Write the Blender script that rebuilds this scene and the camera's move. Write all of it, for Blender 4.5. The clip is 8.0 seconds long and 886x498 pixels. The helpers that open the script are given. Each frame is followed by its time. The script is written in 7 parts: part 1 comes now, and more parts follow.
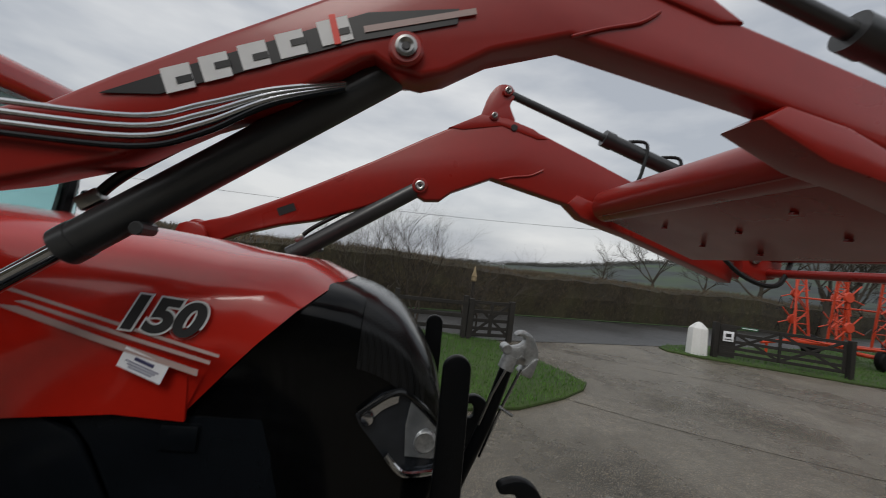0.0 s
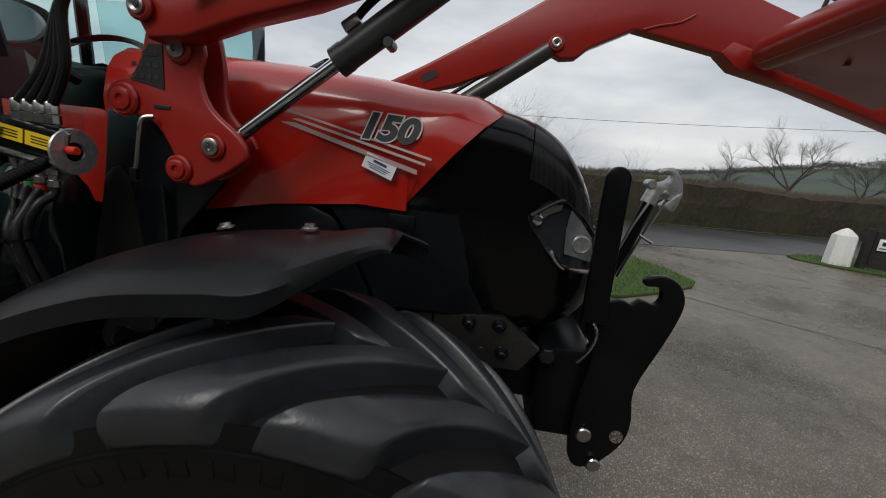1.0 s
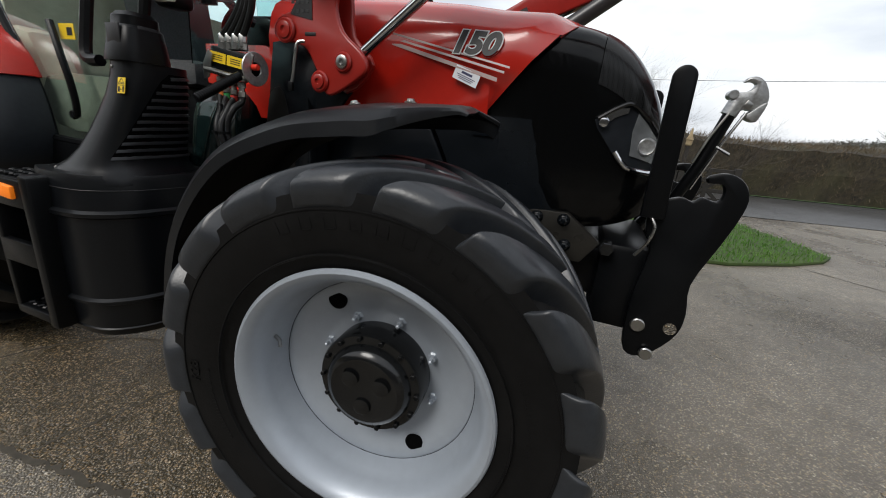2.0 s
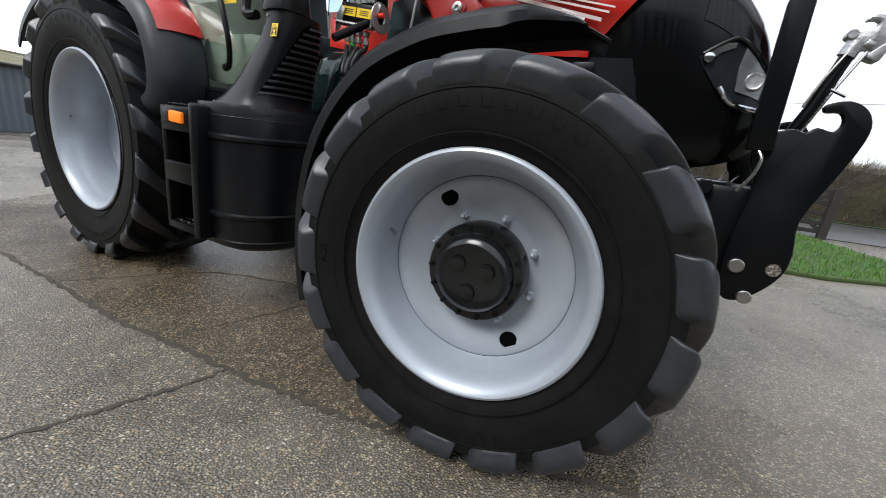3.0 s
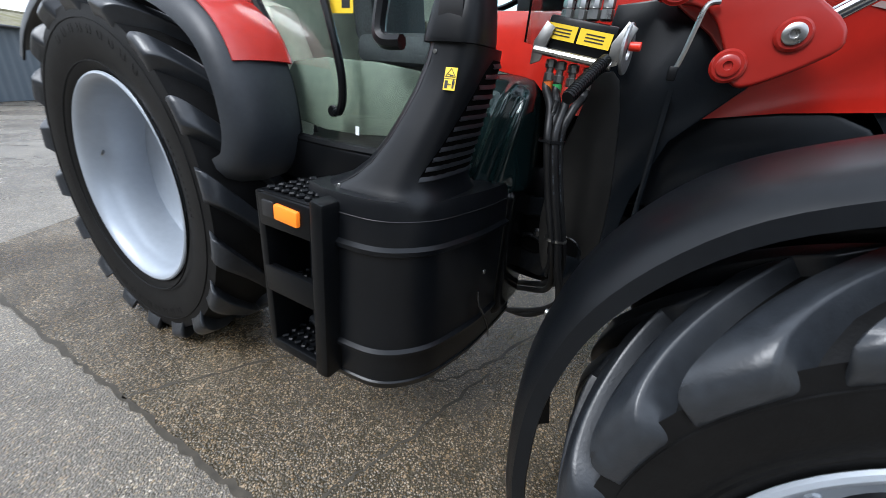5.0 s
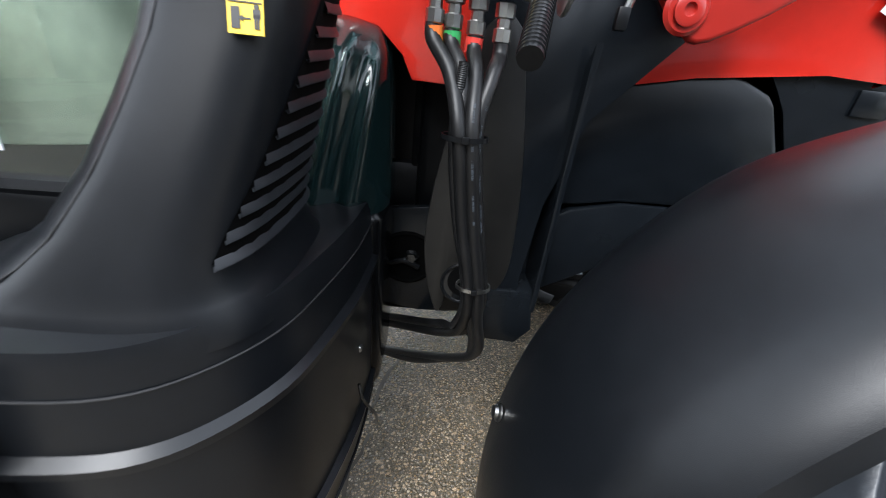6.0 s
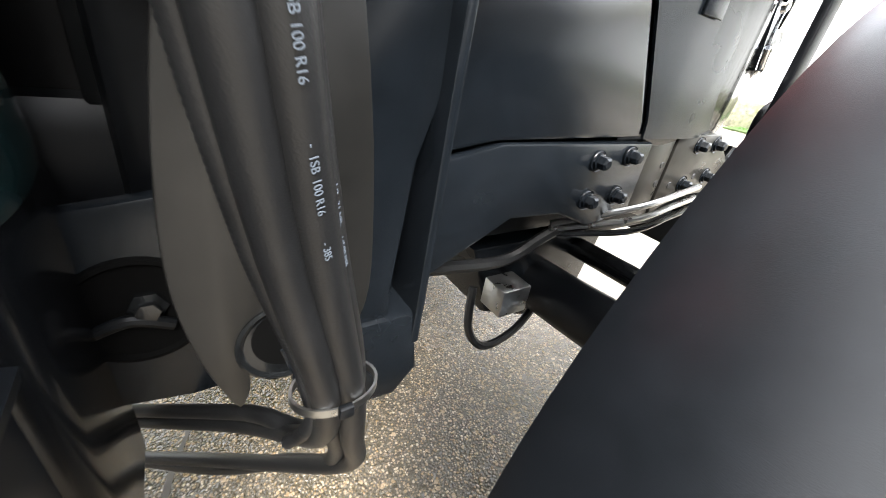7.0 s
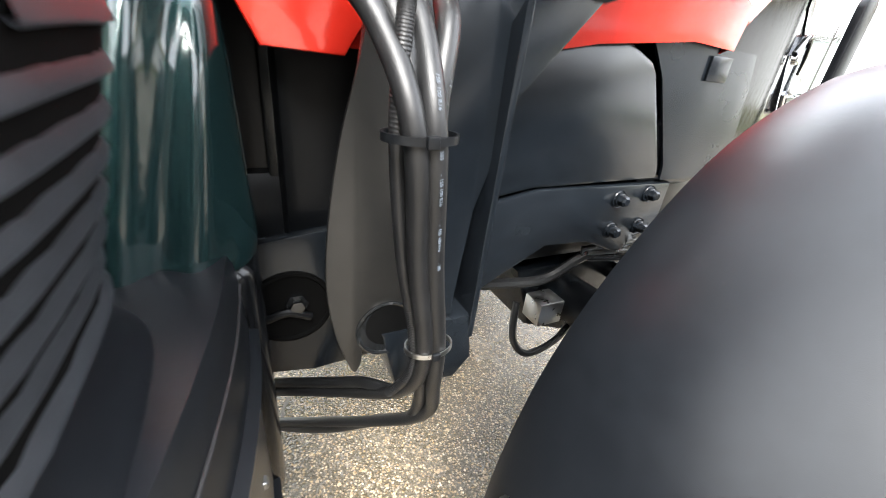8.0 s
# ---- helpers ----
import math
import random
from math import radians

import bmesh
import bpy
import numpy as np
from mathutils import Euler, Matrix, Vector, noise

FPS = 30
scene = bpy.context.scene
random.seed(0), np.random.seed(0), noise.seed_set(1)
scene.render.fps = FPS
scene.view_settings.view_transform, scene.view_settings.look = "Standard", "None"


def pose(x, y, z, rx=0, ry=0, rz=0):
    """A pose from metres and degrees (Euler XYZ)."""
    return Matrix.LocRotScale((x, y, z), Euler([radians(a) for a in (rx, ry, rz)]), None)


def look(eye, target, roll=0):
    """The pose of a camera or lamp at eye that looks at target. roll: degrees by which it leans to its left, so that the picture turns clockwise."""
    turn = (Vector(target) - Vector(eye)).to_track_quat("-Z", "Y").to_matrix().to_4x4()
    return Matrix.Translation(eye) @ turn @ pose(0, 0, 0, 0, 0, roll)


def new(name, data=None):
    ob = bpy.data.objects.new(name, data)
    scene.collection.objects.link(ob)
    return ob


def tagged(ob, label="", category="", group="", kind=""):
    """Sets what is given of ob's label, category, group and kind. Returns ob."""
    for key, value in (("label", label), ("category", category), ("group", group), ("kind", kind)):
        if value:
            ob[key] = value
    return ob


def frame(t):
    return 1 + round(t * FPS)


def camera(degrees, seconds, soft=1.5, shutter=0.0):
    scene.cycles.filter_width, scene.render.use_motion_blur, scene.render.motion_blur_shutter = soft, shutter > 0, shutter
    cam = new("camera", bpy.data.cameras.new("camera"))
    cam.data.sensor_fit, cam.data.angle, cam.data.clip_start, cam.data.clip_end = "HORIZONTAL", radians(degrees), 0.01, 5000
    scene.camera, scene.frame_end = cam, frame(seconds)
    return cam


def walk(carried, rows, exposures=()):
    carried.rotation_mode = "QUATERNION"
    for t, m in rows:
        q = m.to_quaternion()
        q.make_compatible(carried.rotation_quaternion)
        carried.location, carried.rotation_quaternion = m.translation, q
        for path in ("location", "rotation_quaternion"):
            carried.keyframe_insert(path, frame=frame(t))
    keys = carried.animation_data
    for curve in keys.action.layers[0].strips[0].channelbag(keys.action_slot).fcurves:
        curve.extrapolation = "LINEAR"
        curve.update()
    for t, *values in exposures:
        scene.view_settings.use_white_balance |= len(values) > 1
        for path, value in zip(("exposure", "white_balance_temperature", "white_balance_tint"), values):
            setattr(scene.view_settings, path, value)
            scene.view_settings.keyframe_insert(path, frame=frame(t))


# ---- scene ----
cam = camera(98.0, 8.0, soft=0.5, shutter=0.15)
PATH = [
    (0.0, pose(0.561, -1.378, 1.895, 91.90, -7.00, -6.05)),
    (0.5, pose(0.441, -1.404, 1.795, 81.75, -9.40, 4.65)),
    (1.0, pose(0.350, -1.618, 1.615, 77.00, -6.20, 7.05)),
    (1.5, pose(0.481, -1.763, 1.510, 73.22, -4.58, 15.28)),
    (1.7, pose(0.496, -1.838, 1.497, 71.43, -4.94, 17.94)),
    (2.8, pose(0.543, -2.118, 1.048, 75.08, -6.32, 28.20)),
    (3.0, pose(0.481, -2.179, 1.043, 74.23, -6.80, 29.80)),
    (3.5, pose(0.234, -2.255, 1.116, 73.42, -7.04, 33.35)),
    (4.0, pose(0.041, -2.069, 1.162, 71.65, -5.78, 42.69)),
    (4.2, pose(-0.063, -2.055, 1.209, 71.47, -5.89, 43.30)),
    (5.3, pose(-0.759, -1.731, 1.440, 64.76, -4.82, 23.23)),
    (5.5, pose(-0.835, -1.616, 1.434, 64.58, -4.92, 17.78)),
    (6.0, pose(-0.947, -1.367, 1.388, 63.94, -5.71, 0.32)),
    (6.5, pose(-0.993, -1.125, 1.307, 62.42, -7.14, -18.58)),
    (7.0, pose(-0.924, -0.899, 1.237, 61.52, -8.39, -32.22)),
    (7.3, pose(-0.896, -0.847, 1.200, 63.13, -8.13, -34.76)),
    (7.5, pose(-0.916, -0.858, 1.220, 61.87, -8.22, -32.97)),
    (8.0, pose(-1.051, -1.072, 1.346, 63.97, -5.53, -25.56)),
]

walk(cam, PATH, exposures=[(0.0, 0.0, 6500, 10), (1.0, 0.17, 6500, 10), (1.7, 0.58, 6500, 10), (3.0, 1.30, 6200, 10), (4.2, 1.57, 5950, 10), (5.5, 2.00, 5750, 10), (6.0, 2.52, 5950, 10), (6.5, 3.36, 6450, 10), (7.0, 4.05, 6500, 10), (7.5, 4.15, 6550, 10), (8.0, 4.35, 6450, 10)])

# ---- sky and sun: bright overcast ----
world = bpy.data.worlds.new("overcast")
scene.world = world
world.use_nodes = True
wn = world.node_tree
wn.nodes.clear()
w_out = wn.nodes.new("ShaderNodeOutputWorld")
w_bg = wn.nodes.new("ShaderNodeBackground")
w_sky = wn.nodes.new("ShaderNodeTexSky")
w_sky.sky_type, w_sky.sun_disc = "NISHITA", False
w_sky.sun_elevation, w_sky.sun_rotation = radians(38), radians(200)
w_sky.air_density, w_sky.dust_density = 1.6, 3.0
w_tc = wn.nodes.new("ShaderNodeTexCoord")
w_map = wn.nodes.new("ShaderNodeMapping")
w_map.inputs["Scale"].default_value = (1.0, 1.0, 3.2)
w_noise = wn.nodes.new("ShaderNodeTexNoise")
w_noise.inputs["Scale"].default_value, w_noise.inputs["Detail"].default_value = 2.1, 6.0
w_ramp = wn.nodes.new("ShaderNodeValToRGB")
w_ramp.color_ramp.elements[0].position, w_ramp.color_ramp.elements[0].color = 0.36, (4.3, 4.6, 5.1, 1)
w_ramp.color_ramp.elements[1].position, w_ramp.color_ramp.elements[1].color = 0.62, (7.4, 7.5, 7.6, 1)
w_mix = wn.nodes.new("ShaderNodeMixRGB")
w_mix.inputs[0].default_value = 0.9
wn.links.new(w_tc.outputs["Generated"], w_map.inputs[0])
wn.links.new(w_map.outputs[0], w_noise.inputs["Vector"])
wn.links.new(w_noise.outputs["Fac"], w_ramp.inputs[0])
wn.links.new(w_sky.outputs[0], w_mix.inputs[1])
wn.links.new(w_ramp.outputs[0], w_mix.inputs[2])
wn.links.new(w_mix.outputs[0], w_bg.inputs[0])
w_bg.inputs[1].default_value = 0.102
wn.links.new(w_bg.outputs[0], w_out.inputs[0])
sun = new("sun", bpy.data.lights.new("sun", "SUN"))
sun.data.energy, sun.data.angle, sun.data.color = 1.0, radians(25), (1.0, 0.97, 0.92)
sun.matrix_world = look((-3, -8, 9), (0, 0, 0))


# ---- materials ----
def socket(node, name, value):
    node.inputs[name].default_value = value


def material(name, base, rough=0.5, metal=0.0, vary=0.15, grain=30.0, bump=0.0, bump_scale=200.0, coat=0.0,
             second=None, second_scale=4.0, second_amount=0.5, rough_vary=0.1, spec=0.5):
    """A painted, plastic, metal or mineral surface: base colour broken by fine grain and by larger stains."""
    m = bpy.data.materials.new(name)
    m.use_nodes = True
    t = m.node_tree
    p = t.nodes["Principled BSDF"]
    socket(p, "Metallic", metal)
    socket(p, "Coat Weight", coat)
    socket(p, "Coat Roughness", 0.06)
    socket(p, "Specular IOR Level", spec)
    tc = t.nodes.new("ShaderNodeTexCoord")
    n1 = t.nodes.new("ShaderNodeTexNoise")
    socket(n1, "Scale", grain), socket(n1, "Detail", 5.0)
    n2 = t.nodes.new("ShaderNodeTexNoise")
    socket(n2, "Scale", second_scale), socket(n2, "Detail", 4.0)
    t.links.new(tc.outputs["Object"], n1.inputs["Vector"])
    t.links.new(tc.outputs["Object"], n2.inputs["Vector"])
    dark = tuple(c * (1 - vary) for c in base)
    light = tuple(min(1, c * (1 + vary)) for c in base)
    r1 = t.nodes.new("ShaderNodeValToRGB")
    r1.color_ramp.elements[0].position, r1.color_ramp.elements[1].position = 0.3, 0.7
    r1.color_ramp.elements[0].color, r1.color_ramp.elements[1].color = (*dark, 1), (*light, 1)
    t.links.new(n1.outputs["Fac"], r1.inputs[0])
    mix = t.nodes.new("ShaderNodeMixRGB")
    r2 = t.nodes.new("ShaderNodeValToRGB")
    r2.color_ramp.elements[0].position, r2.color_ramp.elements[1].position = 0.45, 0.7
    r2.color_ramp.elements[0].color = (0, 0, 0, 1)
    r2.color_ramp.elements[1].color = (second_amount, second_amount, second_amount, 1)
    t.links.new(n2.outputs["Fac"], r2.inputs[0])
    t.links.new(r2.outputs[0], mix.inputs[0])
    t.links.new(r1.outputs[0], mix.inputs[1])
    mix.inputs[2].default_value = (*(second or base), 1)
    t.links.new(mix.outputs[0], p.inputs["Base Color"])
    mr = t.nodes.new("ShaderNodeMapRange")
    socket(mr, "To Min", max(0.02, rough - rough_vary)), socket(mr, "To Max", min(1, rough + rough_vary))
    t.links.new(n2.outputs["Fac"], mr.inputs[0])
    t.links.new(mr.outputs[0], p.inputs["Roughness"])
    if bump:
        b = t.nodes.new("ShaderNodeBump")
        n3 = t.nodes.new("ShaderNodeTexNoise")
        socket(n3, "Scale", bump_scale), socket(n3, "Detail", 3.0)
        t.links.new(tc.outputs["Object"], n3.inputs["Vector"])
        t.links.new(n3.outputs["Fac"], b.inputs["Height"])
        socket(b, "Strength", bump), socket(b, "Distance", 0.004)
        t.links.new(b.outputs[0], p.inputs["Normal"])
    return m


def mineral(name, stones, matrix, scale, rough=0.6, wet=0.0, bump=0.5, stain=None, stain_scale=0.35, buried=0.25):
    """Exposed aggregate: small stones of several colours set in a darker binder, with wide stains and damp patches."""
    m = bpy.data.materials.new(name)
    m.use_nodes = True
    t = m.node_tree
    p = t.nodes["Principled BSDF"]
    tc = t.nodes.new("ShaderNodeTexCoord")
    v = t.nodes.new("ShaderNodeTexVoronoi")
    socket(v, "Scale", scale)
    bend = t.nodes.new("ShaderNodeTexNoise")
    socket(bend, "Scale", scale * 0.7), socket(bend, "Detail", 2.0)
    t.links.new(tc.outputs["Object"], bend.inputs["Vector"])
    warp = t.nodes.new("ShaderNodeVectorMath")
    warp.operation = "MULTIPLY_ADD"
    warp.inputs[1].default_value = (0.9 / scale,) * 3
    t.links.new(bend.outputs["Color"], warp.inputs[0])
    t.links.new(tc.outputs["Object"], warp.inputs[2])
    t.links.new(warp.outputs[0], v.inputs["Vector"])
    ramp = t.nodes.new("ShaderNodeValToRGB")
    els = ramp.color_ramp.elements
    els[0].color, els[0].position = (*stones[0], 1), 0.1
    els[1].color, els[1].position = (*stones[-1], 1), 0.9
    for k, c in enumerate(stones[1:-1]):
        e = els.new(0.1 + 0.8 * (k + 1) / (len(stones) - 1))
        e.color = (*c, 1)
    sep = t.nodes.new("ShaderNodeSeparateColor")
    t.links.new(v.outputs["Color"], sep.inputs[0])
    t.links.new(sep.outputs[0], ramp.inputs[0])
    gap = t.nodes.new("ShaderNodeValToRGB")
    gap.color_ramp.elements[0].position, gap.color_ramp.elements[1].position = 0.40, 0.68
    sunk = t.nodes.new("ShaderNodeMath")
    sunk.operation = "MULTIPLY_ADD"
    sunk.inputs[1].default_value = buried
    t.links.new(sep.outputs[1], sunk.inputs[0])
    t.links.new(v.outputs["Distance"], sunk.inputs[2])
    t.links.new(sunk.outputs[0], gap.inputs[0])
    sand = t.nodes.new("ShaderNodeTexNoise")
    socket(sand, "Scale", scale * 4.5), socket(sand, "Detail", 3.0)
    t.links.new(tc.outputs["Object"], sand.inputs["Vector"])
    grit = t.nodes.new("ShaderNodeValToRGB")
    grit.color_ramp.elements[0].position, grit.color_ramp.elements[1].position = 0.35, 0.65
    grit.color_ramp.elements[0].color = (*(c * 0.55 for c in matrix), 1)
    grit.color_ramp.elements[1].color = (*(c * 1.6 for c in matrix), 1)
    t.links.new(sand.outputs["Fac"], grit.inputs[0])
    fill = t.nodes.new("ShaderNodeMixRGB")
    t.links.new(gap.outputs[0], fill.inputs[0])
    t.links.new(ramp.outputs[0], fill.inputs[1])
    t.links.new(grit.outputs[0], fill.inputs[2])
    # a few larger pebbles among the fine stones
    big = t.nodes.new("ShaderNodeTexVoronoi")
    socket(big, "Scale", scale * 0.42)
    t.links.new(warp.outputs[0], big.inputs["Vector"])
    kind = t.nodes.new("ShaderNodeSeparateColor")
    t.links.new(big.outputs["Color"], kind.inputs[0])
    size = t.nodes.new("ShaderNodeMath")
    size.operation = "MULTIPLY_ADD"
    size.inputs[1].default_value, size.inputs[2].default_value = 0.75, -0.33
    t.links.new(kind.outputs[1], size.inputs[0])
    inside = t.nodes.new("ShaderNodeMath")
    inside.operation = "SUBTRACT"
    t.links.new(size.outputs[0], inside.inputs[0])
    t.links.new(big.outputs["Distance"], inside.inputs[1])
    pebble = t.nodes.new("ShaderNodeMapRange")
    socket(pebble, "From Min", 0.0), socket(pebble, "From Max", 0.06)
    t.links.new(inside.outputs[0], pebble.inputs[0])
    tone = t.nodes.new("ShaderNodeValToRGB")
    for k, c in enumerate((stones[1], stones[2], stones[-1])):
        e = tone.color_ramp.elements[k] if k < 2 else tone.color_ramp.elements.new(0.5)
        e.color = (*c, 1)
    t.links.new(kind.outputs[2], tone.inputs[0])
    rich = t.nodes.new("ShaderNodeMixRGB")
    t.links.new(pebble.outputs[0], rich.inputs[0])
    t.links.new(fill.outputs[0], rich.inputs[1])
    t.links.new(tone.outputs[0], rich.inputs[2])
    n = t.nodes.new("ShaderNodeTexNoise")
    socket(n, "Scale", stain_scale), socket(n, "Detail", 7.0), socket(n, "Roughness", 0.62)
    t.links.new(tc.outputs["Object"], n.inputs["Vector"])
    r = t.nodes.new("ShaderNodeValToRGB")
    r.color_ramp.elements[0].position, r.color_ramp.elements[1].position = 0.38, 0.66
    t.links.new(n.outputs["Fac"], r.inputs[0])
    st = t.nodes.new("ShaderNodeMixRGB")
    st.blend_type = "MULTIPLY"
    t.links.new(r.outputs[0], st.inputs[0])
    # patches a hand's width across, lighter and darker
    patch = t.nodes.new("ShaderNodeTexNoise")
    socket(patch, "Scale", 4.5), socket(patch, "Detail", 5.0), socket(patch, "Roughness", 0.6)
    t.links.new(tc.outputs["Object"], patch.inputs["Vector"])
    shade = t.nodes.new("ShaderNodeValToRGB")
    shade.color_ramp.elements[0].position, shade.color_ramp.elements[0].color = 0.32, (0.88, 0.86, 0.83, 1)
    shade.color_ramp.elements[1].position, shade.color_ramp.elements[1].color = 0.66, (1.25, 1.24, 1.22, 1)
    t.links.new(patch.outputs["Fac"], shade.inputs[0])
    worn = t.nodes.new("ShaderNodeMixRGB")
    worn.blend_type = "MULTIPLY"
    worn.inputs[0].default_value = 1.0
    t.links.new(rich.outputs[0], worn.inputs[1])
    t.links.new(shade.outputs[0], worn.inputs[2])
    t.links.new(worn.outputs[0], st.inputs[1])
    st.inputs[2].default_value = (*(stain or (0.7, 0.7, 0.7)), 1)
    t.links.new(st.outputs[0], p.inputs["Base Color"])
    mr = t.nodes.new("ShaderNodeMapRange")
    socket(mr, "To Min", rough), socket(mr, "To Max", rough - wet)
    t.links.new(r.outputs[0], mr.inputs[0])
    t.links.new(mr.outputs[0], p.inputs["Roughness"])
    b = t.nodes.new("ShaderNodeBump")
    b.invert = True
    socket(b, "Strength", bump), socket(b, "Distance", 0.006)
    t.links.new(sunk.outputs[0], b.inputs["Height"])
    t.links.new(b.outputs[0], p.inputs["Normal"])
    return m


def emitting(name, colour, strength):
    m = bpy.data.materials.new(name)
    m.use_nodes = True
    p = m.node_tree.nodes["Principled BSDF"]
    socket(p, "Base Color", (*colour, 1)), socket(p, "Emission Color", (*colour, 1)), socket(p, "Emission Strength", strength)
    return m


def clear(name, tint, rough=0.0, ior=1.45, alpha=None):
    m = bpy.data.materials.new(name)
    m.use_nodes = True
    p = m.node_tree.nodes["Principled BSDF"]
    socket(p, "Base Color", (*tint, 1)), socket(p, "Roughness", rough), socket(p, "IOR", ior)
    socket(p, "Transmission Weight", 1.0)
    return m


RED = material("red_paint", (0.46, 0.016, 0.008), 0.22, vary=0.04, coat=0.6, second=(0.44, 0.02, 0.012), second_scale=2.0, rough_vary=0.05)
LOADER_RED = material("loader_red_paint", (0.28, 0.014, 0.009), 0.30, vary=0.05, coat=0.1, second=(0.22, 0.014, 0.010), second_scale=3.0, bump=0.03, bump_scale=60)
BLACK = material("black_plastic", (0.0026, 0.003, 0.0036), 0.33, vary=0.2, grain=60, bump=0.06, bump_scale=900, second=(0.006, 0.0065, 0.0073), second_amount=0.4, spec=0.18)
# Gloss black whose teal reflection is painted into the base colour.
TEAL_REFLECTION = material("black_plastic_teal_reflection", (0.0045, 0.011, 0.0115), 0.08, vary=0.1, second=(0.006, 0.017, 0.0175), second_amount=0.4)
GLOSS_BLACK = material("gloss_black_panel", (0.005, 0.0055, 0.006), 0.16, vary=0.1, second=(0.009, 0.0095, 0.01), second_amount=0.3)
FENDER = material("fender_plastic", (0.0042, 0.005, 0.0062), 0.34, vary=0.15, grain=50, bump=0.08, bump_scale=1200, second=(0.0065, 0.0075, 0.009), second_amount=0.45, second_scale=6, spec=0.24)
SATIN = material("satin_black_moulding", (0.0036, 0.0043, 0.0055), 0.34, vary=0.12, grain=60, bump=0.05, bump_scale=900, second=(0.0052, 0.0061, 0.0076), second_amount=0.4, spec=0.32)
GUARD = material("rear_guard_plastic", (0.019, 0.0225, 0.0275), 0.45, vary=0.12, grain=50, bump=0.06, bump_scale=1200, second=(0.021, 0.024, 0.028), second_amount=0.4, spec=0.4)
DARK_STEEL = material("dark_painted_steel", (0.0042, 0.0055, 0.0072), 0.25, vary=0.15, second=(0.007, 0.0084, 0.0102), second_amount=0.4, spec=0.28)
GREY_CYL = material("grey_cylinder_paint", (0.030, 0.031, 0.032), 0.33, vary=0.08, coat=0.1, second=(0.042, 0.043, 0.044), second_amount=0.3)
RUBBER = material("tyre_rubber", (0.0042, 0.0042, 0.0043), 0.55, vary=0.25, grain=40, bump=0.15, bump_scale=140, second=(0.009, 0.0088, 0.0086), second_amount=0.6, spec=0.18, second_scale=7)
# Same rubber as the carcass; sky sheen on the bars is painted as blue-grey.
LIT_LUG = material("lug_rubber_sky_sheen", (0.019, 0.0218, 0.026), 0.34, vary=0.22, grain=40, bump=0.12, bump_scale=140, spec=0.5, second=(0.025, 0.0275, 0.031), second_amount=0.7, second_scale=11)
HOSE = material("hose_rubber", (0.005, 0.0052, 0.0056), 0.42, vary=0.2, bump=0.10, bump_scale=700, second=(0.010, 0.010, 0.0105), spec=0.35)
# Lighter than the duct: skylight on the fins is put into the colour.
LIT_FIN = material("fin_plastic_sky_lit", (0.014, 0.0155, 0.018), 0.42, vary=0.15, grain=50, bump=0.08, bump_scale=1200, second=(0.020, 0.022, 0.025), second_amount=0.4, spec=0.3)
TANK_SIDE = material("tank_side_plastic", (0.0022, 0.0024, 0.0028), 0.20, vary=0.2, grain=60, second=(0.004, 0.0042, 0.0046), second_amount=0.4, spec=0.25)
RIM = material("silver_rim_paint", (0.35, 0.385, 0.43), 0.38, metal=0.25, vary=0.03, coat=0.2, second=(0.30, 0.33, 0.37), second_amount=0.5, second_scale=5)
STEEL = material("zinc_plated_steel", (0.40, 0.40, 0.39), 0.3, metal=1.0, vary=0.1, second=(0.35, 0.34, 0.31), second_scale=30)
CHROME = material("chrome", (0.62, 0.63, 0.65), 0.12, metal=1.0, vary=0.03)
CAST = material("cast_steel", (0.45, 0.46, 0.46), 0.42, metal=0.85, vary=0.2, grain=80, bump=0.25, bump_scale=120, second=(0.25, 0.25, 0.25))
YELLOW = material("yellow_sticker", (0.80, 0.55, 0.02), 0.4, vary=0.04)
WHITE = material("white_sticker", (0.78, 0.79, 0.82), 0.45, vary=0.03)
INK = material("black_ink", (0.012, 0.012, 0.013), 0.45, vary=0.05)
SILVER_INK = material("silver_ink", (0.62, 0.62, 0.62), 0.4, vary=0.05)
STRIPE = material("grey_stripe", (0.36, 0.26, 0.24), 0.35, vary=0.05)
ORANGE = emitting("amber_lens", (0.95, 0.22, 0.01), 0.12)
RED_PLASTIC = material("red_plastic", (0.7, 0.03, 0.01), 0.35, vary=0.05)
GREEN_BAND = material("green_band", (0.03, 0.25, 0.07), 0.4, vary=0.1)
ORANGE_BAND = material("orange_band", (0.55, 0.13, 0.02), 0.4, vary=0.1)
RED_BAND = material("red_band", (0.5, 0.04, 0.03), 0.4, vary=0.1)
GLASS = clear("cab_glass", (0.82, 0.95, 0.92))
DARK_GLASS = clear("windscreen_glass", (0.62, 0.84, 0.84))
# Black gloss plate; the light it reflects is painted in as olive grey.
REFLECTING_PLATE = material("black_plate_reflection", (0.035, 0.033, 0.029), 0.30, metal=0.55, vary=0.12, second=(0.022, 0.021, 0.019), second_amount=0.5, second_scale=14)
# Lighter and browner than the dark steel: a reflection put into the colour.
LEAF_REFLECTION = material("plate_brown_reflection", (0.0095, 0.0092, 0.0086), 0.34, vary=0.15, second=(0.014, 0.0132, 0.012), second_amount=0.4, spec=0.35)
LAMP_DARK = material("lamp_inside", (0.035, 0.04, 0.048), 0.12, metal=0.6, vary=0.25, grain=12)
LAMP_LENS = material("frosted_lamp_lens", (0.50, 0.49, 0.46), 0.25, vary=0.3, grain=70, bump=0.4, bump_scale=90)
LAMP_GREY = material("lamp_baffle", (0.34, 0.36, 0.38), 0.22, metal=0.7, vary=0.2, grain=20)
DOOR_TRIM = material("door_trim", (0.12, 0.128, 0.098), 0.6, vary=0.15, second=(0.085, 0.092, 0.072))
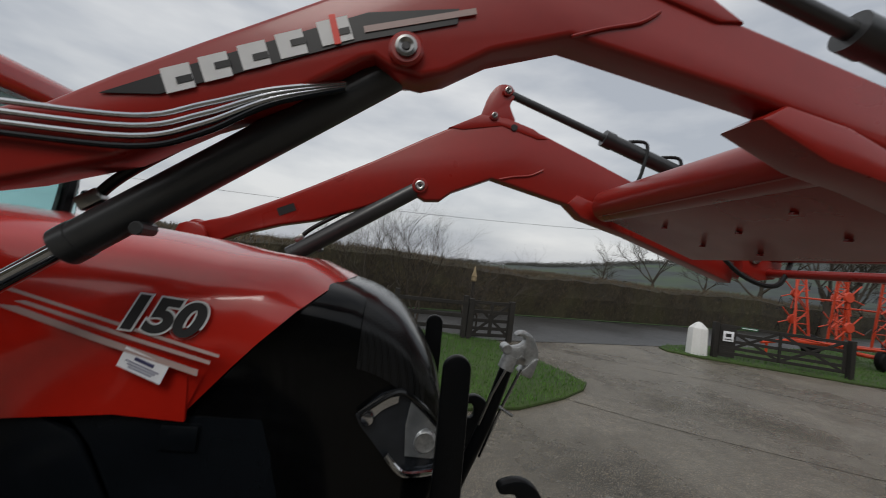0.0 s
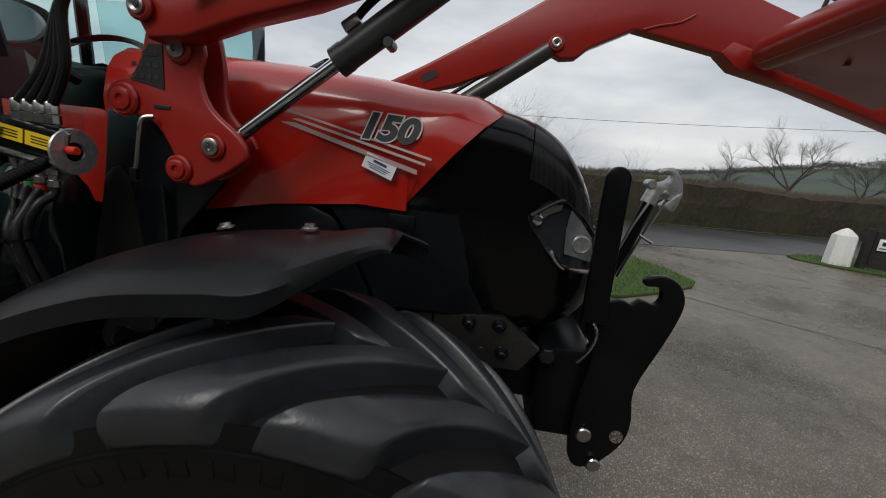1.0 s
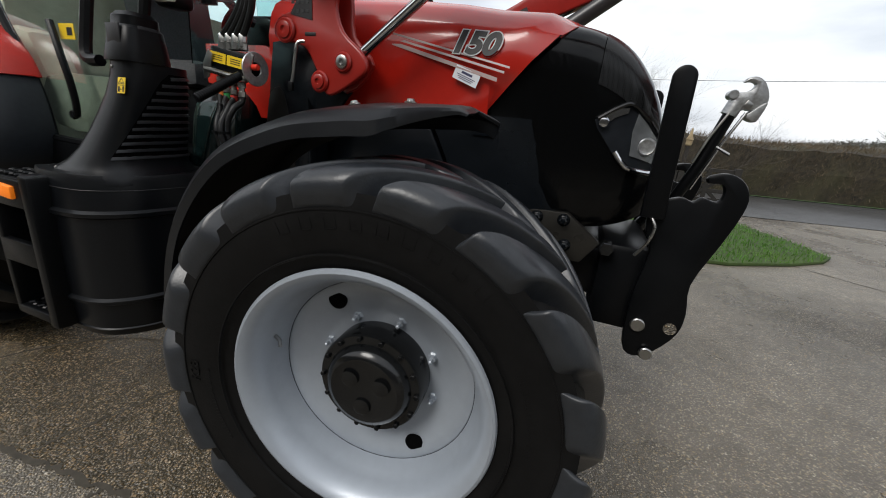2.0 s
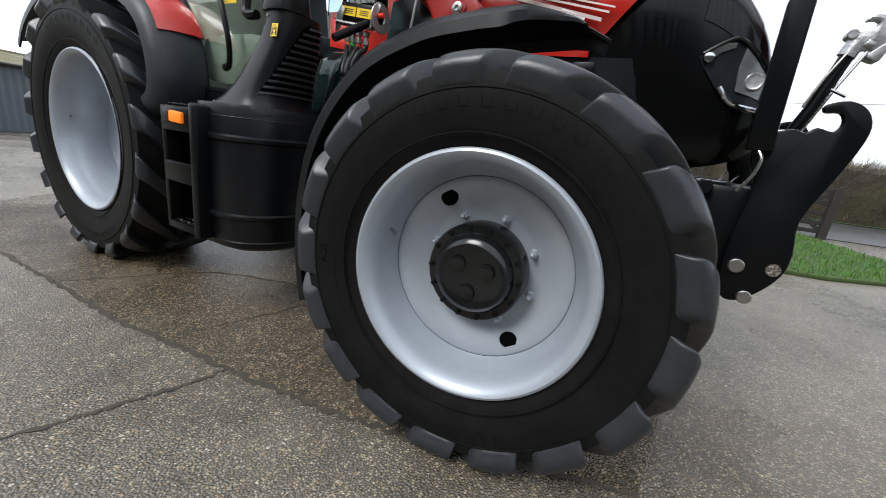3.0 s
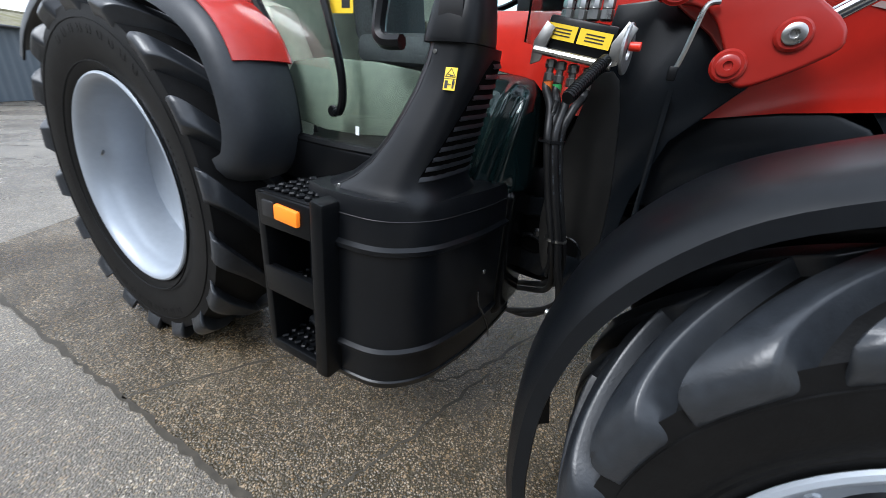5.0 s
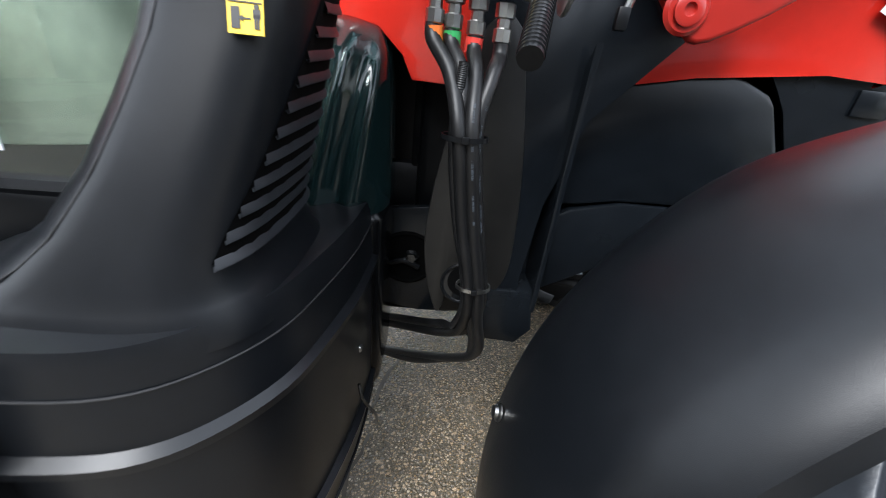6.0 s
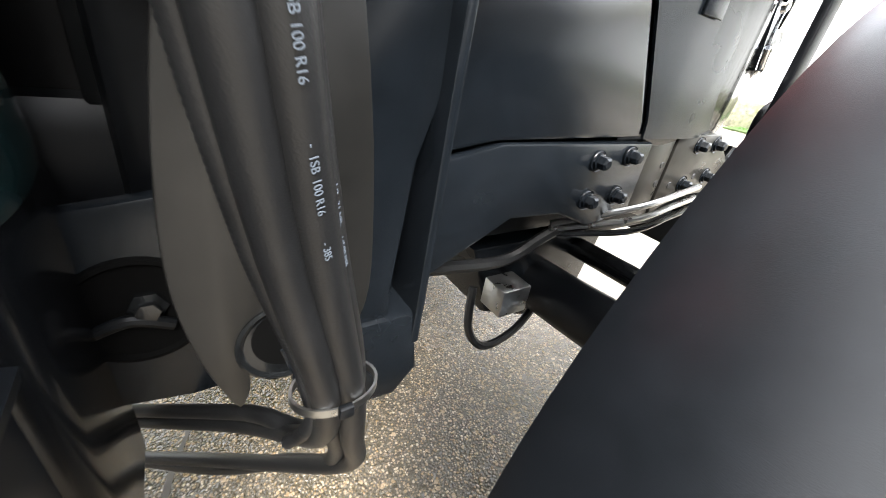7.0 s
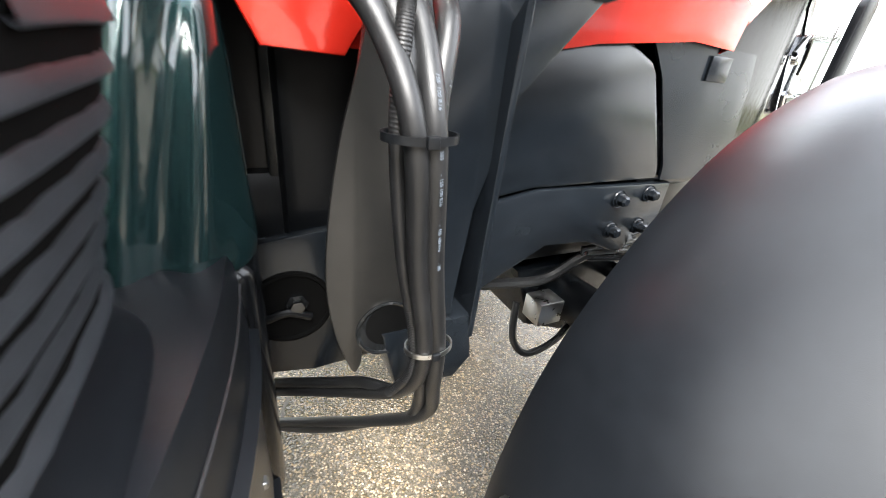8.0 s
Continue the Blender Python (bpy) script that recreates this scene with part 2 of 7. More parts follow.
CAB_IN = material("cab_lining", (0.62, 0.60, 0.47), 0.7, vary=0.1, second=(0.42, 0.40, 0.33))
SEAT = material("seat_cloth", (0.05, 0.05, 0.055), 0.8, vary=0.3, grain=120)
YARD = mineral("aggregate_concrete", [(0.11, 0.095, 0.075), (0.29, 0.235, 0.155), (0.55, 0.50, 0.42), (0.37, 0.26, 0.13), (0.19, 0.172, 0.148), (0.43, 0.375, 0.28)],
               (0.125, 0.113, 0.094), 118.0, 0.42, 0.30, 0.9, (0.60, 0.58, 0.55), buried=0.42)
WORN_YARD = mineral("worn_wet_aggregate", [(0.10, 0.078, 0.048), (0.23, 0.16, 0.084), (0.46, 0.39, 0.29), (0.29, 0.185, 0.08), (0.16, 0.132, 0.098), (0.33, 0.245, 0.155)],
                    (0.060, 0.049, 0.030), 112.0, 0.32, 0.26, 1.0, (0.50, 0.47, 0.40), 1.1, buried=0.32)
ASPHALT = mineral("asphalt", [(0.05, 0.05, 0.052), (0.09, 0.09, 0.092), (0.07, 0.068, 0.066)], (0.04, 0.04, 0.04), 60.0, 0.5, 0.2, 0.4, (0.75, 0.75, 0.75))
CRACK = material("crack_dirt", (0.05, 0.042, 0.03), 0.8, vary=0.3, grain=25)
SOIL = material("grass_soil", (0.035, 0.06, 0.012), 0.9, vary=0.35, grain=14, second=(0.06, 0.10, 0.02), second_scale=1.2)
GRASS = material("grass_blades", (0.06, 0.16, 0.014), 0.6, vary=0.4, grain=3, second=(0.10, 0.17, 0.03), second_scale=1.0)
# Dark core colour paints the shade deep among the hedge twigs.
HEDGE_HEART = material("hedge_heart_shade", (0.028, 0.022, 0.012), 0.85, vary=0.7, grain=7, second=(0.048, 0.045, 0.018), second_scale=0.7, second_amount=0.8)
BARK = material("bark", (0.045, 0.034, 0.025), 0.85, vary=0.4, grain=30, second=(0.07, 0.065, 0.045), second_scale=4)
WOOD = material("dark_gate_timber", (0.014, 0.012, 0.010), 0.75, vary=0.4, grain=25, second=(0.026, 0.022, 0.018), second_scale=3)
WHITE_PAINT = material("white_paint", (0.72, 0.72, 0.70), 0.6, vary=0.06, second=(0.6, 0.6, 0.57), second_scale=2.5)
SHED_SHEET = material("shed_cladding", (0.060, 0.078, 0.095), 0.45, vary=0.1, second=(0.075, 0.09, 0.105), second_scale=1.0)
STONE = material("render_stone", (0.30, 0.23, 0.13), 0.85, vary=0.25, grain=9, bump=0.3, bump_scale=30, second=(0.22, 0.17, 0.1))
ROOF_MOSS = material("mossy_roof_sheet", (0.17, 0.155, 0.10), 0.9, vary=0.3, grain=6, second=(0.11, 0.105, 0.03), second_scale=1.5, second_amount=0.9)
BLUE = material("blue_plastic", (0.01, 0.11, 0.55), 0.4, vary=0.05)
# Distance haze is put into the hill colour as a bluish cast.
HILL = material("hazed_hill", (0.045, 0.055, 0.055), 0.95, vary=0.3, grain=0.06, second=(0.06, 0.095, 0.045), second_scale=0.03, second_amount=0.9)
FIELD = material("far_field", (0.045, 0.09, 0.028), 0.95, vary=0.2, grain=0.3, second=(0.06, 0.10, 0.035), second_scale=0.05)
# Lightened to grey: haze over the far woods is painted into the base.
FAR_WOOD = material("hazed_wood", (0.10, 0.10, 0.092), 0.95, vary=0.4, grain=0.8, second=(0.05, 0.06, 0.035), second_scale=0.2)
TEDDER_RED = material("machine_orange_red", (0.62, 0.06, 0.02), 0.4, vary=0.08, second=(0.5, 0.05, 0.02))
# Near black that paints the shade inside holes, gaps and recesses.
SHADE_BLACK = material("painted_shade", (0.0015, 0.0015, 0.0015), 0.9, vary=0.1, spec=0.05)
MESH = material("grille_mesh", (0.006, 0.006, 0.007), 0.5, vary=0.2)


def perforated(name, base, hole, scale=210.0, rough=0.14):
    """Gloss sheet with fine holes in staggered rows, their shade painted as darker dots."""
    m = material(name, base, rough, vary=0.1, spec=0.25)
    t = m.node_tree
    p = t.nodes["Principled BSDF"]
    tc = t.nodes.new("ShaderNodeTexCoord")
    v = t.nodes.new("ShaderNodeTexVoronoi")
    socket(v, "Scale", scale), socket(v, "Randomness", 0.12)
    t.links.new(tc.outputs["Object"], v.inputs["Vector"])
    r = t.nodes.new("ShaderNodeValToRGB")
    r.color_ramp.elements[0].position, r.color_ramp.elements[1].position = 0.30, 0.40
    t.links.new(v.outputs["Distance"], r.inputs[0])
    mix = t.nodes.new("ShaderNodeMixRGB")
    mix.inputs[1].default_value = (*hole, 1)
    t.links.new(r.outputs[0], mix.inputs[0])
    t.links.new(p.inputs["Base Color"].links[0].from_socket, mix.inputs[2])
    t.links.new(mix.outputs[0], p.inputs["Base Color"])
    b = t.nodes.new("ShaderNodeBump")
    socket(b, "Strength", 0.10), socket(b, "Distance", 0.0006)
    t.links.new(r.outputs[0], b.inputs["Height"])
    t.links.new(b.outputs[0], p.inputs["Normal"])
    return m


NOSE_MESH = perforated("perforated_nose", (0.0022, 0.0024, 0.0027), (0.0008, 0.0008, 0.0008), 330.0, 0.12)

# Paler than the nose: sky glints on the mesh are painted into the base.
MESH_INSERT = perforated("mesh_insert", (0.010, 0.0105, 0.011), (0.001, 0.001, 0.001), 150.0, 0.22)


# ---- mesh helpers ----
def finish(bm, smooth=35.0):
    me = bpy.data.meshes.new("mesh")
    bmesh.ops.recalc_face_normals(bm, faces=bm.faces)
    bm.to_mesh(me)
    bm.free()
    if smooth:
        me.shade_smooth()
        me.set_sharp_from_angle(angle=radians(smooth))
    return me


def part(name, bm, mat, parent=None, label="", smooth=35.0):
    """Links a bmesh as one mesh object, under a thing or under a part."""
    me = finish(bm, smooth) if isinstance(bm, bmesh.types.BMesh) else bm
    ob = new(name, me)
    if not me.materials:
        me.materials.append(mat)
    if parent:
        ob.parent = parent
    if label:
        tagged(ob, label)
    return ob


def thing(name, label, category, group="", kind="", at=(0, 0, 0)):
    ob = new(name)
    ob.empty_display_size = 0.2
    ob.location = at
    return tagged(ob, label, category, group, kind)


def cube(size, centre, bevel=0.0, bm=None, turn=None, seg=2):
    bm = bm or bmesh.new()
    m = Matrix.Translation(centre)
    if turn:
        m = m @ Euler([radians(a) for a in turn]).to_matrix().to_4x4()
    r = bmesh.ops.create_cube(bm, size=1.0, matrix=m @ Matrix.Diagonal((*size, 1)))
    if bevel:
        es = list({e for v in r["verts"] for e in v.link_edges})
        bmesh.ops.bevel(bm, geom=es, offset=bevel, segments=seg, affect="EDGES", profile=0.5)
    return bm


def plate(outline, y0, y1, bevel=0.004, bm=None, axis="y", seg=2):
    """A flat plate from an outline, cut across the given axis from y0 to y1."""
    own = bmesh.new()

    def lift(p, h):
        return (p[0], h, p[1]) if axis == "y" else (h, p[0], p[1]) if axis == "x" else (p[0], p[1], h)
    low = [own.verts.new(lift(p, y0)) for p in outline]
    face = own.faces.new(low)
    got = bmesh.ops.extrude_face_region(own, geom=[face])
    shift = Vector(lift((0, 0), y1 - y0))
    for v in got["geom"]:
        if isinstance(v, bmesh.types.BMVert):
            v.co += shift
    bmesh.ops.recalc_face_normals(own, faces=own.faces)
    if bevel:
        rim = [e for e in own.edges if len(e.link_faces) == 2 and abs(e.link_faces[0].normal.dot(e.link_faces[1].normal)) < 0.3
               and (len(e.link_faces[0].verts) > 4 or len(e.link_faces[1].verts) > 4 or len(outline) == 4)]
        bmesh.ops.bevel(own, geom=rim, offset=bevel, segments=seg, affect="EDGES", profile=0.5)
    if bm is None:
        return own
    me = bpy.data.meshes.new("piece")
    own.to_mesh(me)
    own.free()
    bm.from_mesh(me)
    bpy.data.meshes.remove(me)
    return bm


def curve_points(pts, steps=6):
    """A smooth line through the points."""
    pts = [Vector(p) for p in pts]
    out = []
    for i in range(len(pts) - 1):
        a, b, c, d = pts[max(i - 1, 0)], pts[i], pts[i + 1], pts[min(i + 2, len(pts) - 1)]
        for k in range(steps):
            u = k / steps
            out.append(0.5 * ((2 * b) + (c - a) * u + (2 * a - 5 * b + 4 * c - d) * u * u + (3 * b - a - 3 * c + d) * u ** 3))
    out.append(pts[-1])
    return out


def tube(pts, r, n=10, bm=None, steps=6, smooth_line=True, radii=None, caps=True):
    """A round bar or hose swept along a line."""
    bm = bm or bmesh.new()
    line = curve_points(pts, steps) if smooth_line else [Vector(p) for p in pts]
    rings, prev = [], None
    for i, p in enumerate(line):
        d = (line[min(i + 1, len(line) - 1)] - line[max(i - 1, 0)]).normalized()
        side = d.cross(Vector((0, 0, 1)) if abs(d.z) < 0.95 else Vector((1, 0, 0))).normalized() if prev is None else (prev - d * prev.dot(d)).normalized()
        prev, up = side, d.cross(side)
        rr = r if radii is None else radii[0] + (radii[-1] - radii[0]) * i / (len(line) - 1)
        rings.append([bm.verts.new(p + rr * (math.cos(2 * math.pi * k / n) * side + math.sin(2 * math.pi * k / n) * up)) for k in range(n)])
    for a, b in zip(rings, rings[1:]):
        for k in range(n):
            bm.faces.new((a[k], a[(k + 1) % n], b[(k + 1) % n], b[k]))
    if caps:
        bm.faces.new(rings[0]), bm.faces.new(rings[-1])
    return bm


def lathe(profile, centre, n=48, bm=None, axis="y", closed=False, caps=True):
    """Turns a profile of (radius, along) round an axis through the centre."""
    bm = bm or bmesh.new()
    rings = []
    for r, a in profile:
        ring = []
        for k in range(n):
            c, s = math.cos(2 * math.pi * k / n) * r, math.sin(2 * math.pi * k / n) * r
            v = (c, a, s) if axis == "y" else (a, c, s) if axis == "x" else (c, s, a)
            ring.append(bm.verts.new(Vector(v) + Vector(centre)))
        rings.append(ring)
    pairs = list(zip(rings, rings[1:])) + ([(rings[-1], rings[0])] if closed else [])
    for a, b in pairs:
        for k in range(n):
            bm.faces.new((a[k], a[(k + 1) % n], b[(k + 1) % n], b[k]))
    if not closed and caps:
        for ring, p in ((rings[0], profile[0]), (rings[-1], profile[-1])):
            if p[0] > 1e-4:
                bm.faces.new(ring)
    bmesh.ops.remove_doubles(bm, verts=bm.verts, dist=1e-5)
    return bm


def pin(centre, r, y0, y1, bm=None, n=20, axis="y", bevel=0.15):
    b = r * bevel
    return lathe([(0, y0), (r - b, y0), (r, y0 + b), (r, y1 - b), (r - b, y1), (0, y1)] if y1 > y0 else
                 [(0, y1), (r - b, y1), (r, y1 + b), (r, y0 - b), (r - b, y0), (0, y0)], centre, n, bm, axis)


def sheet(rows, thickness=0.0, bm=None):
    """A skin over a grid of points, made solid by the given thickness."""
    bm = bm or bmesh.new()
    vs = [[bm.verts.new(p) for p in row] for row in rows]
    faces = []
    for a, b in zip(vs, vs[1:]):
        for k in range(len(a) - 1):
            faces.append(bm.faces.new((a[k], a[k + 1], b[k + 1], b[k])))
    if thickness:
        bmesh.ops.recalc_face_normals(bm, faces=faces)
        bmesh.ops.solidify(bm, geom=faces, thickness=thickness)
    return bm


def flat(pts, bm=None):
    bm = bm or bmesh.new()
    bm.faces.new([bm.verts.new(p) for p in pts])
    return bm


def raw(name, verts, faces, mat, parent=None, label="", smooth=False):
    me = bpy.data.meshes.new(name)
    me.from_pydata(verts, [], faces)
    me.materials.append(mat)
    if smooth:
        me.shade_smooth()
    ob = new(name, me)
    if parent:
        ob.parent = parent
    if label:
        tagged(ob, label)
    return ob


def rounded(outline, steps=3):
    """A closed outline drawn as a smooth curve through its points."""
    n = len(outline)
    out = []
    for i in range(n):
        a, b, c, d = (Vector(outline[(i + k) % n]) for k in (-1, 0, 1, 2))
        for k in range(steps):
            u = k / steps
            p = 0.5 * ((2 * b) + (c - a) * u + (2 * a - 5 * b + 4 * c - d) * u * u + (3 * b - a - 3 * c + d) * u ** 3)
            out.append((p.x, p.y))
    return out


def ribbed_tube(pts, r0, r1, n=10, pitch=0.004):
    """A corrugated conduit: a tube whose radius steps between two values."""
    line = curve_points(pts, 64)
    bm = bmesh.new()
    rings = []
    for i, p in enumerate(line):
        d = (line[min(i + 1, len(line) - 1)] - line[max(i - 1, 0)]).normalized()
        a = d.cross(Vector((1, 0, 0))).normalized()
        b = d.cross(a)
        rr = r0 if i % 2 else r1
        rings.append([bm.verts.new(p + rr * (math.cos(2 * math.pi * k / n) * a + math.sin(2 * math.pi * k / n) * b)) for k in range(n)])
    for p, q in zip(rings, rings[1:]):
        for k in range(n):
            bm.faces.new((p[k], p[(k + 1) % n], q[(k + 1) % n], q[k]))
    bm.faces.new(rings[0]), bm.faces.new(rings[-1])
    return bm


def letters(name, text, size, m, mat, parent, label="", depth=0.0015, shear=0.0, bold=0.0):
    """Writing with the built-in font, turned into a thin mesh."""
    cu = bpy.data.curves.new(name, "FONT")
    cu.body, cu.size, cu.extrude, cu.shear, cu.offset = text, size, depth, shear, bold
    cu.align_x, cu.align_y = "CENTER", "CENTER"
    tmp = bpy.data.objects.new(name, cu)
    scene.collection.objects.link(tmp)
    me = bpy.data.meshes.new_from_object(tmp.evaluated_get(bpy.context.evaluated_depsgraph_get()))
    bpy.data.objects.remove(tmp)
    ob = new(name, me)
    me.materials.clear()
    me.materials.append(mat)
    ob.matrix_world = m
    if parent:
        ob.parent = parent
    if label:
        tagged(ob, label)
    return ob


# ---- ground, road, grass ----
rng = random.Random(7)
part("ground", sheet([[(x, y, z) for x, z in ((-400, -0.7), (-21, -0.7), (-7, 0), (400, 0))] for y in (-400, 400)]), YARD, smooth=0)


def ground_z(x):
    return 0.05 * min(0.0, max(x, -21.0) + 7.0)


tagged(bpy.data.objects["ground"], "exposed-aggregate concrete farmyard, damp and stained", "ground", kind="structure")

ROAD_A, ROAD_D = Vector((5.0, 11.6, 0)), Vector((0.955, 0.296, 0)).normalized()
ROAD_N = Vector((-ROAD_D.y, ROAD_D.x, 0))


def strip(name, a, b, offset0, offset1, z, mat):
    return part(name, flat([(p.x, p.y, z) for p in (ROAD_A + ROAD_D * a + ROAD_N * offset0, ROAD_A + ROAD_D * b + ROAD_N * offset0,
                                                    ROAD_A + ROAD_D * b + ROAD_N * offset1, ROAD_A + ROAD_D * a + ROAD_N * offset1)]), mat, smooth=0)


tagged(strip("road", -12, 80, -2.3, 2.6, 0.012, ASPHALT), "grey tarmac lane running past the yard entrance", "road", kind="structure")
tagged(strip("verge", -12, 140, 2.6, 120, 0.03, FIELD), "green field beyond the lane", "field", kind="structure")


def lawn(name, outline, label, count, seed, tall=0.06):
    """A raised patch of turf with its blades."""
    r = random.Random(seed)
    base = part(name, plate(outline, 0.0, 0.05, 0.015, axis="z"), SOIL)
    tagged(base, label, "grass", kind="structure")
    xs, ys = [p[0] for p in outline], [p[1] for p in outline]

    def inside(x, y):
        hit = False
        for (x1, y1), (x2, y2) in zip(outline, outline[1:] + outline[:1]):
            if (y1 > y) != (y2 > y) and x < (x2 - x1) * (y - y1) / (y2 - y1) + x1:
                hit = not hit
        return hit
    verts, faces = [], []
    while len(faces) < count:
        x, y = r.uniform(min(xs), max(xs)), r.uniform(min(ys), max(ys))
        if not inside(x, y):
            continue
        a, h, w = r.uniform(0, 6.28), tall * r.uniform(0.5, 1.3), r.uniform(0.004, 0.009)
        lean = (r.uniform(-0.03, 0.03), r.uniform(-0.03, 0.03))
        k = len(verts)
        verts += [(x - w * math.cos(a), y - w * math.sin(a), 0.045), (x + w * math.cos(a), y + w * math.sin(a), 0.045), (x + lean[0], y + lean[1], 0.045 + h)]
        faces.append((k, k + 1, k + 2))
    tagged(raw("grass_blades", verts, faces, GRASS), "short green grass on the lawn", "grass", kind="stuff")


LAWN_A = [(0.6, 4.1), (1.4, 3.55), (2.4, 3.8), (3.3, 4.4), (3.9, 4.95), (4.12, 5.3), (4.0, 5.9), (3.6, 7.0), (3.2, 8.4), (1.0, 9.0), (-3.0, 8.2), (-6.8, 7.0), (-6.8, 5.0), (-3.0, 4.6)]
LAWN_B = [(8.9, 9.7), (9.6, 9.1), (11.2, 8.4), (13.0, 7.6), (14.3, 7.2), (16, 6.4), (24, 5.5), (32, 8), (34, 18), (20, 14.2), (9.7, 10.75), (9.0, 10.2)]
lawn("lawn_near_gate", LAWN_A, "green lawn with a rounded corner beside the drive", 26000, 3)
lawn("lawn_by_lane", LAWN_B, "strip of grass between yard and lane", 30000, 4, 0.08)


def crack(pts, width, seed):
    r = random.Random(seed)
    line = curve_points([(x, y, 0) for x, y in pts], 14)
    verts, faces = [], []
    for i, p in enumerate(line):
        d = (line[min(i + 1, len(line) - 1)] - line[max(i - 1, 0)]).normalized()
        s, j = Vector((-d.y, d.x, 0)), r.uniform(-0.012, 0.012)
        w = width * r.uniform(0.35, 1.1)
        lift = Vector((0, 0, 0.004 + ground_z(p.x)))
        verts += [p + s * (j - w) + lift, p + s * (j + w) + lift]
        if i:
            k = 2 * i
            faces.append((k - 2, k - 1, k + 1, k))
    o = raw("yard_crack", verts, faces, CRACK)
    tagged(o, "dark crack in the yard concrete", "crack", kind="structure")


MAIN_CRACK = [(-16.5, -1.39), (-11.8, -1.15), (-7.4, -1.25), (-4.65, -1.46), (-3.2, -1.465), (-2.4, -1.43), (-1.69, -1.415), (-1.31, -1.365), (-0.94, -1.33), (-0.60, -1.28), (-0.32, -1.23), (0.02, -1.16), (0.27, -1.07), (0.5, -0.98), (0.65, -0.93)]
crack(MAIN_CRACK, 0.016, 1)
crack([(-2.393, -1.44), (-2.215, -1.106), (-1.983, -0.751), (-1.538, -0.54), (-1.247, -0.427), (-1.0, 0.3)], 0.010, 2)
crack([(-0.93, -1.335), (-0.965, -1.52), (-1.03, -1.735), (-1.08, -1.91), (-1.3, -2.6), (-1.5, -3.6)], 0.011, 3)
crack([(-1.357, -1.36), (-1.309, -1.145), (-1.222, -0.84), (-1.127, -0.292)], 0.009, 7)
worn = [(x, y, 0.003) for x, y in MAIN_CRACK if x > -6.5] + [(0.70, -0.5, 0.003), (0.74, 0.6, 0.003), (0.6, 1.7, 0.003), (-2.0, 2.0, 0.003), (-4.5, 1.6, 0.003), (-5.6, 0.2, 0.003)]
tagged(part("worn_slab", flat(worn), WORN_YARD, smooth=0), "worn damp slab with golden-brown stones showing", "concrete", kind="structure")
crack([(3.0, 4.75), (4.2, 3.8), (5.4, 3.1), (7.0, 2.3), (10, 1.2), (14, 0)], 0.013, 4)
crack([(5.0, 8.2), (6.6, 7.0), (7.8, 6.5), (9.8, 5.2), (12, 4.2)], 0.012, 5)
crack([(-9.6, 0.2), (-12, -1.6), (-16, -3.4), (-22, -4.4)], 0.02, 6)


# ---- tractor ----
tractor = thing("tractor", "red and black farm tractor with silver rims, parked on concrete", "tractor")


def tyre_profile(width, R, rim_r):
    h = width / 2
    return [(rim_r - 0.012, -h * 0.78), (rim_r + 0.022, -h * 0.84), (rim_r + (R - rim_r) * 0.35, -h * 0.95), (rim_r + (R - rim_r) * 0.6, -h * 0.97),
            (rim_r + (R - rim_r) * 0.77, -h * 0.945), (R - 0.077, -h * 0.86), (R - 0.050, -h * 0.6), (R - 0.038, 0),
            (R - 0.050, h * 0.6), (R - 0.077, h * 0.86), (rim_r + (R - rim_r) * 0.77, h * 0.945), (rim_r + (R - rim_r) * 0.6, h * 0.97),
            (rim_r + (R - rim_r) * 0.35, h * 0.95), (rim_r + 0.022, h * 0.84), (rim_r - 0.012, h * 0.78)]


def lug_mesh(width, R, side, sweep, thick):
    """One tread bar: a rounded ridge from the middle of the tread, bending back to a broad end on the shoulder."""
    bm = bmesh.new()
    h = width / 2
    rows = []
    #        across  along  width  crown  foot
    steps = [(-0.07, -0.16, 0.50, -0.012, -0.045), (-0.05, -0.13, 0.72, 0.0, -0.05), (0.15, 0.10, 0.76, 0.001, -0.05), (0.40, 0.40, 0.84, 0.0, -0.05), (0.62, 0.64, 0.92, -0.002, -0.056),
             (0.80, 0.82, 1.05, -0.006, -0.080), (0.92, 0.94, 1.22, -0.014, -0.098), (1.00, 1.02, 1.30, -0.030, -0.100), (1.030, 1.05, 1.24, -0.048, -0.108), (1.025, 1.07, 1.14, -0.066, -0.114), (1.000, 1.08, 1.00, -0.083, -0.118), (0.985, 1.085, 0.82, -0.092, -0.12), (0.972, 1.085, 0.55, -0.097, -0.12)]
    spans = curve_points([st[:3] for st in steps], 4)
    depths = curve_points([(st[3], st[4], 0) for st in steps], 4)
    section = ((-1.34, 0.0), (-1.12, 0.58), (-1.04, 0.86), (-0.99, 0.955), (-0.92, 0.995), (-0.5, 1.0), (0.0, 1.005), (0.5, 1.0), (0.92, 0.995), (0.99, 0.955), (1.04, 0.86), (1.12, 0.58), (1.34, 0.0))
    for (f, ang, w), (crown, foot, _) in zip(spans, depths):
        a0, ha = sweep * ang, thick * w / 2 / R
        ring = []
        for k, lift in section:
            rr = R + foot + (crown - foot) * lift
            yy = side * h * f - side * (1 - lift) * 0.02 * max(0, f) ** 4
            ring.append(bm.verts.new((math.sin(a0 + ha * k) * rr, yy, math.cos(a0 + ha * k) * rr)))
        rows.append(ring)
    for a, b in zip(rows, rows[1:]):
        for k in range(len(section) - 1):
            bm.faces.new((a[k], a[k + 1], b[k + 1], b[k]))
    bm.faces.new(rows[0]), bm.faces.new(rows[-1])
    return finish(bm, 48)


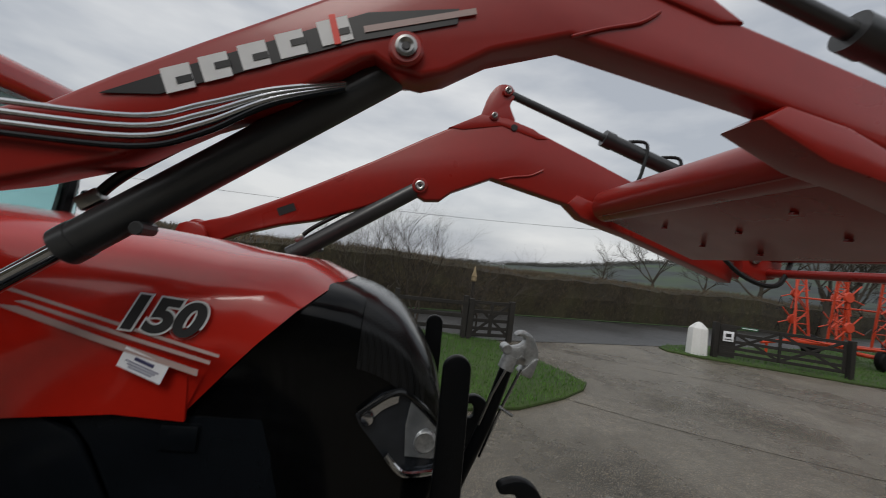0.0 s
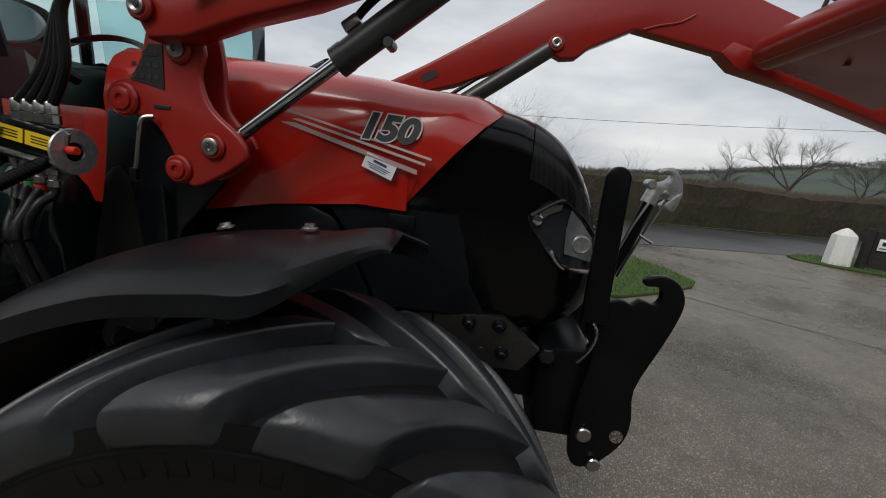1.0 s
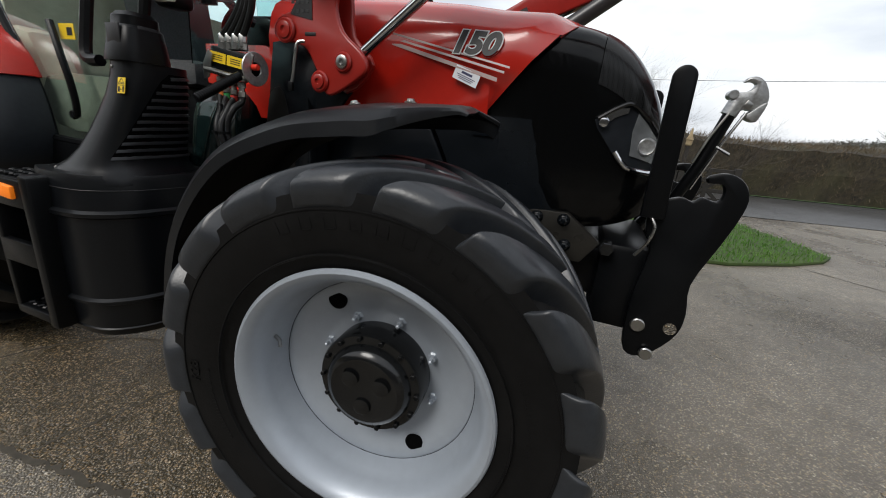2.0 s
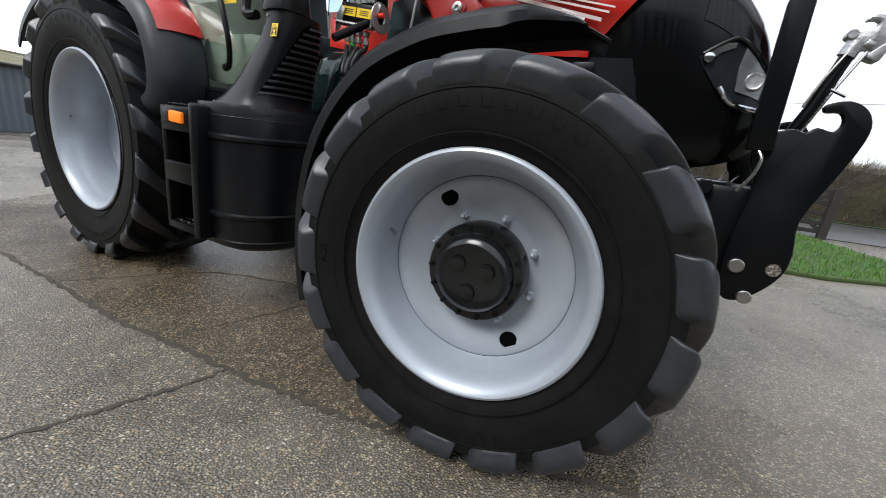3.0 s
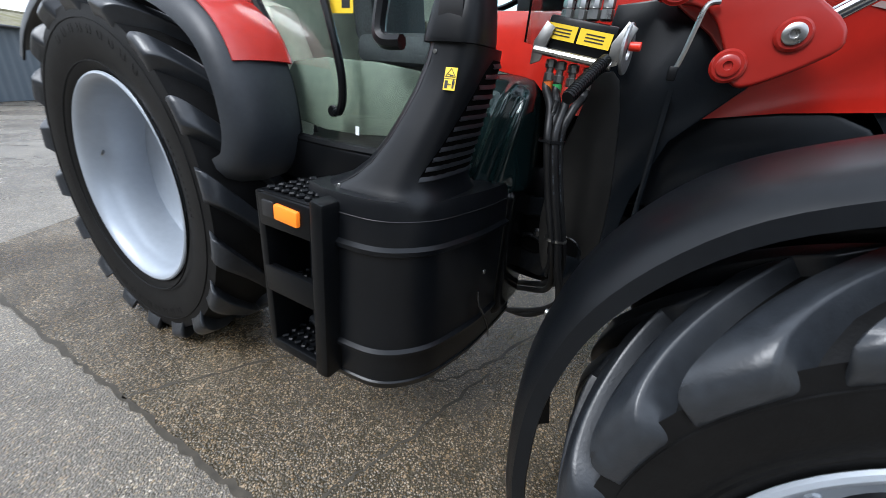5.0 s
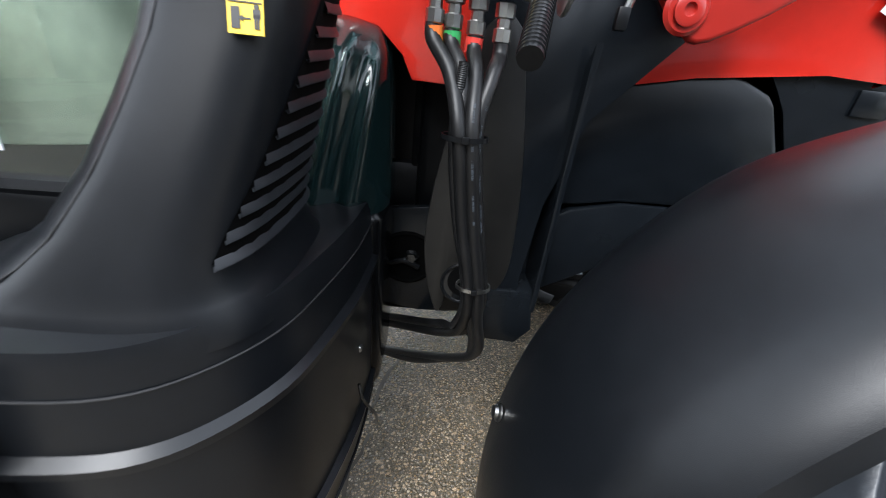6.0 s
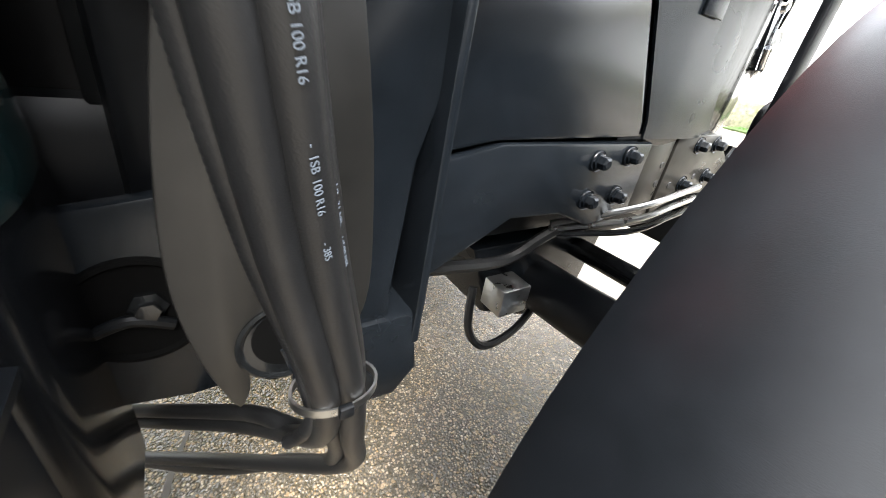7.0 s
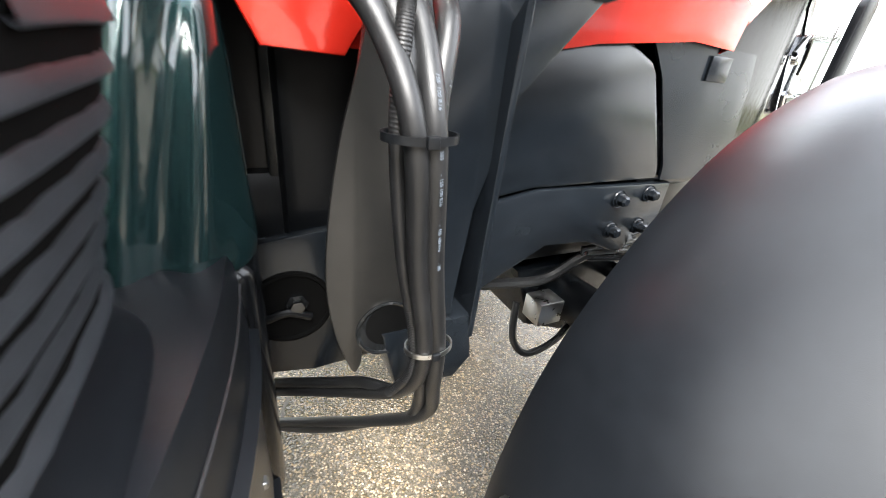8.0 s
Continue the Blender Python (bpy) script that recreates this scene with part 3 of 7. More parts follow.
def mark_frame(a, b):
    """A raised outline on the sidewall, as moulded lettering leaves it."""
    bm = bmesh.new()
    for sx in (-1, 1):
        cube((0.0016, 0.0012, b), (sx * a / 2, 0, 0), 0.0, bm)
        cube((a * 0.8, 0.0012, 0.0016), (0, 0, sx * b / 2), 0.0, bm)
    return bm


def wheel(name, x, y, z, width, R, rim_r, lugs, dish, outer, hub_cap, sweep=0.50, thick=0.118):
    """Tyre with tread bars, rim, disc and hub. outer: which side faces out (-1 or 1)."""
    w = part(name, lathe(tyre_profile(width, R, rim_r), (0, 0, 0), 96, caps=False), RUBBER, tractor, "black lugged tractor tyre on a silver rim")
    w.location = (x, y, z)
    left, right = lug_mesh(width, R, -1, -sweep, thick), lug_mesh(width, R, 1, -sweep, thick)
    for k in range(lugs):
        for me, half in ((left, 0.0), (right, 0.5)):
            o = part("lug", me, LIT_LUG, w)
            o.rotation_euler = (0, 2 * math.pi * (k + half) / lugs, 0)
    h, s = width / 2 * 0.86, outer
    for rr in (rim_r + 0.055, rim_r + (R - rim_r) * 0.62):
        yy = width / 2 * (0.935 if rr < rim_r + 0.1 else 0.968)
        part("sidewall_ridge", lathe([(rr - 0.003, s * (yy - 0.004)), (rr - 0.0015, s * (yy + 0.003)), (rr + 0.0015, s * (yy + 0.003)), (rr + 0.003, s * (yy - 0.004))], (0, 0, 0), 80, closed=True), RUBBER, w)
    for first, count, step, rr, a, b in ((-22, 9, 7.4, 0.52, 0.030, 0.040), (150, 9, 7.4, 0.52, 0.030, 0.040), (62, 12, 2.6, 0.36, 0.010, 0.015), (240, 12, 2.6, 0.36, 0.010, 0.015)):
        radius = rim_r + (R - rim_r) * rr
        for k in range(count):
            an = radians(first + step * k)
            o = part("moulded_mark", mark_frame(a, b), RUBBER, w)
            o.location = (math.sin(an) * radius, s * width / 2 * (0.951 if rr < 0.4 else 0.966), math.cos(an) * radius)
            o.rotation_euler = (0, an, 0)
    rim = lathe([(rim_r + 0.012, s * (h + 0.006)), (rim_r + 0.016, s * h), (rim_r + 0.008, s * (h - 0.01)), (rim_r - 0.022, s * (h - 0.022)), (rim_r - 0.030, s * (h - 0.05)),
                 (rim_r - 0.034, s * (h - 0.085)), (rim_r - 0.052, s * (h - 0.10)), (rim_r - 0.056, s * (h - dish + 0.02)), (rim_r - 0.058, s * (h - dish - 0.02)),
                 (rim_r - 0.045, -s * h * 0.8), (rim_r + 0.012, -s * h), (rim_r + 0.004, -s * (h + 0.004)),
                 (rim_r - 0.04, -s * (h - 0.02)), (rim_r - 0.075, s * (h - dish - 0.03)), (rim_r - 0.066, s * (h - 0.13)), (rim_r - 0.050, s * (h - 0.095)), (rim_r - 0.043, s * (h - 0.07)),
                 (rim_r - 0.034, s * (h - 0.035)), (rim_r - 0.022, s * (h - 0.014)), (rim_r - 0.008, s * (h + 0.003)), (rim_r + 0.004, s * (h + 0.009))], (0, 0, 0), 80, closed=True)
    part("rim", rim, RIM, w, "silver painted steel rim")
    d0 = h - dish
    disc = lathe([(rim_r - 0.062, s * d0), (rim_r - 0.070, s * (d0 + 0.010)), (rim_r - 0.085, s * (d0 + 0.012)), (rim_r - 0.105, s * (d0 + 0.006)), (rim_r - 0.14, s * (d0 - 0.008)), (0.21, s * (d0 - 0.022)), (0.19, s * (d0 - 0.028)), (0.10, s * (d0 - 0.03)),
                  (0.10, s * (d0 - 0.045)), (0.21, s * (d0 - 0.036)), (rim_r - 0.14, s * (d0 - 0.022)), (rim_r - 0.064, s * (d0 - 0.014))], (0, 0, 0), 80, closed=True)
    # Black ring paints the shade in the joint between disc and rim.
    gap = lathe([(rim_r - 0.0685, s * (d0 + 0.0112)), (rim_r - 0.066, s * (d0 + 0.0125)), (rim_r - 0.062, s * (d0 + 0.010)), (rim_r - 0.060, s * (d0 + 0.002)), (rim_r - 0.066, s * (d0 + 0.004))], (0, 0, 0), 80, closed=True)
    part("disc_gap", gap, SHADE_BLACK, w)
    part("wheel_disc", disc, RIM, w, "silver dished wheel disc")
    # Hand holes are black discs; the shade inside them is painted.
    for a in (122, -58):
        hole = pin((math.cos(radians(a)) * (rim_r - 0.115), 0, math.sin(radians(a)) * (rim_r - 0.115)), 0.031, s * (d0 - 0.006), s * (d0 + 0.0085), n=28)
        part("hand_hole", hole, SHADE_BLACK, w, "black disc painted as the shade in a hand hole")
    for k in range(8):
        a = radians(117 - 45 * k)
        p = (math.cos(a) * 0.186, 0, math.sin(a) * 0.186)
        nut = lathe([(0.017, s * (d0 - 0.034)), (0.017, s * (d0 - 0.026)), (0.012, s * (d0 - 0.022)), (0.012, s * (d0 - 0.010)), (0.007, s * (d0 - 0.009)), (0.007, s * (d0 + 0.006)), (0.003, s * (d0 + 0.009))], p, 6)
        part("wheel_nut", nut, RIM, w)
    v = tube([(-(rim_r - 0.055), s * (h - 0.09), 0.085), (-(rim_r - 0.08), s * (h - 0.08), 0.08), (-(rim_r - 0.095), s * (h - 0.065), 0.07)], 0.006, 8)
    part("valve", v, STEEL, w)
    if hub_cap:
        b = d0 - 0.03
        hub = lathe([(0.163, s * b), (0.163, s * (b + 0.082)), (0.158, s * (b + 0.090)), (0.134, s * (b + 0.092)), (0.128, s * (b + 0.108)), (0.118, s * (b + 0.122)), (0.104, s * (b + 0.128)), (0.088, s * (b + 0.122)), (0.0, s * (b + 0.122))], (0, 0, 0), 48)
        part("hub", hub, GLOSS_BLACK, w, "black planetary hub cover")
        for k in range(14):
            a = 2 * math.pi * k / 14
            bo = pin((math.cos(a) * 0.150, 0, math.sin(a) * 0.150), 0.0085, s * (b + 0.085), s * (b + 0.100), n=6)
            part("hub_bolt", bo, BLACK, w)
        for k in range(3):
            a = radians(145 - 120 * k)
            ring = lathe([(0.018, s * (b + 0.120)), (0.026, s * (b + 0.129)), (0.021, s * (b + 0.131)), (0.0, s * (b + 0.128))], (math.cos(a) * 0.055, 0, math.sin(a) * 0.055), 20)
            part("planet_boss", ring, GLOSS_BLACK, w)
    return w


FW, RW = (0.012, -0.972, 0.643), (-2.86, -0.80, 0.815)
for side in (-1, 1):
    # both front wheels are steered a little to the left
    wheel("front_wheel", FW[0], -side * FW[1], FW[2], 0.47, 0.652, 0.378, 17, 0.150, side, True).rotation_euler = (0, 0, radians(5.5))
wheel("rear_wheel", RW[0], RW[1], RW[2], 0.60, 0.845, 0.495, 18, 0.30, -1, False, 0.36, 0.095)
wheel("rear_wheel", RW[0], -RW[1], RW[2], 0.60, 0.845, 0.495, 18, 0.30, 1, False, 0.36, 0.095)


m = Matrix.Translation((-0.515, -0.2275, -0.02)) @ Matrix.Rotation(radians(90), 4, "X") @ Matrix.Rotation(radians(90), 4, "Z")
letters("size_mark", "R28", 0.045, m, RUBBER, bpy.data.objects["front_wheel"], "raised tyre size lettering", 0.002)

# hood: cross sections from the cab to the nose
def hood_section(x, top, half, shoulder, low, lean=0.0):
    """Right half outline from the crown to the lower edge, (y, z)."""
    return [(0.0, top), (half * 0.45, top - 0.008), (half * 0.78, top - 0.035), (half * 0.93, top - 0.075), (half, shoulder), (half + 0.02, shoulder - 0.09), (half + 0.012, (shoulder + low) / 2), (half - 0.005, low)]


HOOD = [(-0.98, 1.90, 0.395, 1.78, 1.34), (-0.70, 1.90, 0.395, 1.78, 1.34), (-0.40, 1.89, 0.395, 1.77, 1.40), (-0.10, 1.87, 0.395, 1.74, 1.435), (0.06, 1.85, 0.395, 1.72, 1.43), (0.27, 1.83, 0.385, 1.70, 1.43)]


def mirrored(rows):
    return [[(x, -y, z) for y, z in reversed(sec)][:-1] + [(x, y, z) for y, z in sec] for x, sec in rows]


red_rows = []
for x, top, half, sh, low in HOOD[:-1]:
    red_rows.append((x, hood_section(x, top, half, sh, low)))
grid = mirrored(red_rows)
# the front edge of the red slopes back from the crown to the lower corner
last = []
for y, z in hood_section(0, 1.80, 0.380, 1.72, 1.42):
    u = (1.80 - z) / 0.38
    last.append((0.375 - 0.345 * min(1, u) ** 0.86, y, z))
mid = [((0.24 if z > 1.74 else 0.06 + (p[0] - 0.06) * 0.5), y, z + 0.012 * (z > 1.7)) for p, (y, z) in zip(last, hood_section(0, 1.83, 0.389, 1.725, 1.43))]
grid.append([(x, -y, z) for x, y, z in reversed(mid)][:-1] + mid)
grid.append([(x, -y, z) for x, y, z in reversed(last)][:-1] + last)
part("hood", sheet(grid, 0.012), RED, tractor, "glossy red bonnet")

# black nose and side grille
nose = []
for x, top, half, low in ((-0.10, 1.845, 0.358, 1.03), (0.06, 1.830, 0.360, 1.03), (0.25, 1.808, 0.352, 1.03), (0.41, 1.782, 0.332, 1.03), (0.52, 1.735, 0.297, 1.04), (0.60, 1.66, 0.278, 1.06), (0.67, 1.56, 0.250, 1.09), (0.71, 1.45, 0.225, 1.12), (0.735, 1.34, 0.20, 1.15)):
    sec = [(0.0, top), (half * 0.5, top - 0.006), (half * 0.8, top - 0.03), (half * 0.95, top - 0.075), (half, top - 0.14 if top > 1.5 else top - 0.10), (half + 0.005, (top + low) / 2), (half, low + 0.08), (half - 0.03, low)]
    nose.append((x, sec))
fine = [curve_points(row, 3) for row in mirrored(nose)]
fine = [list(r) for r in zip(*(curve_points(col, 4) for col in zip(*fine)))]
part("nose_grille", sheet(fine, 0.01), NOSE_MESH, tractor, "black mesh nose grille")
for flip in (1, -1):
    insert = [[(p[0], flip * (p[1] - 0.004), p[2] + 0.002) for p in row[8:17]] for row in fine[13:23]]
    part("mesh_insert", sheet(insert, 0.001), MESH_INSERT, tractor, "fine nose mesh, lightened to paint sky glints")
part("nose_front", plate([(-0.18, 1.15), (0.18, 1.15), (0.195, 1.28), (0.18, 1.36), (-0.18, 1.36), (-0.195, 1.28)], 0.725, 0.742, 0.006, axis="x"), BLACK, tractor)

# dark engine side panels and the gap between them
part("side_panel", plate([(-0.72, 1.06), (-0.55, 1.075), (-0.45, 1.092), (-0.012, 1.103), (-0.018, 1.14), (-0.142, 1.37), (-0.165, 1.392), (-0.30, 1.443), (-0.48, 1.42), (-0.66, 1.36)], -0.375, -0.355, 0.012), DARK_STEEL, tractor, "dark grey engine side panel")
def nose_half(x):
    return float(np.interp(x, [-0.10, 0.06, 0.25, 0.41, 0.52, 0.60], [0.358, 0.360, 0.352, 0.332, 0.297, 0.265]))


rows = []
for i in range(9):
    z = 1.100 + 0.345 * i / 8
    left = float(np.interp(z, [1.10, 1.14, 1.37, 1.445], [0.006, 0.000, -0.122, -0.19]))
    right = float(np.interp(z, [1.10, 1.25, 1.36, 1.445], [0.44, 0.50, 0.46, 0.38]))
    rows.append([(left + (right - left) * k / 14, -(nose_half(left + (right - left) * k / 14) + 0.014 - 0.012 * (k / 14) ** 3), z) for k in range(15)])
part("side_panel", sheet(rows, 0.008), DARK_STEEL, tractor, "dark grey front side panel")
part("engine_block", cube((1.5, 0.56, 0.75), (-0.25, 0, 1.20), 0.03), BLACK, tractor)
part("far_side_panel", cube((1.3, 0.02, 0.42), (-0.05, 0.365, 1.22), 0.006), DARK_STEEL, tractor)

# chassis rails, axle and brackets
part("chassis_rail", plate([(-0.80, 0.86), (-0.57, 1.0), (-0.43, 1.03), (0.06, 1.03), (0.06, 0.84), (-0.10, 0.82), (-0.22, 0.865), (-0.37, 0.87), (-0.50, 0.80), (-0.62, 0.73), (-0.78, 0.72)], -0.39, -0.355, 0.008), DARK_STEEL, tractor, "dark painted chassis rail")
part("chassis_rail", plate([(-0.86, 0.93), (-0.60, 1.02), (0.12, 1.0), (0.12, 0.80), (-0.86, 0.80)], 0.355, 0.39, 0.008), DARK_STEEL, tractor)
part("front_support", plate([(0.065, 1.022), (0.214, 1.040), (0.214, 0.800), (0.065, 0.84)], -0.365, -0.33, 0.004), REFLECTING_PLATE, tractor, "gloss black front support plate, reflected light in its grey")
part("front_support", plate([(0.219, 1.040), (0.46, 1.050), (0.60, 0.95), (0.54, 0.86), (0.32, 0.855), (0.219, 0.80)], -0.369, -0.33, 0.004), REFLECTING_PLATE, tractor, "gloss black front support plate, reflected light in its grey")
for x, z in ((0.192, 0.962), (0.197, 0.907), (0.27, 0.90), (0.40, 0.92)):
    # Black disc on the uncut plate paints the shade of a drilled hole.
    part("plate_hole", pin((x, 0, z), 0.010, -0.3665 if x < 0.214 else -0.3705, -0.36, n=14), INK, tractor, "black disc painted as the shade in a drilled hole")
part("front_support", cube((0.62, 0.60, 0.22), (0.40, 0.05, 0.86), 0.03), BLACK, tractor)
for x, z, y in ((-0.146, 0.991, -0.392), (-0.027, 1.000, -0.392), (-0.142, 0.897, -0.392), (-0.03, 0.90, -0.392), (0.345, 1.018, -0.369), (0.45, 1.020, -0.369), (0.34, 0.90, -0.369), (0.47, 0.92, -0.369)):
    part("bolt_washer", pin((x, 0, z), 0.025, y - 0.003, y + 0.001, n=24), DARK_STEEL, tractor)
    b = lathe([(0.020, y - 0.003), (0.020, y - 0.008), (0.016, y - 0.010), (0.0155, y - 0.026), (0.010, y - 0.030), (0.0, y - 0.030)], (x, 0, z), 6)
    part("frame_bolt", b, DARK_STEEL, tractor)
part("front_axle", tube([(0, -0.74, 0.653), (0, -0.5, 0.60), (0, 0.0, 0.57), (0, 0.5, 0.60), (0, 0.74, 0.653)], 0.085, 16), BLACK, tractor, "black front axle beam")
part("axle_carrier", plate([(-0.30, 0.75), (0.30, 0.75), (0.24, 0.50), (0.02, 0.42), (-0.20, 0.50)], -0.20, 0.20, 0.02), DARK_STEEL, tractor)
part("sensor_box", cube((0.09, 0.076, 0.076), (-0.298, -0.350, 0.705), 0.005), STEEL, tractor, "small grey metal box under the rail")
part("steering_cylinder", tube([(0.16, -0.62, 0.70), (0.16, 0.0, 0.68)], 0.035, 14, smooth_line=False), GLOSS_BLACK, tractor)
for dz in (0, 0.035, 0.07):
    part("steel_pipe", tube([(-0.16, -0.33, 0.78 + dz * 0.4), (0.05, -0.42, 0.80 + dz), (0.22, -0.43, 0.83 + dz), (0.34, -0.42, 0.84 + dz), (0.40, -0.36, 0.80 + dz)], 0.009, 8), GLOSS_BLACK if dz < 0.03 else STEEL, tractor)
part("loop_hose", tube([(-0.27, -0.20, 0.62), (-0.29, -0.24, 0.50), (-0.24, -0.27, 0.44), (-0.10, -0.25, 0.44), (0.02, -0.22, 0.50)], 0.013, 8), HOSE, tractor)
part("rail_hose", tube([(-0.75, -0.35, 0.78), (-0.5, -0.33, 0.74), (-0.26, -0.30, 0.70), (-0.15, -0.33, 0.78), (0.0, -0.36, 0.84)], 0.016, 8), HOSE, tractor)
part("gearbox_housing", cube((1.9, 0.50, 0.55), (-1.75, 0, 0.85), 0.06), BLACK, tractor, "black transmission housing")
part("rear_axle", tube([(-2.94, -0.75, 0.815), (-2.94, 0.75, 0.815)], 0.12, 16, smooth_line=False), BLACK, tractor)

# front mudguards
def mudguard(sign):
    rows = []
    prof = [(203, 0.825, -1.12), (190, 0.80, -1.12), (170, 0.795, -1.12), (150, 0.81, -1.12), (130, 0.815, -1.12), (112, 0.795, -1.12), (98, 0.782, -1.12), (91, 0.784, -1.12), (87.5, 0.790, -1.10), (84.5, 0.800, -1.03), (82, 0.808, -0.96), (79.5, 0.812, -0.91), (78, 0.806, -0.89)]
    for a, r, yo in prof:
        row = []
        fade = max(0.0, min(1.0, (a - 76) / 14))
        for y, dr in ((-0.735, -0.05), (-0.745, -0.012), (-0.77, 0.0), (-0.84, 0.010), (-0.94, 0.012), (-1.03, 0.0), (-1.09, -0.015), (-1.115, -0.04), (-1.12, -0.075)):
            yy = -0.735 + (y + 0.735) * (yo + 0.735) / -0.385
            dd = dr if y > -0.9 else dr * fade
            if y > -0.8 and a < 92:
                c, s = math.cos(radians(a - (92 - a) * 0.35)), math.sin(radians(a - (92 - a) * 0.35))
            else:
                c, s = math.cos(radians(a)), math.sin(radians(a))
            row.append((FW[0] + c * (r + dd), -yy if sign > 0 else yy, FW[2] + s * (r + dd)))
        rows.append(row)
    line = [curve_points(col, 6) for col in zip(*rows)]
    rows = [list(r) for r in zip(*line)]
    g = part("mudguard", sheet(rows, 0.008), FENDER, tractor, "matt black plastic front mudguard")
    for a, y, r in ((104, -0.86, 0.800), (91, -0.86, 0.795), (168.5, -0.805, 0.799), (194, -0.805, 0.808)):
        c, s = math.cos(radians(a)), math.sin(radians(a))
        b = lathe([(0.018, 0.0), (0.018, 0.004), (0.012, 0.006), (0.011, 0.012), (0.0, 0.013)], (0, 0, 0), 14, axis="z")
        o = part("guard_bolt", b, STEEL, g)
        o.matrix_local = Matrix.Translation((FW[0] + c * (r + 0.006), y if sign < 0 else -y, FW[2] + s * (r + 0.006))) @ Euler((0, radians(90 - a), 0)).to_matrix().to_4x4()


mudguard(-1)
mudguard(1)


# ---- cab, tank, steps and fittings of the tractor ----
def ring_loft(levels, n=28, power=3.0):
    """A closed skin through rounded-rectangle rings: (z, cx, cy, half_x, half_y)."""
    bm = bmesh.new()
    rings = []
    for z, cx, cy, a, b in levels:
        ring = []
        for k in range(n):
            t = 2 * math.pi * k / n
            c, s = math.cos(t), math.sin(t)
            ring.append(bm.verts.new((cx + a * math.copysign(abs(c) ** (2 / power), c), cy + b * math.copysign(abs(s) ** (2 / power), s), z)))
        rings.append(ring)
    for p, q in zip(rings, rings[1:]):
        for k in range(n):
            bm.faces.new((p[k], p[(k + 1) % n], q[(k + 1) % n], q[k]))
    bm.faces.new(rings[0]), bm.faces.new(rings[-1])
    return bm


# fuel tank with two moulded ribs
def tank_ring(grow):
    base = [(-1.50, -1.035), (-1.40, -1.035), (-1.30, -1.02), (-1.23, -0.975), (-1.17, -0.89), (-1.14, -0.78), (-1.115, -0.62), (-1.11, -0.45), (-1.11, -0.25), (-1.60, -0.25), (-1.60, -1.0)]
    out = []
    base = [(p.x, p.y) for p in curve_points([(x, y, 0) for x, y in base[:9]], 4)] + base[9:]
    for x, y in base:
        d = Vector((x + 1.40, y + 0.62)).normalized()
        out.append((x + d.x * grow, y + d.y * grow))
    return out


bm = bmesh.new()
rings = []
for z, g in ((0.42, -0.05), (0.44, -0.012), (0.47, 0.0), (0.475, -0.006), (0.49, -0.004), (0.585, 0.0), (0.592, 0.014), (0.606, 0.016), (0.615, 0.002), (0.80, 0.0), (0.950, -0.002), (0.958, 0.012), (0.973, 0.014), (0.983, 0.0), (1.10, -0.008), (1.118, -0.014)):
    rings.append([bm.verts.new((x, y, z)) for x, y in tank_ring(g)])
for p, q in zip(rings, rings[1:]):
    for k in range(len(p)):
        bm.faces.new((p[k], p[(k + 1) % len(p)], q[(k + 1) % len(p)], q[k]))
bm.faces.new(rings[0]), bm.faces.new(rings[-1])
part("fuel_tank", bm, SATIN, tractor, "black moulded plastic fuel tank", 30)
part("tank_seam", tube([(x, y, 1.062) for x, y in tank_ring(-0.0035)[:33]], 0.0016, 6, smooth_line=False), INK, tractor)
part("tank_strap", tube([(-1.105, -0.66, 0.74), (-1.095, -0.66, 0.69), (-1.07, -0.62, 0.60), (-1.075, -0.56, 0.50)], 0.004, 8), GLOSS_BLACK, tractor)
part("tank_bolt", pin((-1.116, 0, 0.80), 0.009, -0.60, -0.615, n=8), STEEL, tractor)
part("tank_shoulder", cube((0.40, 0.27, 0.56), (-1.285, -0.345, 0.812), 0.040, seg=4), TANK_SIDE, tractor, "black moulded tank shoulder")

# air duct that rises from the tank
DUCT = [(1.095, -1.335, -0.845, 0.230, 0.185), (1.125, -1.330, -0.845, 0.222, 0.180), (1.145, -1.312, -0.848, 0.190, 0.165), (1.17, -1.288, -0.850, 0.156, 0.152), (1.22, -1.256, -0.848, 0.124, 0.135), (1.29, -1.221, -0.842, 0.107, 0.118), (1.36, -1.193, -0.836, 0.096, 0.104),
        (1.43, -1.168, -0.830, 0.088, 0.090), (1.50, -1.149, -0.826, 0.082, 0.081), (1.548, -1.142, -0.826, 0.078, 0.078)]
DUCT = [(z, cx, cy + 0.042, a, b + 0.042) for z, cx, cy, a, b in DUCT]
duct = part("air_duct", ring_loft(DUCT, 48, 3.2), SATIN, tractor, "black plastic air intake duct")
def on_duct(z, angle, out):
    """A point on the duct's skin at a height and angle, moved outwards."""
    cx, cy, a, b = (float(np.interp(z, [d[0] for d in DUCT], [d[k] for d in DUCT])) for k in (1, 2, 3, 4))
    c, sn = math.cos(radians(angle)), math.sin(radians(angle))
    return Vector((cx + (a + out) * math.copysign(abs(c) ** 0.625, c), cy + (b + out) * math.copysign(abs(sn) ** 0.625, sn), z))


# Black skin on the duct paints the shade between the vent fins.
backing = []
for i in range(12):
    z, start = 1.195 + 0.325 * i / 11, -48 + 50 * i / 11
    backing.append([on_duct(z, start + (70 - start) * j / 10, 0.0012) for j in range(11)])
part("vent_back", sheet(backing), SHADE_BLACK, duct)
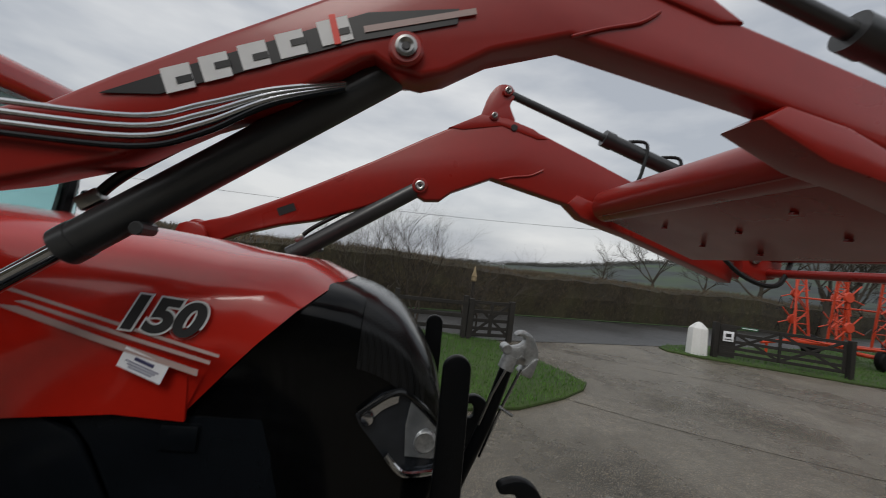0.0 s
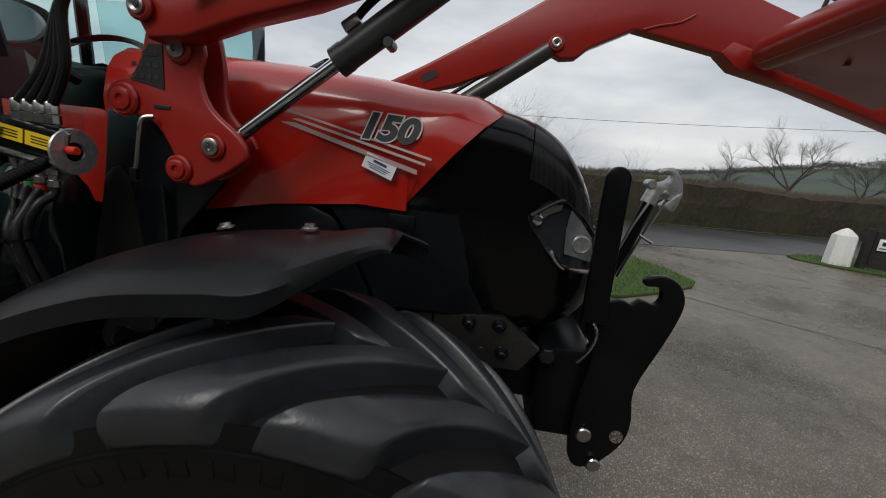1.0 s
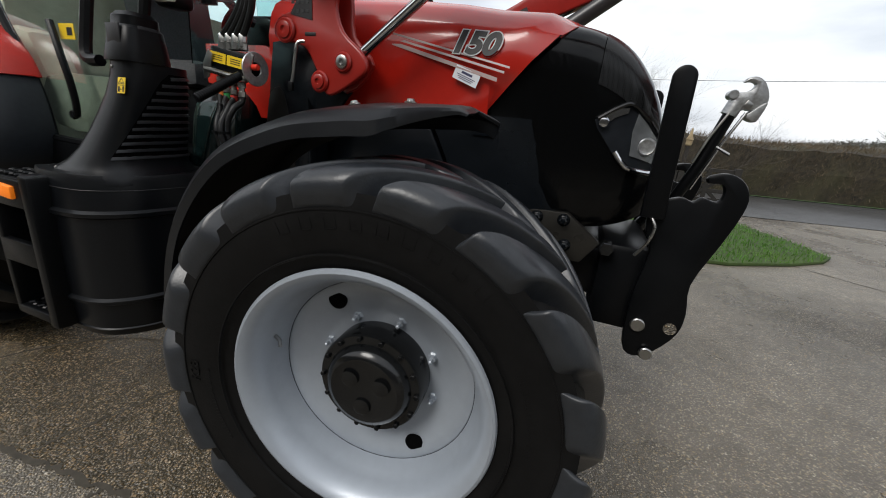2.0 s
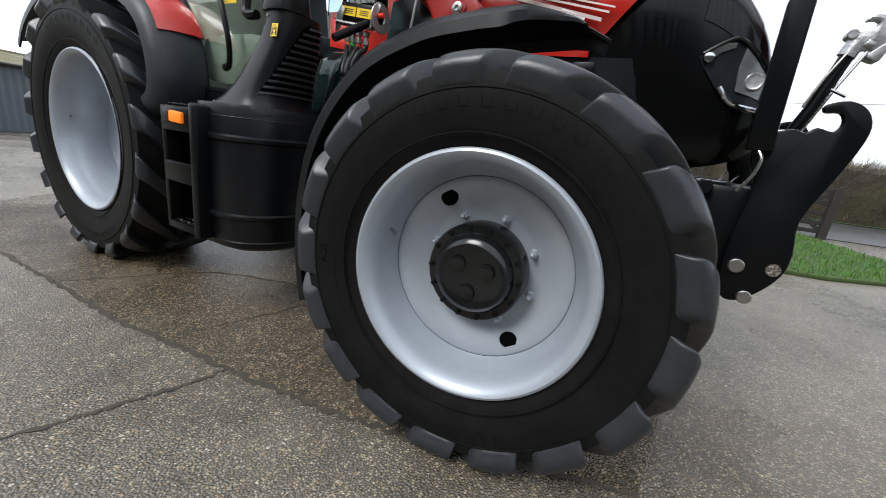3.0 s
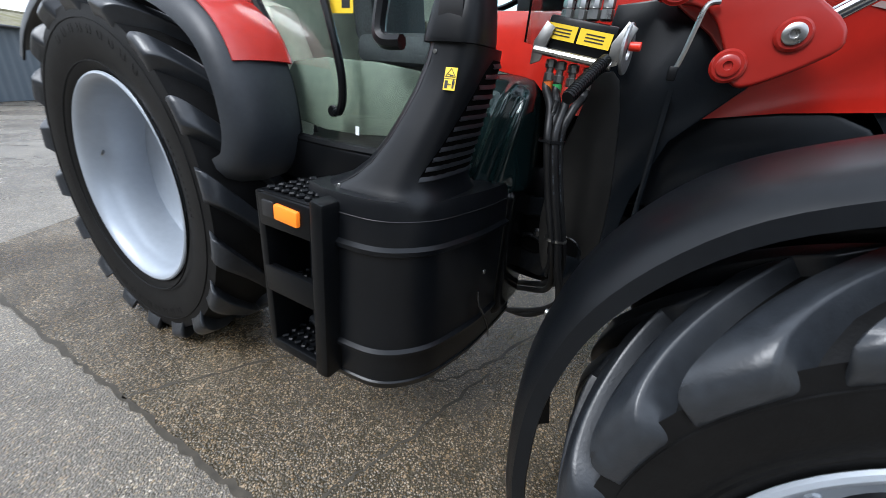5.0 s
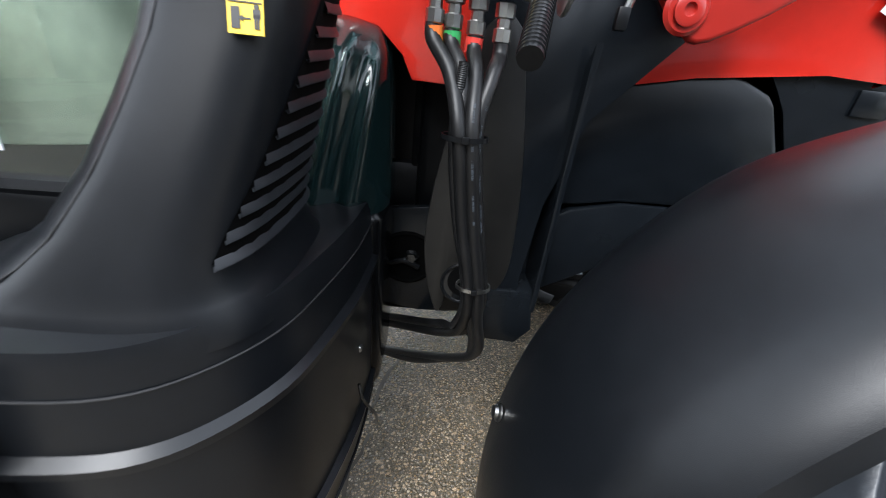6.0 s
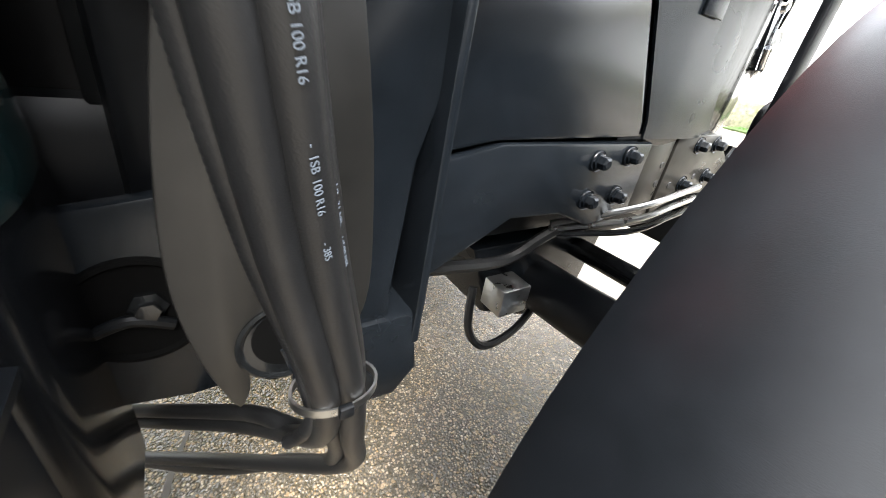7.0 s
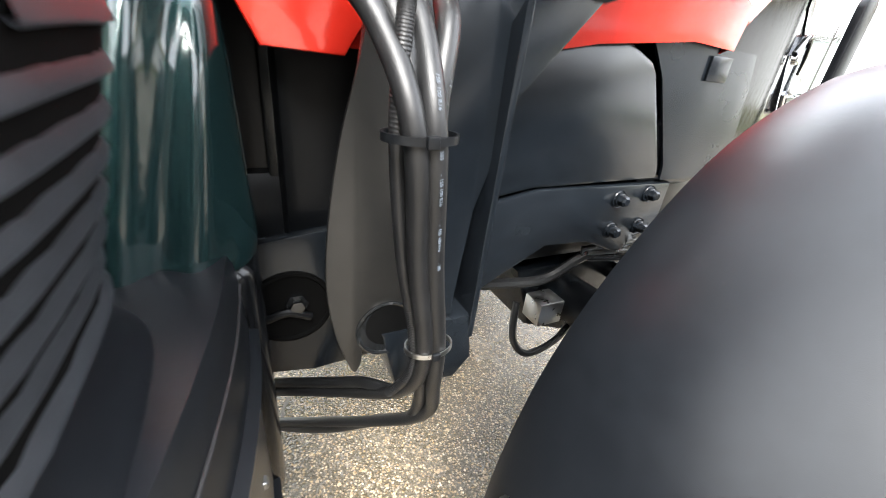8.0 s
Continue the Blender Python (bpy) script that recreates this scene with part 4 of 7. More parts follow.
for k in range(12):
    u = k / 11
    rows = []
    for j in range(13):
        v = j / 12
        start = -47 + 50 * u
        z = 1.200 + 0.310 * u + 0.016 * v * (1 - v) - 0.006 * (1 - v)
        rows.append([on_duct(z + dz, start + (70 - start) * v, o) for o, dz in ((0.0005, -0.003), (0.0048, -0.0070), (0.0065, -0.0060), (0.0062, -0.0035), (0.0005, 0.0065))])
    part("vent_fin", sheet(rows, 0.0), LIT_FIN, duct)
part("duct_seam", tube([on_duct(1.125 + 0.42 * k / 14, -112 + 6 * k / 14, 0.0) for k in range(15)], 0.0011, 6, smooth_line=False), INK, duct)
for z, a in ((1.135, -112), (1.525, -104)):
    part("duct_screw", pin(on_duct(z, a + 4, 0.0), 0.006, -0.004, 0.004, n=10), STEEL, duct)
w = part("warning_label", plate([(-0.0165, -0.028), (0.0165, -0.028), (0.0165, 0.028), (-0.0165, 0.028)], -0.001, 0.001, 0.0), YELLOW, duct, "yellow warning label with black pictograms")
w.matrix_local = Matrix.Translation((-1.113, -0.9160, 1.462)) @ Euler((radians(-12), 0, radians(8))).to_matrix().to_4x4()
for x, z, a, b in ((0, 0.0, 0.031, 0.0012), (-0.009, -0.014, 0.008, 0.019), (0.009, -0.0165, 0.0022, 0.013), (0.0118, -0.0165, 0.0022, 0.013), (0.0104, -0.0095, 0.007, 0.008), (0.001, -0.014, 0.008, 0.0016), (0.003, 0.0085, 0.010, 0.003), (-0.004, 0.011, 0.006, 0.002)):
    part("pictogram", cube((a, 0.0006, b), (x, -0.0018, z)), INK, w)
part("pictogram", pin((0.0104, 0, -0.0035), 0.0026, -0.0014, -0.0022, n=14), INK, w)
part("pictogram", plate([(-0.002, -0.017), (-0.002, -0.011), (-0.006, -0.014)], -0.0022, -0.0014, 0.0), INK, w)
for p, q in (((-0.014, 0.005), (0.014, 0.005)), ((-0.014, 0.005), (0.0, 0.0255)), ((0.014, 0.005), (0.0, 0.0255))):
    part("sign_edge", tube([(p[0], -0.0014, p[1]), (q[0], -0.0014, q[1])], 0.0009, 6, smooth_line=False), INK, w)
stack = part("intake_pipe", ring_loft([(1.548, -1.142, -0.826, 0.086, 0.090), (1.56, -1.142, -0.826, 0.086, 0.090), (1.60, -1.138, -0.826, 0.080, 0.083), (1.66, -1.135, -0.825, 0.070, 0.074), (1.67, -1.135, -0.825, 0.060, 0.066), (1.70, -1.132, -0.825, 0.058, 0.064), (1.715, -1.13, -0.825, 0.045, 0.05)], 28, 3.5), BLACK, tractor, "black intake pipe beside the cab pillar")
part("perforated_side", cube((0.006, 0.07, 0.07), (-1.069, -0.825, 1.635), 0.002), MESH, stack)
part("perforated_side", cube((0.07, 0.006, 0.07), (-1.135, -0.904, 1.635), 0.002), MESH, stack)
lamp = part("work_lamp", cube((0.10, 0.10, 0.105), (-1.065, -0.82, 1.775), 0.022, seg=3), BLACK, tractor, "black work lamp with a clear lens")
part("lens", cube((0.078, 0.03, 0.082), (-1.052, -0.866, 1.775), 0.010, turn=(0, 0, 24)), LAMP_LENS, lamp, "clear ribbed lamp lens")
mir = part("round_lamp", lathe([(0.0, -0.03), (0.10, -0.03), (0.125, -0.02), (0.13, 0.0), (0.115, 0.03), (0.06, 0.06), (0.0, 0.07)], (0, 0, 0), 32), BLACK, tractor, "black oval road lamp")
mir.matrix_local = Matrix.Translation((-1.12, -0.52, 1.872)) @ Matrix.Diagonal((1.0, 1.0, 0.55, 1)) @ Euler((0, 0, radians(20))).to_matrix().to_4x4()
part("lamp_glass", lathe([(0.0, -0.034), (0.098, -0.034), (0.108, -0.026), (0.0, -0.022)], (0, 0, 0), 32), RIM, mir)
part("lamp_arm", tube([(-1.02, -0.42, 1.74), (-1.05, -0.47, 1.77), (-1.11, -0.50, 1.83)], 0.02, 8), BLACK, tractor)

# glossy cover beside the bonnet
COVER = [(1.05, 1.07, 1.16, 1.32, 1.39, 1.44, 1.46), (-0.40, -0.40, -0.40, -0.39, -0.38, -0.36, -0.35), (0.165, 0.170, 0.165, 0.160, 0.153, 0.13, 0.07), (0.165, 0.170, 0.160, 0.145, 0.132, 0.10, 0.05)]
cover = ring_loft([(1.05 + 0.015 * k, -1.205, *(float(np.interp(1.05 + 0.015 * k, COVER[0], c)) for c in COVER[1:])) for k in range(28)], 160, 3.0)
for v in cover.verts:
    if v.co.y < -0.42 and v.co.z < 1.44:
        for x0, lean, deep in ((-1.140, 0.20, 0.034), (-1.072, 0.17, 0.030)):
            d = (v.co.x - x0 - lean * (v.co.z - 1.30)) / 0.025
            v.co.y -= deep * math.exp(-d * d)
part("exhaust_cover", cover, TEAL_REFLECTION, tractor, "glossy black moulded cover with vertical folds, teal reflection in its colour", 60)
part("rear_hood_skirt", plate([(-1.35, 1.48), (-1.10, 1.44), (-1.045, 1.39), (-1.02, 1.340), (-0.90, 1.337), (-0.86, 1.40), (-0.72, 1.40), (-0.72, 1.60), (-0.98, 1.66), (-1.35, 1.66)], -0.41, -0.385, 0.008), RED, tractor, "red panel behind the bonnet")
part("firewall_panel", plate([(-1.20, 0.72), (-0.98, 0.68), (-0.62, 0.70), (-0.62, 1.02), (-0.95, 1.035), (-1.20, 1.0)], -0.30, -0.27, 0.006), DARK_STEEL, tractor, "dark steel plate behind the hoses")
part("bulkhead", plate([(-1.20, 0.80), (-0.62, 0.80), (-0.62, 1.44), (-0.80, 1.62), (-1.20, 1.62)], -0.215, -0.19, 0.006), BLACK, tractor)
part("bulkhead_panel", plate([(-1.02, 1.08), (-0.70, 1.08), (-0.70, 1.44), (-1.02, 1.46)], -0.235, -0.217, 0.006), GLOSS_BLACK, tractor)
# The recess is not cut in: its shade is a black disc on the plate.
cap = part("inspection_recess", lathe([(0.086, -0.300), (0.084, -0.307), (0.078, -0.308), (0.074, -0.3015), (0.0, -0.3012)], (-1.021, 0, 0.866), 40), SHADE_BLACK, tractor, "round inspection recess, its shade painted black")
part("recess_bolt", lathe([(0.024, -0.302), (0.024, -0.310), (0.016, -0.314), (0.015, -0.324), (0.0, -0.326)], (-1.010, 0, 0.875), 6), GLOSS_BLACK, cap)
part("recess_arm", tube([(-1.075, -0.312, 0.85), (-1.03, -0.318, 0.865), (-0.985, -0.316, 0.845)], 0.009, 10), BLACK, cap)

# steps
step = part("entry_step", plate([(-1.79, 0.455), (-1.755, 0.455), (-1.755, 1.06), (-1.79, 1.06)], -1.085, -0.86, 0.008), BLACK, tractor, "black two-tread entry step")
part("step_side", plate([(-1.545, 0.445), (-1.485, 0.445), (-1.48, 1.075), (-1.535, 1.085)], -1.095, -0.86, 0.014), BLACK, step)
for z0, z1 in ((0.455, 0.495), (0.70, 0.80), (0.945, 1.055)):
    part("step_front", cube((0.24, 0.03, z1 - z0), (-1.655, -1.073, (z0 + z1) / 2), 0.008), BLACK, step)
for z in (0.475, 0.705, 1.05):
    tr_ = part("tread", cube((0.255, 0.22 if z < 1 else 0.30, 0.02), (-1.648, -0.965 if z < 1 else -0.93, z), 0.004), BLACK, step)
    for i in range(7):
        for j in range(5):
            part("tread_stud", cube((0.022, 0.028, 0.016), (-1.75 + 0.034 * i, -1.05 + 0.042 * j, z + 0.016), 0.005, turn=(0, 0, 30 if (i + j) % 2 else -30), seg=1), BLACK, tr_)
part("marker_lamp", cube((0.105, 0.02, 0.052), (-1.630, -1.094, 1.010), 0.008, turn=(0, 3, 0)), ORANGE, step, "orange side marker lamp")
part("reflector_socket", cube((0.055, 0.012, 0.055), (-1.72, -1.09, 1.01), 0.006), INK, step)

# rear mudguards
def rear_guard(s):
    arch = [(-3.78, 1.45), (-3.62, 1.60), (-3.30, 1.745), (-2.95, 1.80), (-2.68, 1.80), (-2.36, 1.745), (-2.15, 1.675), (-2.01, 1.58), (-1.935, 1.45), (-1.905, 1.32), (-1.91, 1.22), (-1.95, 1.135), (-2.03, 1.09)]
    line = curve_points([(x, 0, z) for x, z in arch], 4)

    def skirt(points, section):
        rows = []
        for i, p in enumerate(points):
            d = (points[min(i + 1, len(points) - 1)] - points[max(i - 1, 0)]).normalized()
            n = Vector((-d.z, 0, d.x))
            n = n if n.z > 0 or n.x > 0 else -n
            rows.append([(p.x + n.x * o, s * y, p.z + n.z * o) for y, o in section])
        return rows
    g = part("rear_mudguard", sheet(skirt(line, ((0.79, 0.0), (0.81, 0.03), (0.90, 0.038), (0.99, 0.03), (1.04, 0.008), (1.065, -0.03), (1.068, -0.07))), 0.012), GUARD, tractor, "black plastic rear mudguard with a red top")
    part("guard_top", sheet(skirt(line[8:32], ((0.795, 0.046), (0.83, 0.054), (0.90, 0.052), (0.97, 0.044), (1.025, 0.030))), 0.008), RED, g, "glossy red mudguard top")


rear_guard(-1)
rear_guard(1)

# cab
cab = part("cab_frame", tube([(-1.05, -0.60, 1.85), (-1.06, -0.66, 2.2), (-1.12, -0.70, 2.45)], 0.035, 10), BLACK, tractor, "black cab frame")
for line in ([(-1.90, -0.775, 1.25), (-1.70, -0.775, 1.245), (-1.47, -0.775, 1.25)], [(-1.90, -0.775, 1.25), (-1.93, -0.775, 1.42), (-2.02, -0.775, 1.62), (-2.14, -0.775, 1.82), (-2.25, -0.76, 2.2), (-2.25, -0.72, 2.45)],
             [(-1.47, -0.775, 1.25), (-1.30, -0.775, 1.45), (-1.18, -0.775, 1.75), (-1.13, -0.74, 2.2), (-1.14, -0.70, 2.45)]):
    part("door_frame", tube(line, 0.020, 8), BLACK, cab)
part("door_glass", plate([(-1.885, 1.262), (-1.48, 1.262), (-1.31, 1.46), (-1.20, 1.75), (-1.15, 2.2), (-1.155, 2.43), (-2.22, 2.43), (-2.22, 2.2), (-2.12, 1.82), (-2.0, 1.62), (-1.915, 1.42)], -0.779, -0.773, 0.0), GLASS, cab, "green-tinted door glass")
part("windscreen", plate([(-0.70, 1.62), (0.70, 1.62), (0.68, 2.44), (-0.68, 2.44)], -1.045, -1.039, 0.0, axis="x"), DARK_GLASS, cab, "tinted windscreen")
part("far_glass", plate([(-2.1, 1.3), (-1.2, 1.3), (-1.12, 2.43), (-2.2, 2.43)], 0.773, 0.779, 0.0), DARK_GLASS, cab)
for line in ([(-1.05, 0.60, 1.85), (-1.06, 0.66, 2.2), (-1.12, 0.70, 2.45)], [(-2.25, 0.76, 1.3), (-2.25, 0.72, 2.45)]):
    part("cab_pillar", tube(line, 0.035, 8), BLACK, cab)
part("cab_roof", cube((1.40, 1.50, 0.14), (-1.74, 0, 2.505), 0.05, seg=3), RED, cab, "red cab roof")
part("cab_floor", cube((0.85, 1.46, 0.05), (-1.83, 0, 1.20), 0.01), BLACK, cab)
part("cab_sill", cube((0.62, 0.06, 0.16), (-1.66, -0.765, 1.165), 0.015), BLACK, cab)
part("cab_lining", plate([(-2.25, 1.22), (-1.75, 1.22), (-1.65, 1.50), (-1.90, 1.80), (-2.25, 1.85)], 0.45, 0.70, 0.03), CAB_IN, cab, "beige moulded cab lining")
part("cab_lining", plate([(-2.25, 1.22), (-2.05, 1.22), (-2.0, 1.50), (-2.12, 1.72), (-2.25, 1.75)], -0.70, -0.55, 0.03), CAB_IN, cab)
part("door_trim", plate(rounded([(-1.93, 1.31), (-1.46, 1.31), (-1.40, 1.40), (-1.37, 1.525), (-1.95, 1.525)]), -0.735, -0.715, 0.006), DOOR_TRIM, cab, "grey-beige trim inside the door")
part("cab_back", cube((0.04, 1.40, 0.85), (-2.27, 0, 1.62), 0.01), CAB_IN, cab)
for pane in cab.children:
    if "glass" in pane.name or pane.name.startswith("windscreen"):
        pane.visible_shadow = False
part("seat", cube((0.48, 0.50, 0.14), (-1.85, 0, 1.62), 0.05), SEAT, cab, "dark cloth driver seat")
part("seat_back", cube((0.14, 0.48, 0.62), (-2.08, 0, 1.95), 0.05, turn=(0, -8, 0)), SEAT, cab)
part("seat_base", cube((0.34, 0.36, 0.36), (-1.85, 0, 1.40), 0.04), BLACK, cab)
part("dashboard", cube((0.26, 0.60, 0.36), (-1.14, 0, 1.72), 0.06), BLACK, cab)
part("steering_wheel", lathe([(0.20, -0.014), (0.214, 0.0), (0.20, 0.014), (0.186, 0.0)], (0, 0, 0), 32, closed=True, axis="z"), BLACK, cab).matrix_local = Matrix.Translation((-1.38, 0, 1.93)) @ Euler((0, radians(-35), 0)).to_matrix().to_4x4()
part("steering_column", tube([(-1.20, 0, 1.65), (-1.38, 0, 1.93)], 0.035, 10, smooth_line=False), BLACK, cab)
hand = part("grab_rail", tube([(-1.72, -0.80, 1.74), (-1.66, -0.815, 1.62), (-1.625, -0.815, 1.50), (-1.625, -0.81, 1.42), (-1.65, -0.80, 1.375), (-1.685, -0.785, 1.37)], 0.014, 10), BLACK, cab, "black curved grab rail")
part("rail_boss", pin((-1.69, 0, 1.37), 0.02, -0.78, -0.80), BLACK, hand)
lab = part("safety_label", plate([(-1.70, 1.675), (-1.60, 1.675), (-1.60, 1.735), (-1.70, 1.735)], -0.783, -0.781, 0.0), YELLOW, cab, "yellow safety label on the glass")
part("pictogram", cube((0.035, 0.001, 0.03), (-1.63, -0.7835, 1.705)), INK, lab)
part("door_emblem", cube((0.016, 0.002, 0.03), (-1.585, -0.781, 1.315), 0.0), WHITE, cab)
part("mirror_bracket", tube([(-1.42, -0.80, 1.90), (-1.45, -0.83, 1.66), (-1.43, -0.84, 1.60), (-1.36, -0.84, 1.595)], 0.022, 8), BLACK, cab)

# bonnet lettering, stripes and dealer label
m = Matrix.Translation((-0.018, -0.3905, 1.680)) @ Euler((radians(80), 0, 0)).to_matrix().to_4x4() @ Matrix.Rotation(radians(-3), 4, "Z") @ Matrix.Diagonal((1.12, 1.0, 1.0, 1.0))
letters("model_number", "150", 0.108, m, SILVER_INK, tractor, "silver-edged black number on the bonnet", 0.001, 0.25, 0.0090)
letters("model_number", "150", 0.108, m @ Matrix.Translation((0, 0, 0.0018)), INK, tractor, "", 0.001, 0.25, 0.0045)
for a, b, h in (((-0.36, 1.712), (0.130, 1.605), 0.0035), ((-0.36, 1.695), (0.112, 1.588), 0.004), ((-0.36, 1.677), (0.088, 1.562), 0.007)):
    rows = []
    for k in range(9):
        u = k / 8
        x, z = a[0] + (b[0] - a[0]) * u, a[1] + (b[1] - a[1]) * u
        y = -0.395 if z > 1.63 else -0.397
        y = y + max(0, z - 1.63) * 0.17
        rows.append([(x, y - 0.0, z + h), (x, y - 0.002, z - h)])
    part("pinstripe", sheet(rows, 0.0015), STRIPE, tractor)
lb = part("dealer_label", plate([(-0.052, -0.024), (0.052, -0.024), (0.052, 0.024), (-0.052, 0.024)], -0.001, 0.001, 0.0), WHITE, tractor, "white paper label with lines of blue print")
lb.matrix_local = Matrix.Translation((-0.032, -0.3965, 1.568)) @ Euler((radians(2), radians(20), 0)).to_matrix().to_4x4()
PRINT = material("dark_blue_print", (0.05, 0.05, 0.12), 0.5)
for z, wd, h in ((0.008, 0.045, 0.008), (-0.003, 0.078, 0.0025), (-0.009, 0.066, 0.0025), (-0.015, 0.055, 0.0025)):
    part("print_bar", cube((wd, 0.001, h), (0, -0.0016, z)), PRINT, lb)
part("air_vent", cube((0.085, 0.006, 0.06), (0.045, -0.352, 1.388), 0.002), DARK_STEEL, tractor, "small grey badge plate")


def nose_y(x, z):
    half = np.interp(x, [0.25, 0.41, 0.52, 0.60, 0.67, 0.71, 0.735], [0.340, 0.325, 0.300, 0.278, 0.250, 0.225, 0.20])
    return -(float(half) + 0.006)


def on_nose(pts, out):
    return [(x, nose_y(x, z) - out, z) for x, z in pts]


for s in (1, -1):
    hl = part("headlamp", sheet([[(x, s * (nose_y(x, z) - 0.006), z) for x, z in row] for row in (
        ((0.455, 1.45), (0.52, 1.505), (0.575, 1.52), (0.64, 1.47), (0.70, 1.405)), ((0.47, 1.42), (0.53, 1.44), (0.59, 1.43), (0.65, 1.40), (0.712, 1.35)),
        ((0.50, 1.385), (0.55, 1.37), (0.60, 1.34), (0.66, 1.31), (0.722, 1.29)), ((0.545, 1.33), (0.575, 1.30), (0.61, 1.275), (0.665, 1.262), (0.726, 1.255)))], 0.01), LAMP_DARK, tractor, "dark glass headlamp with a bright strip")
    part("reflector", sheet([[(x, s * (nose_y(x, z) - 0.0125), z) for x, z in row] for row in (
        ((0.475, 1.455), (0.505, 1.482), (0.535, 1.496), (0.565, 1.500)), ((0.500, 1.440), (0.522, 1.462), (0.545, 1.474), (0.565, 1.482)))], 0.003), CHROME, hl)
    part("lamp_baffle", sheet([[(x, s * (nose_y(x, z) - 0.0125), z) for x, z in row] for row in (
        ((0.600, 1.485), (0.64, 1.450), (0.690, 1.395)), ((0.592, 1.42), (0.64, 1.40), (0.700, 1.355)), ((0.600, 1.335), (0.645, 1.325), (0.712, 1.305)))], 0.003), LAMP_GREY, hl, "grey faceted lamp baffle")
    part("light_strip", tube([(x, s * (nose_y(x, z) - 0.018), z) for x, z in ((0.545, 1.345), (0.585, 1.30), (0.62, 1.285), (0.715, 1.275))], 0.0100, 10), CHROME, hl, "bright chrome light strip")
    part("chrome_brow", tube([(x, s * (nose_y(x, z) - 0.016), z) for x, z in ((0.465, 1.455), (0.53, 1.50), (0.575, 1.512), (0.64, 1.465), (0.695, 1.405))], 0.008, 8), GLOSS_BLACK, hl)
    part("lamp_bulb", lathe([(0.034, 0.004), (0.032, -0.006), (0.027, -0.012), (0.018, -0.009), (0.0, -0.014)], (0.652, s * (nose_y(0.652, 1.38) - 0.016), 1.372), 20), CAST, hl, "faceted silver lamp projector")
    part("lamp_bulb", lathe([(0.020, 0.0), (0.016, -0.010), (0.0, -0.014)], (0.487, s * (nose_y(0.487, 1.44) - 0.016), 1.443), 16), CHROME, hl)
# front linkage
link = part("linkage_frame", cube((0.20, 0.62, 0.36), (0.68, 0, 0.82), 0.03), BLACK, tractor, "black front linkage frame")
for s in (-1, 1):
    y0, y1 = (s * 0.31, s * 0.345)
    part("hook_arm", plate(rounded([(0.72, 1.17), (0.80, 1.215), (0.845, 1.205), (0.87, 1.225), (0.915, 1.215), (0.93, 1.245), (0.915, 1.275), (0.875, 1.275), (0.872, 1.30), (0.93, 1.315), (0.98, 1.29), (1.005, 1.235), (0.995, 1.16), (0.965, 1.06), (0.915, 0.90), (0.93, 0.78), (0.92, 0.69), (0.86, 0.60), (0.79, 0.555), (0.74, 0.60), (0.73, 0.80), (0.75, 1.0), (0.72, 1.08)]), min(y0, y1), max(y0, y1), 0.007), BLACK, link, "black lower link with an open hook")
    part("link_upright", plate([(0.685, 1.13), (0.765, 1.13), (0.750, 1.605)] + [(0.7125 + 0.0375 * math.cos(radians(a)), 1.605 + 0.0375 * math.sin(radians(a))) for a in range(15, 180, 15)] + [(0.675, 1.605)], min(s * 0.345, s * 0.372), max(s * 0.345, s * 0.372), 0.006), BLACK, link)
    for x, z, r in ((0.775, 0.70, 0.028), (0.83, 0.585, 0.026)):
        part("link_pin", pin((x, 0, z), r, s * 0.345, s * 0.362), STEEL, link, "yellow zinc pin")
    part("pin_hole", pin((0.89, 0, 0.71), 0.024, s * 0.345, s * 0.348), YARD, link)
    part("link_loop", tube([(0.70, s * 0.36, 0.98), (0.73, s * 0.375, 1.04), (0.74, s * 0.375, 1.10), (0.72, s * 0.36, 1.14)], 0.006, 8), STEEL, link)
    part("link_bolt", pin((0.60, 0, 0.98), 0.03, s * 0.31, s * 0.36, n=6), GLOSS_BLACK, link)
    part("lift_cylinder", tube([(0.62, s * 0.26, 0.72), (0.80, s * 0.27, 1.02)], 0.035, 12, smooth_line=False), GLOSS_BLACK, link)
tl = part("top_link", tube([(0.82, 0, 1.10), (0.905, 0, 1.33), (0.958, 0, 1.535)], 0.024, 12, smooth_line=False), BLACK, tractor, "black top link with a cast steel hook")
part("link_collar", tube([(0.952, 0, 1.525), (0.968, 0, 1.575)], 0.030, 12, smooth_line=False), CAST, tl, "cast steel collar")
part("link_rod", tube([(0.885, -0.034, 1.22), (0.95, -0.034, 1.41), (1.000, -0.034, 1.535)], 0.006, 8, smooth_line=False), CHROME, tl)
part("link_rod", tube([(0.870, -0.030, 1.33), (0.905, -0.034, 1.44), (0.945, -0.034, 1.53)], 0.005, 8, smooth_line=False), STEEL, tl)
part("link_lever", tube([(0.935, -0.035, 1.40), (0.985, -0.045, 1.375)], 0.006, 8, smooth_line=False), STEEL, tl)
part("hook_claw", plate(rounded([(0.948, 1.555), (0.942, 1.589), (0.952, 1.606), (0.982, 1.612), (1.002, 1.622), (1.011, 1.640), (0.996, 1.650), (0.973, 1.648), (0.981, 1.663), (1.011, 1.668), (1.042, 1.646), (1.065, 1.596), (1.058, 1.560), (1.030, 1.545), (1.000, 1.548), (0.975, 1.540)]), -0.020, 0.020, 0.007), CAST, tl, "cast steel claw hook")
part("claw_boss", pin((0.945, 0, 1.600), 0.018, -0.026, 0.026, n=14), CAST, tl)
part("claw_latch", plate(rounded([(1.000, 1.522), (1.035, 1.505), (1.048, 1.515), (1.063, 1.571), (1.052, 1.575), (1.020, 1.545)]), -0.030, 0.030, 0.005), CAST, tl)
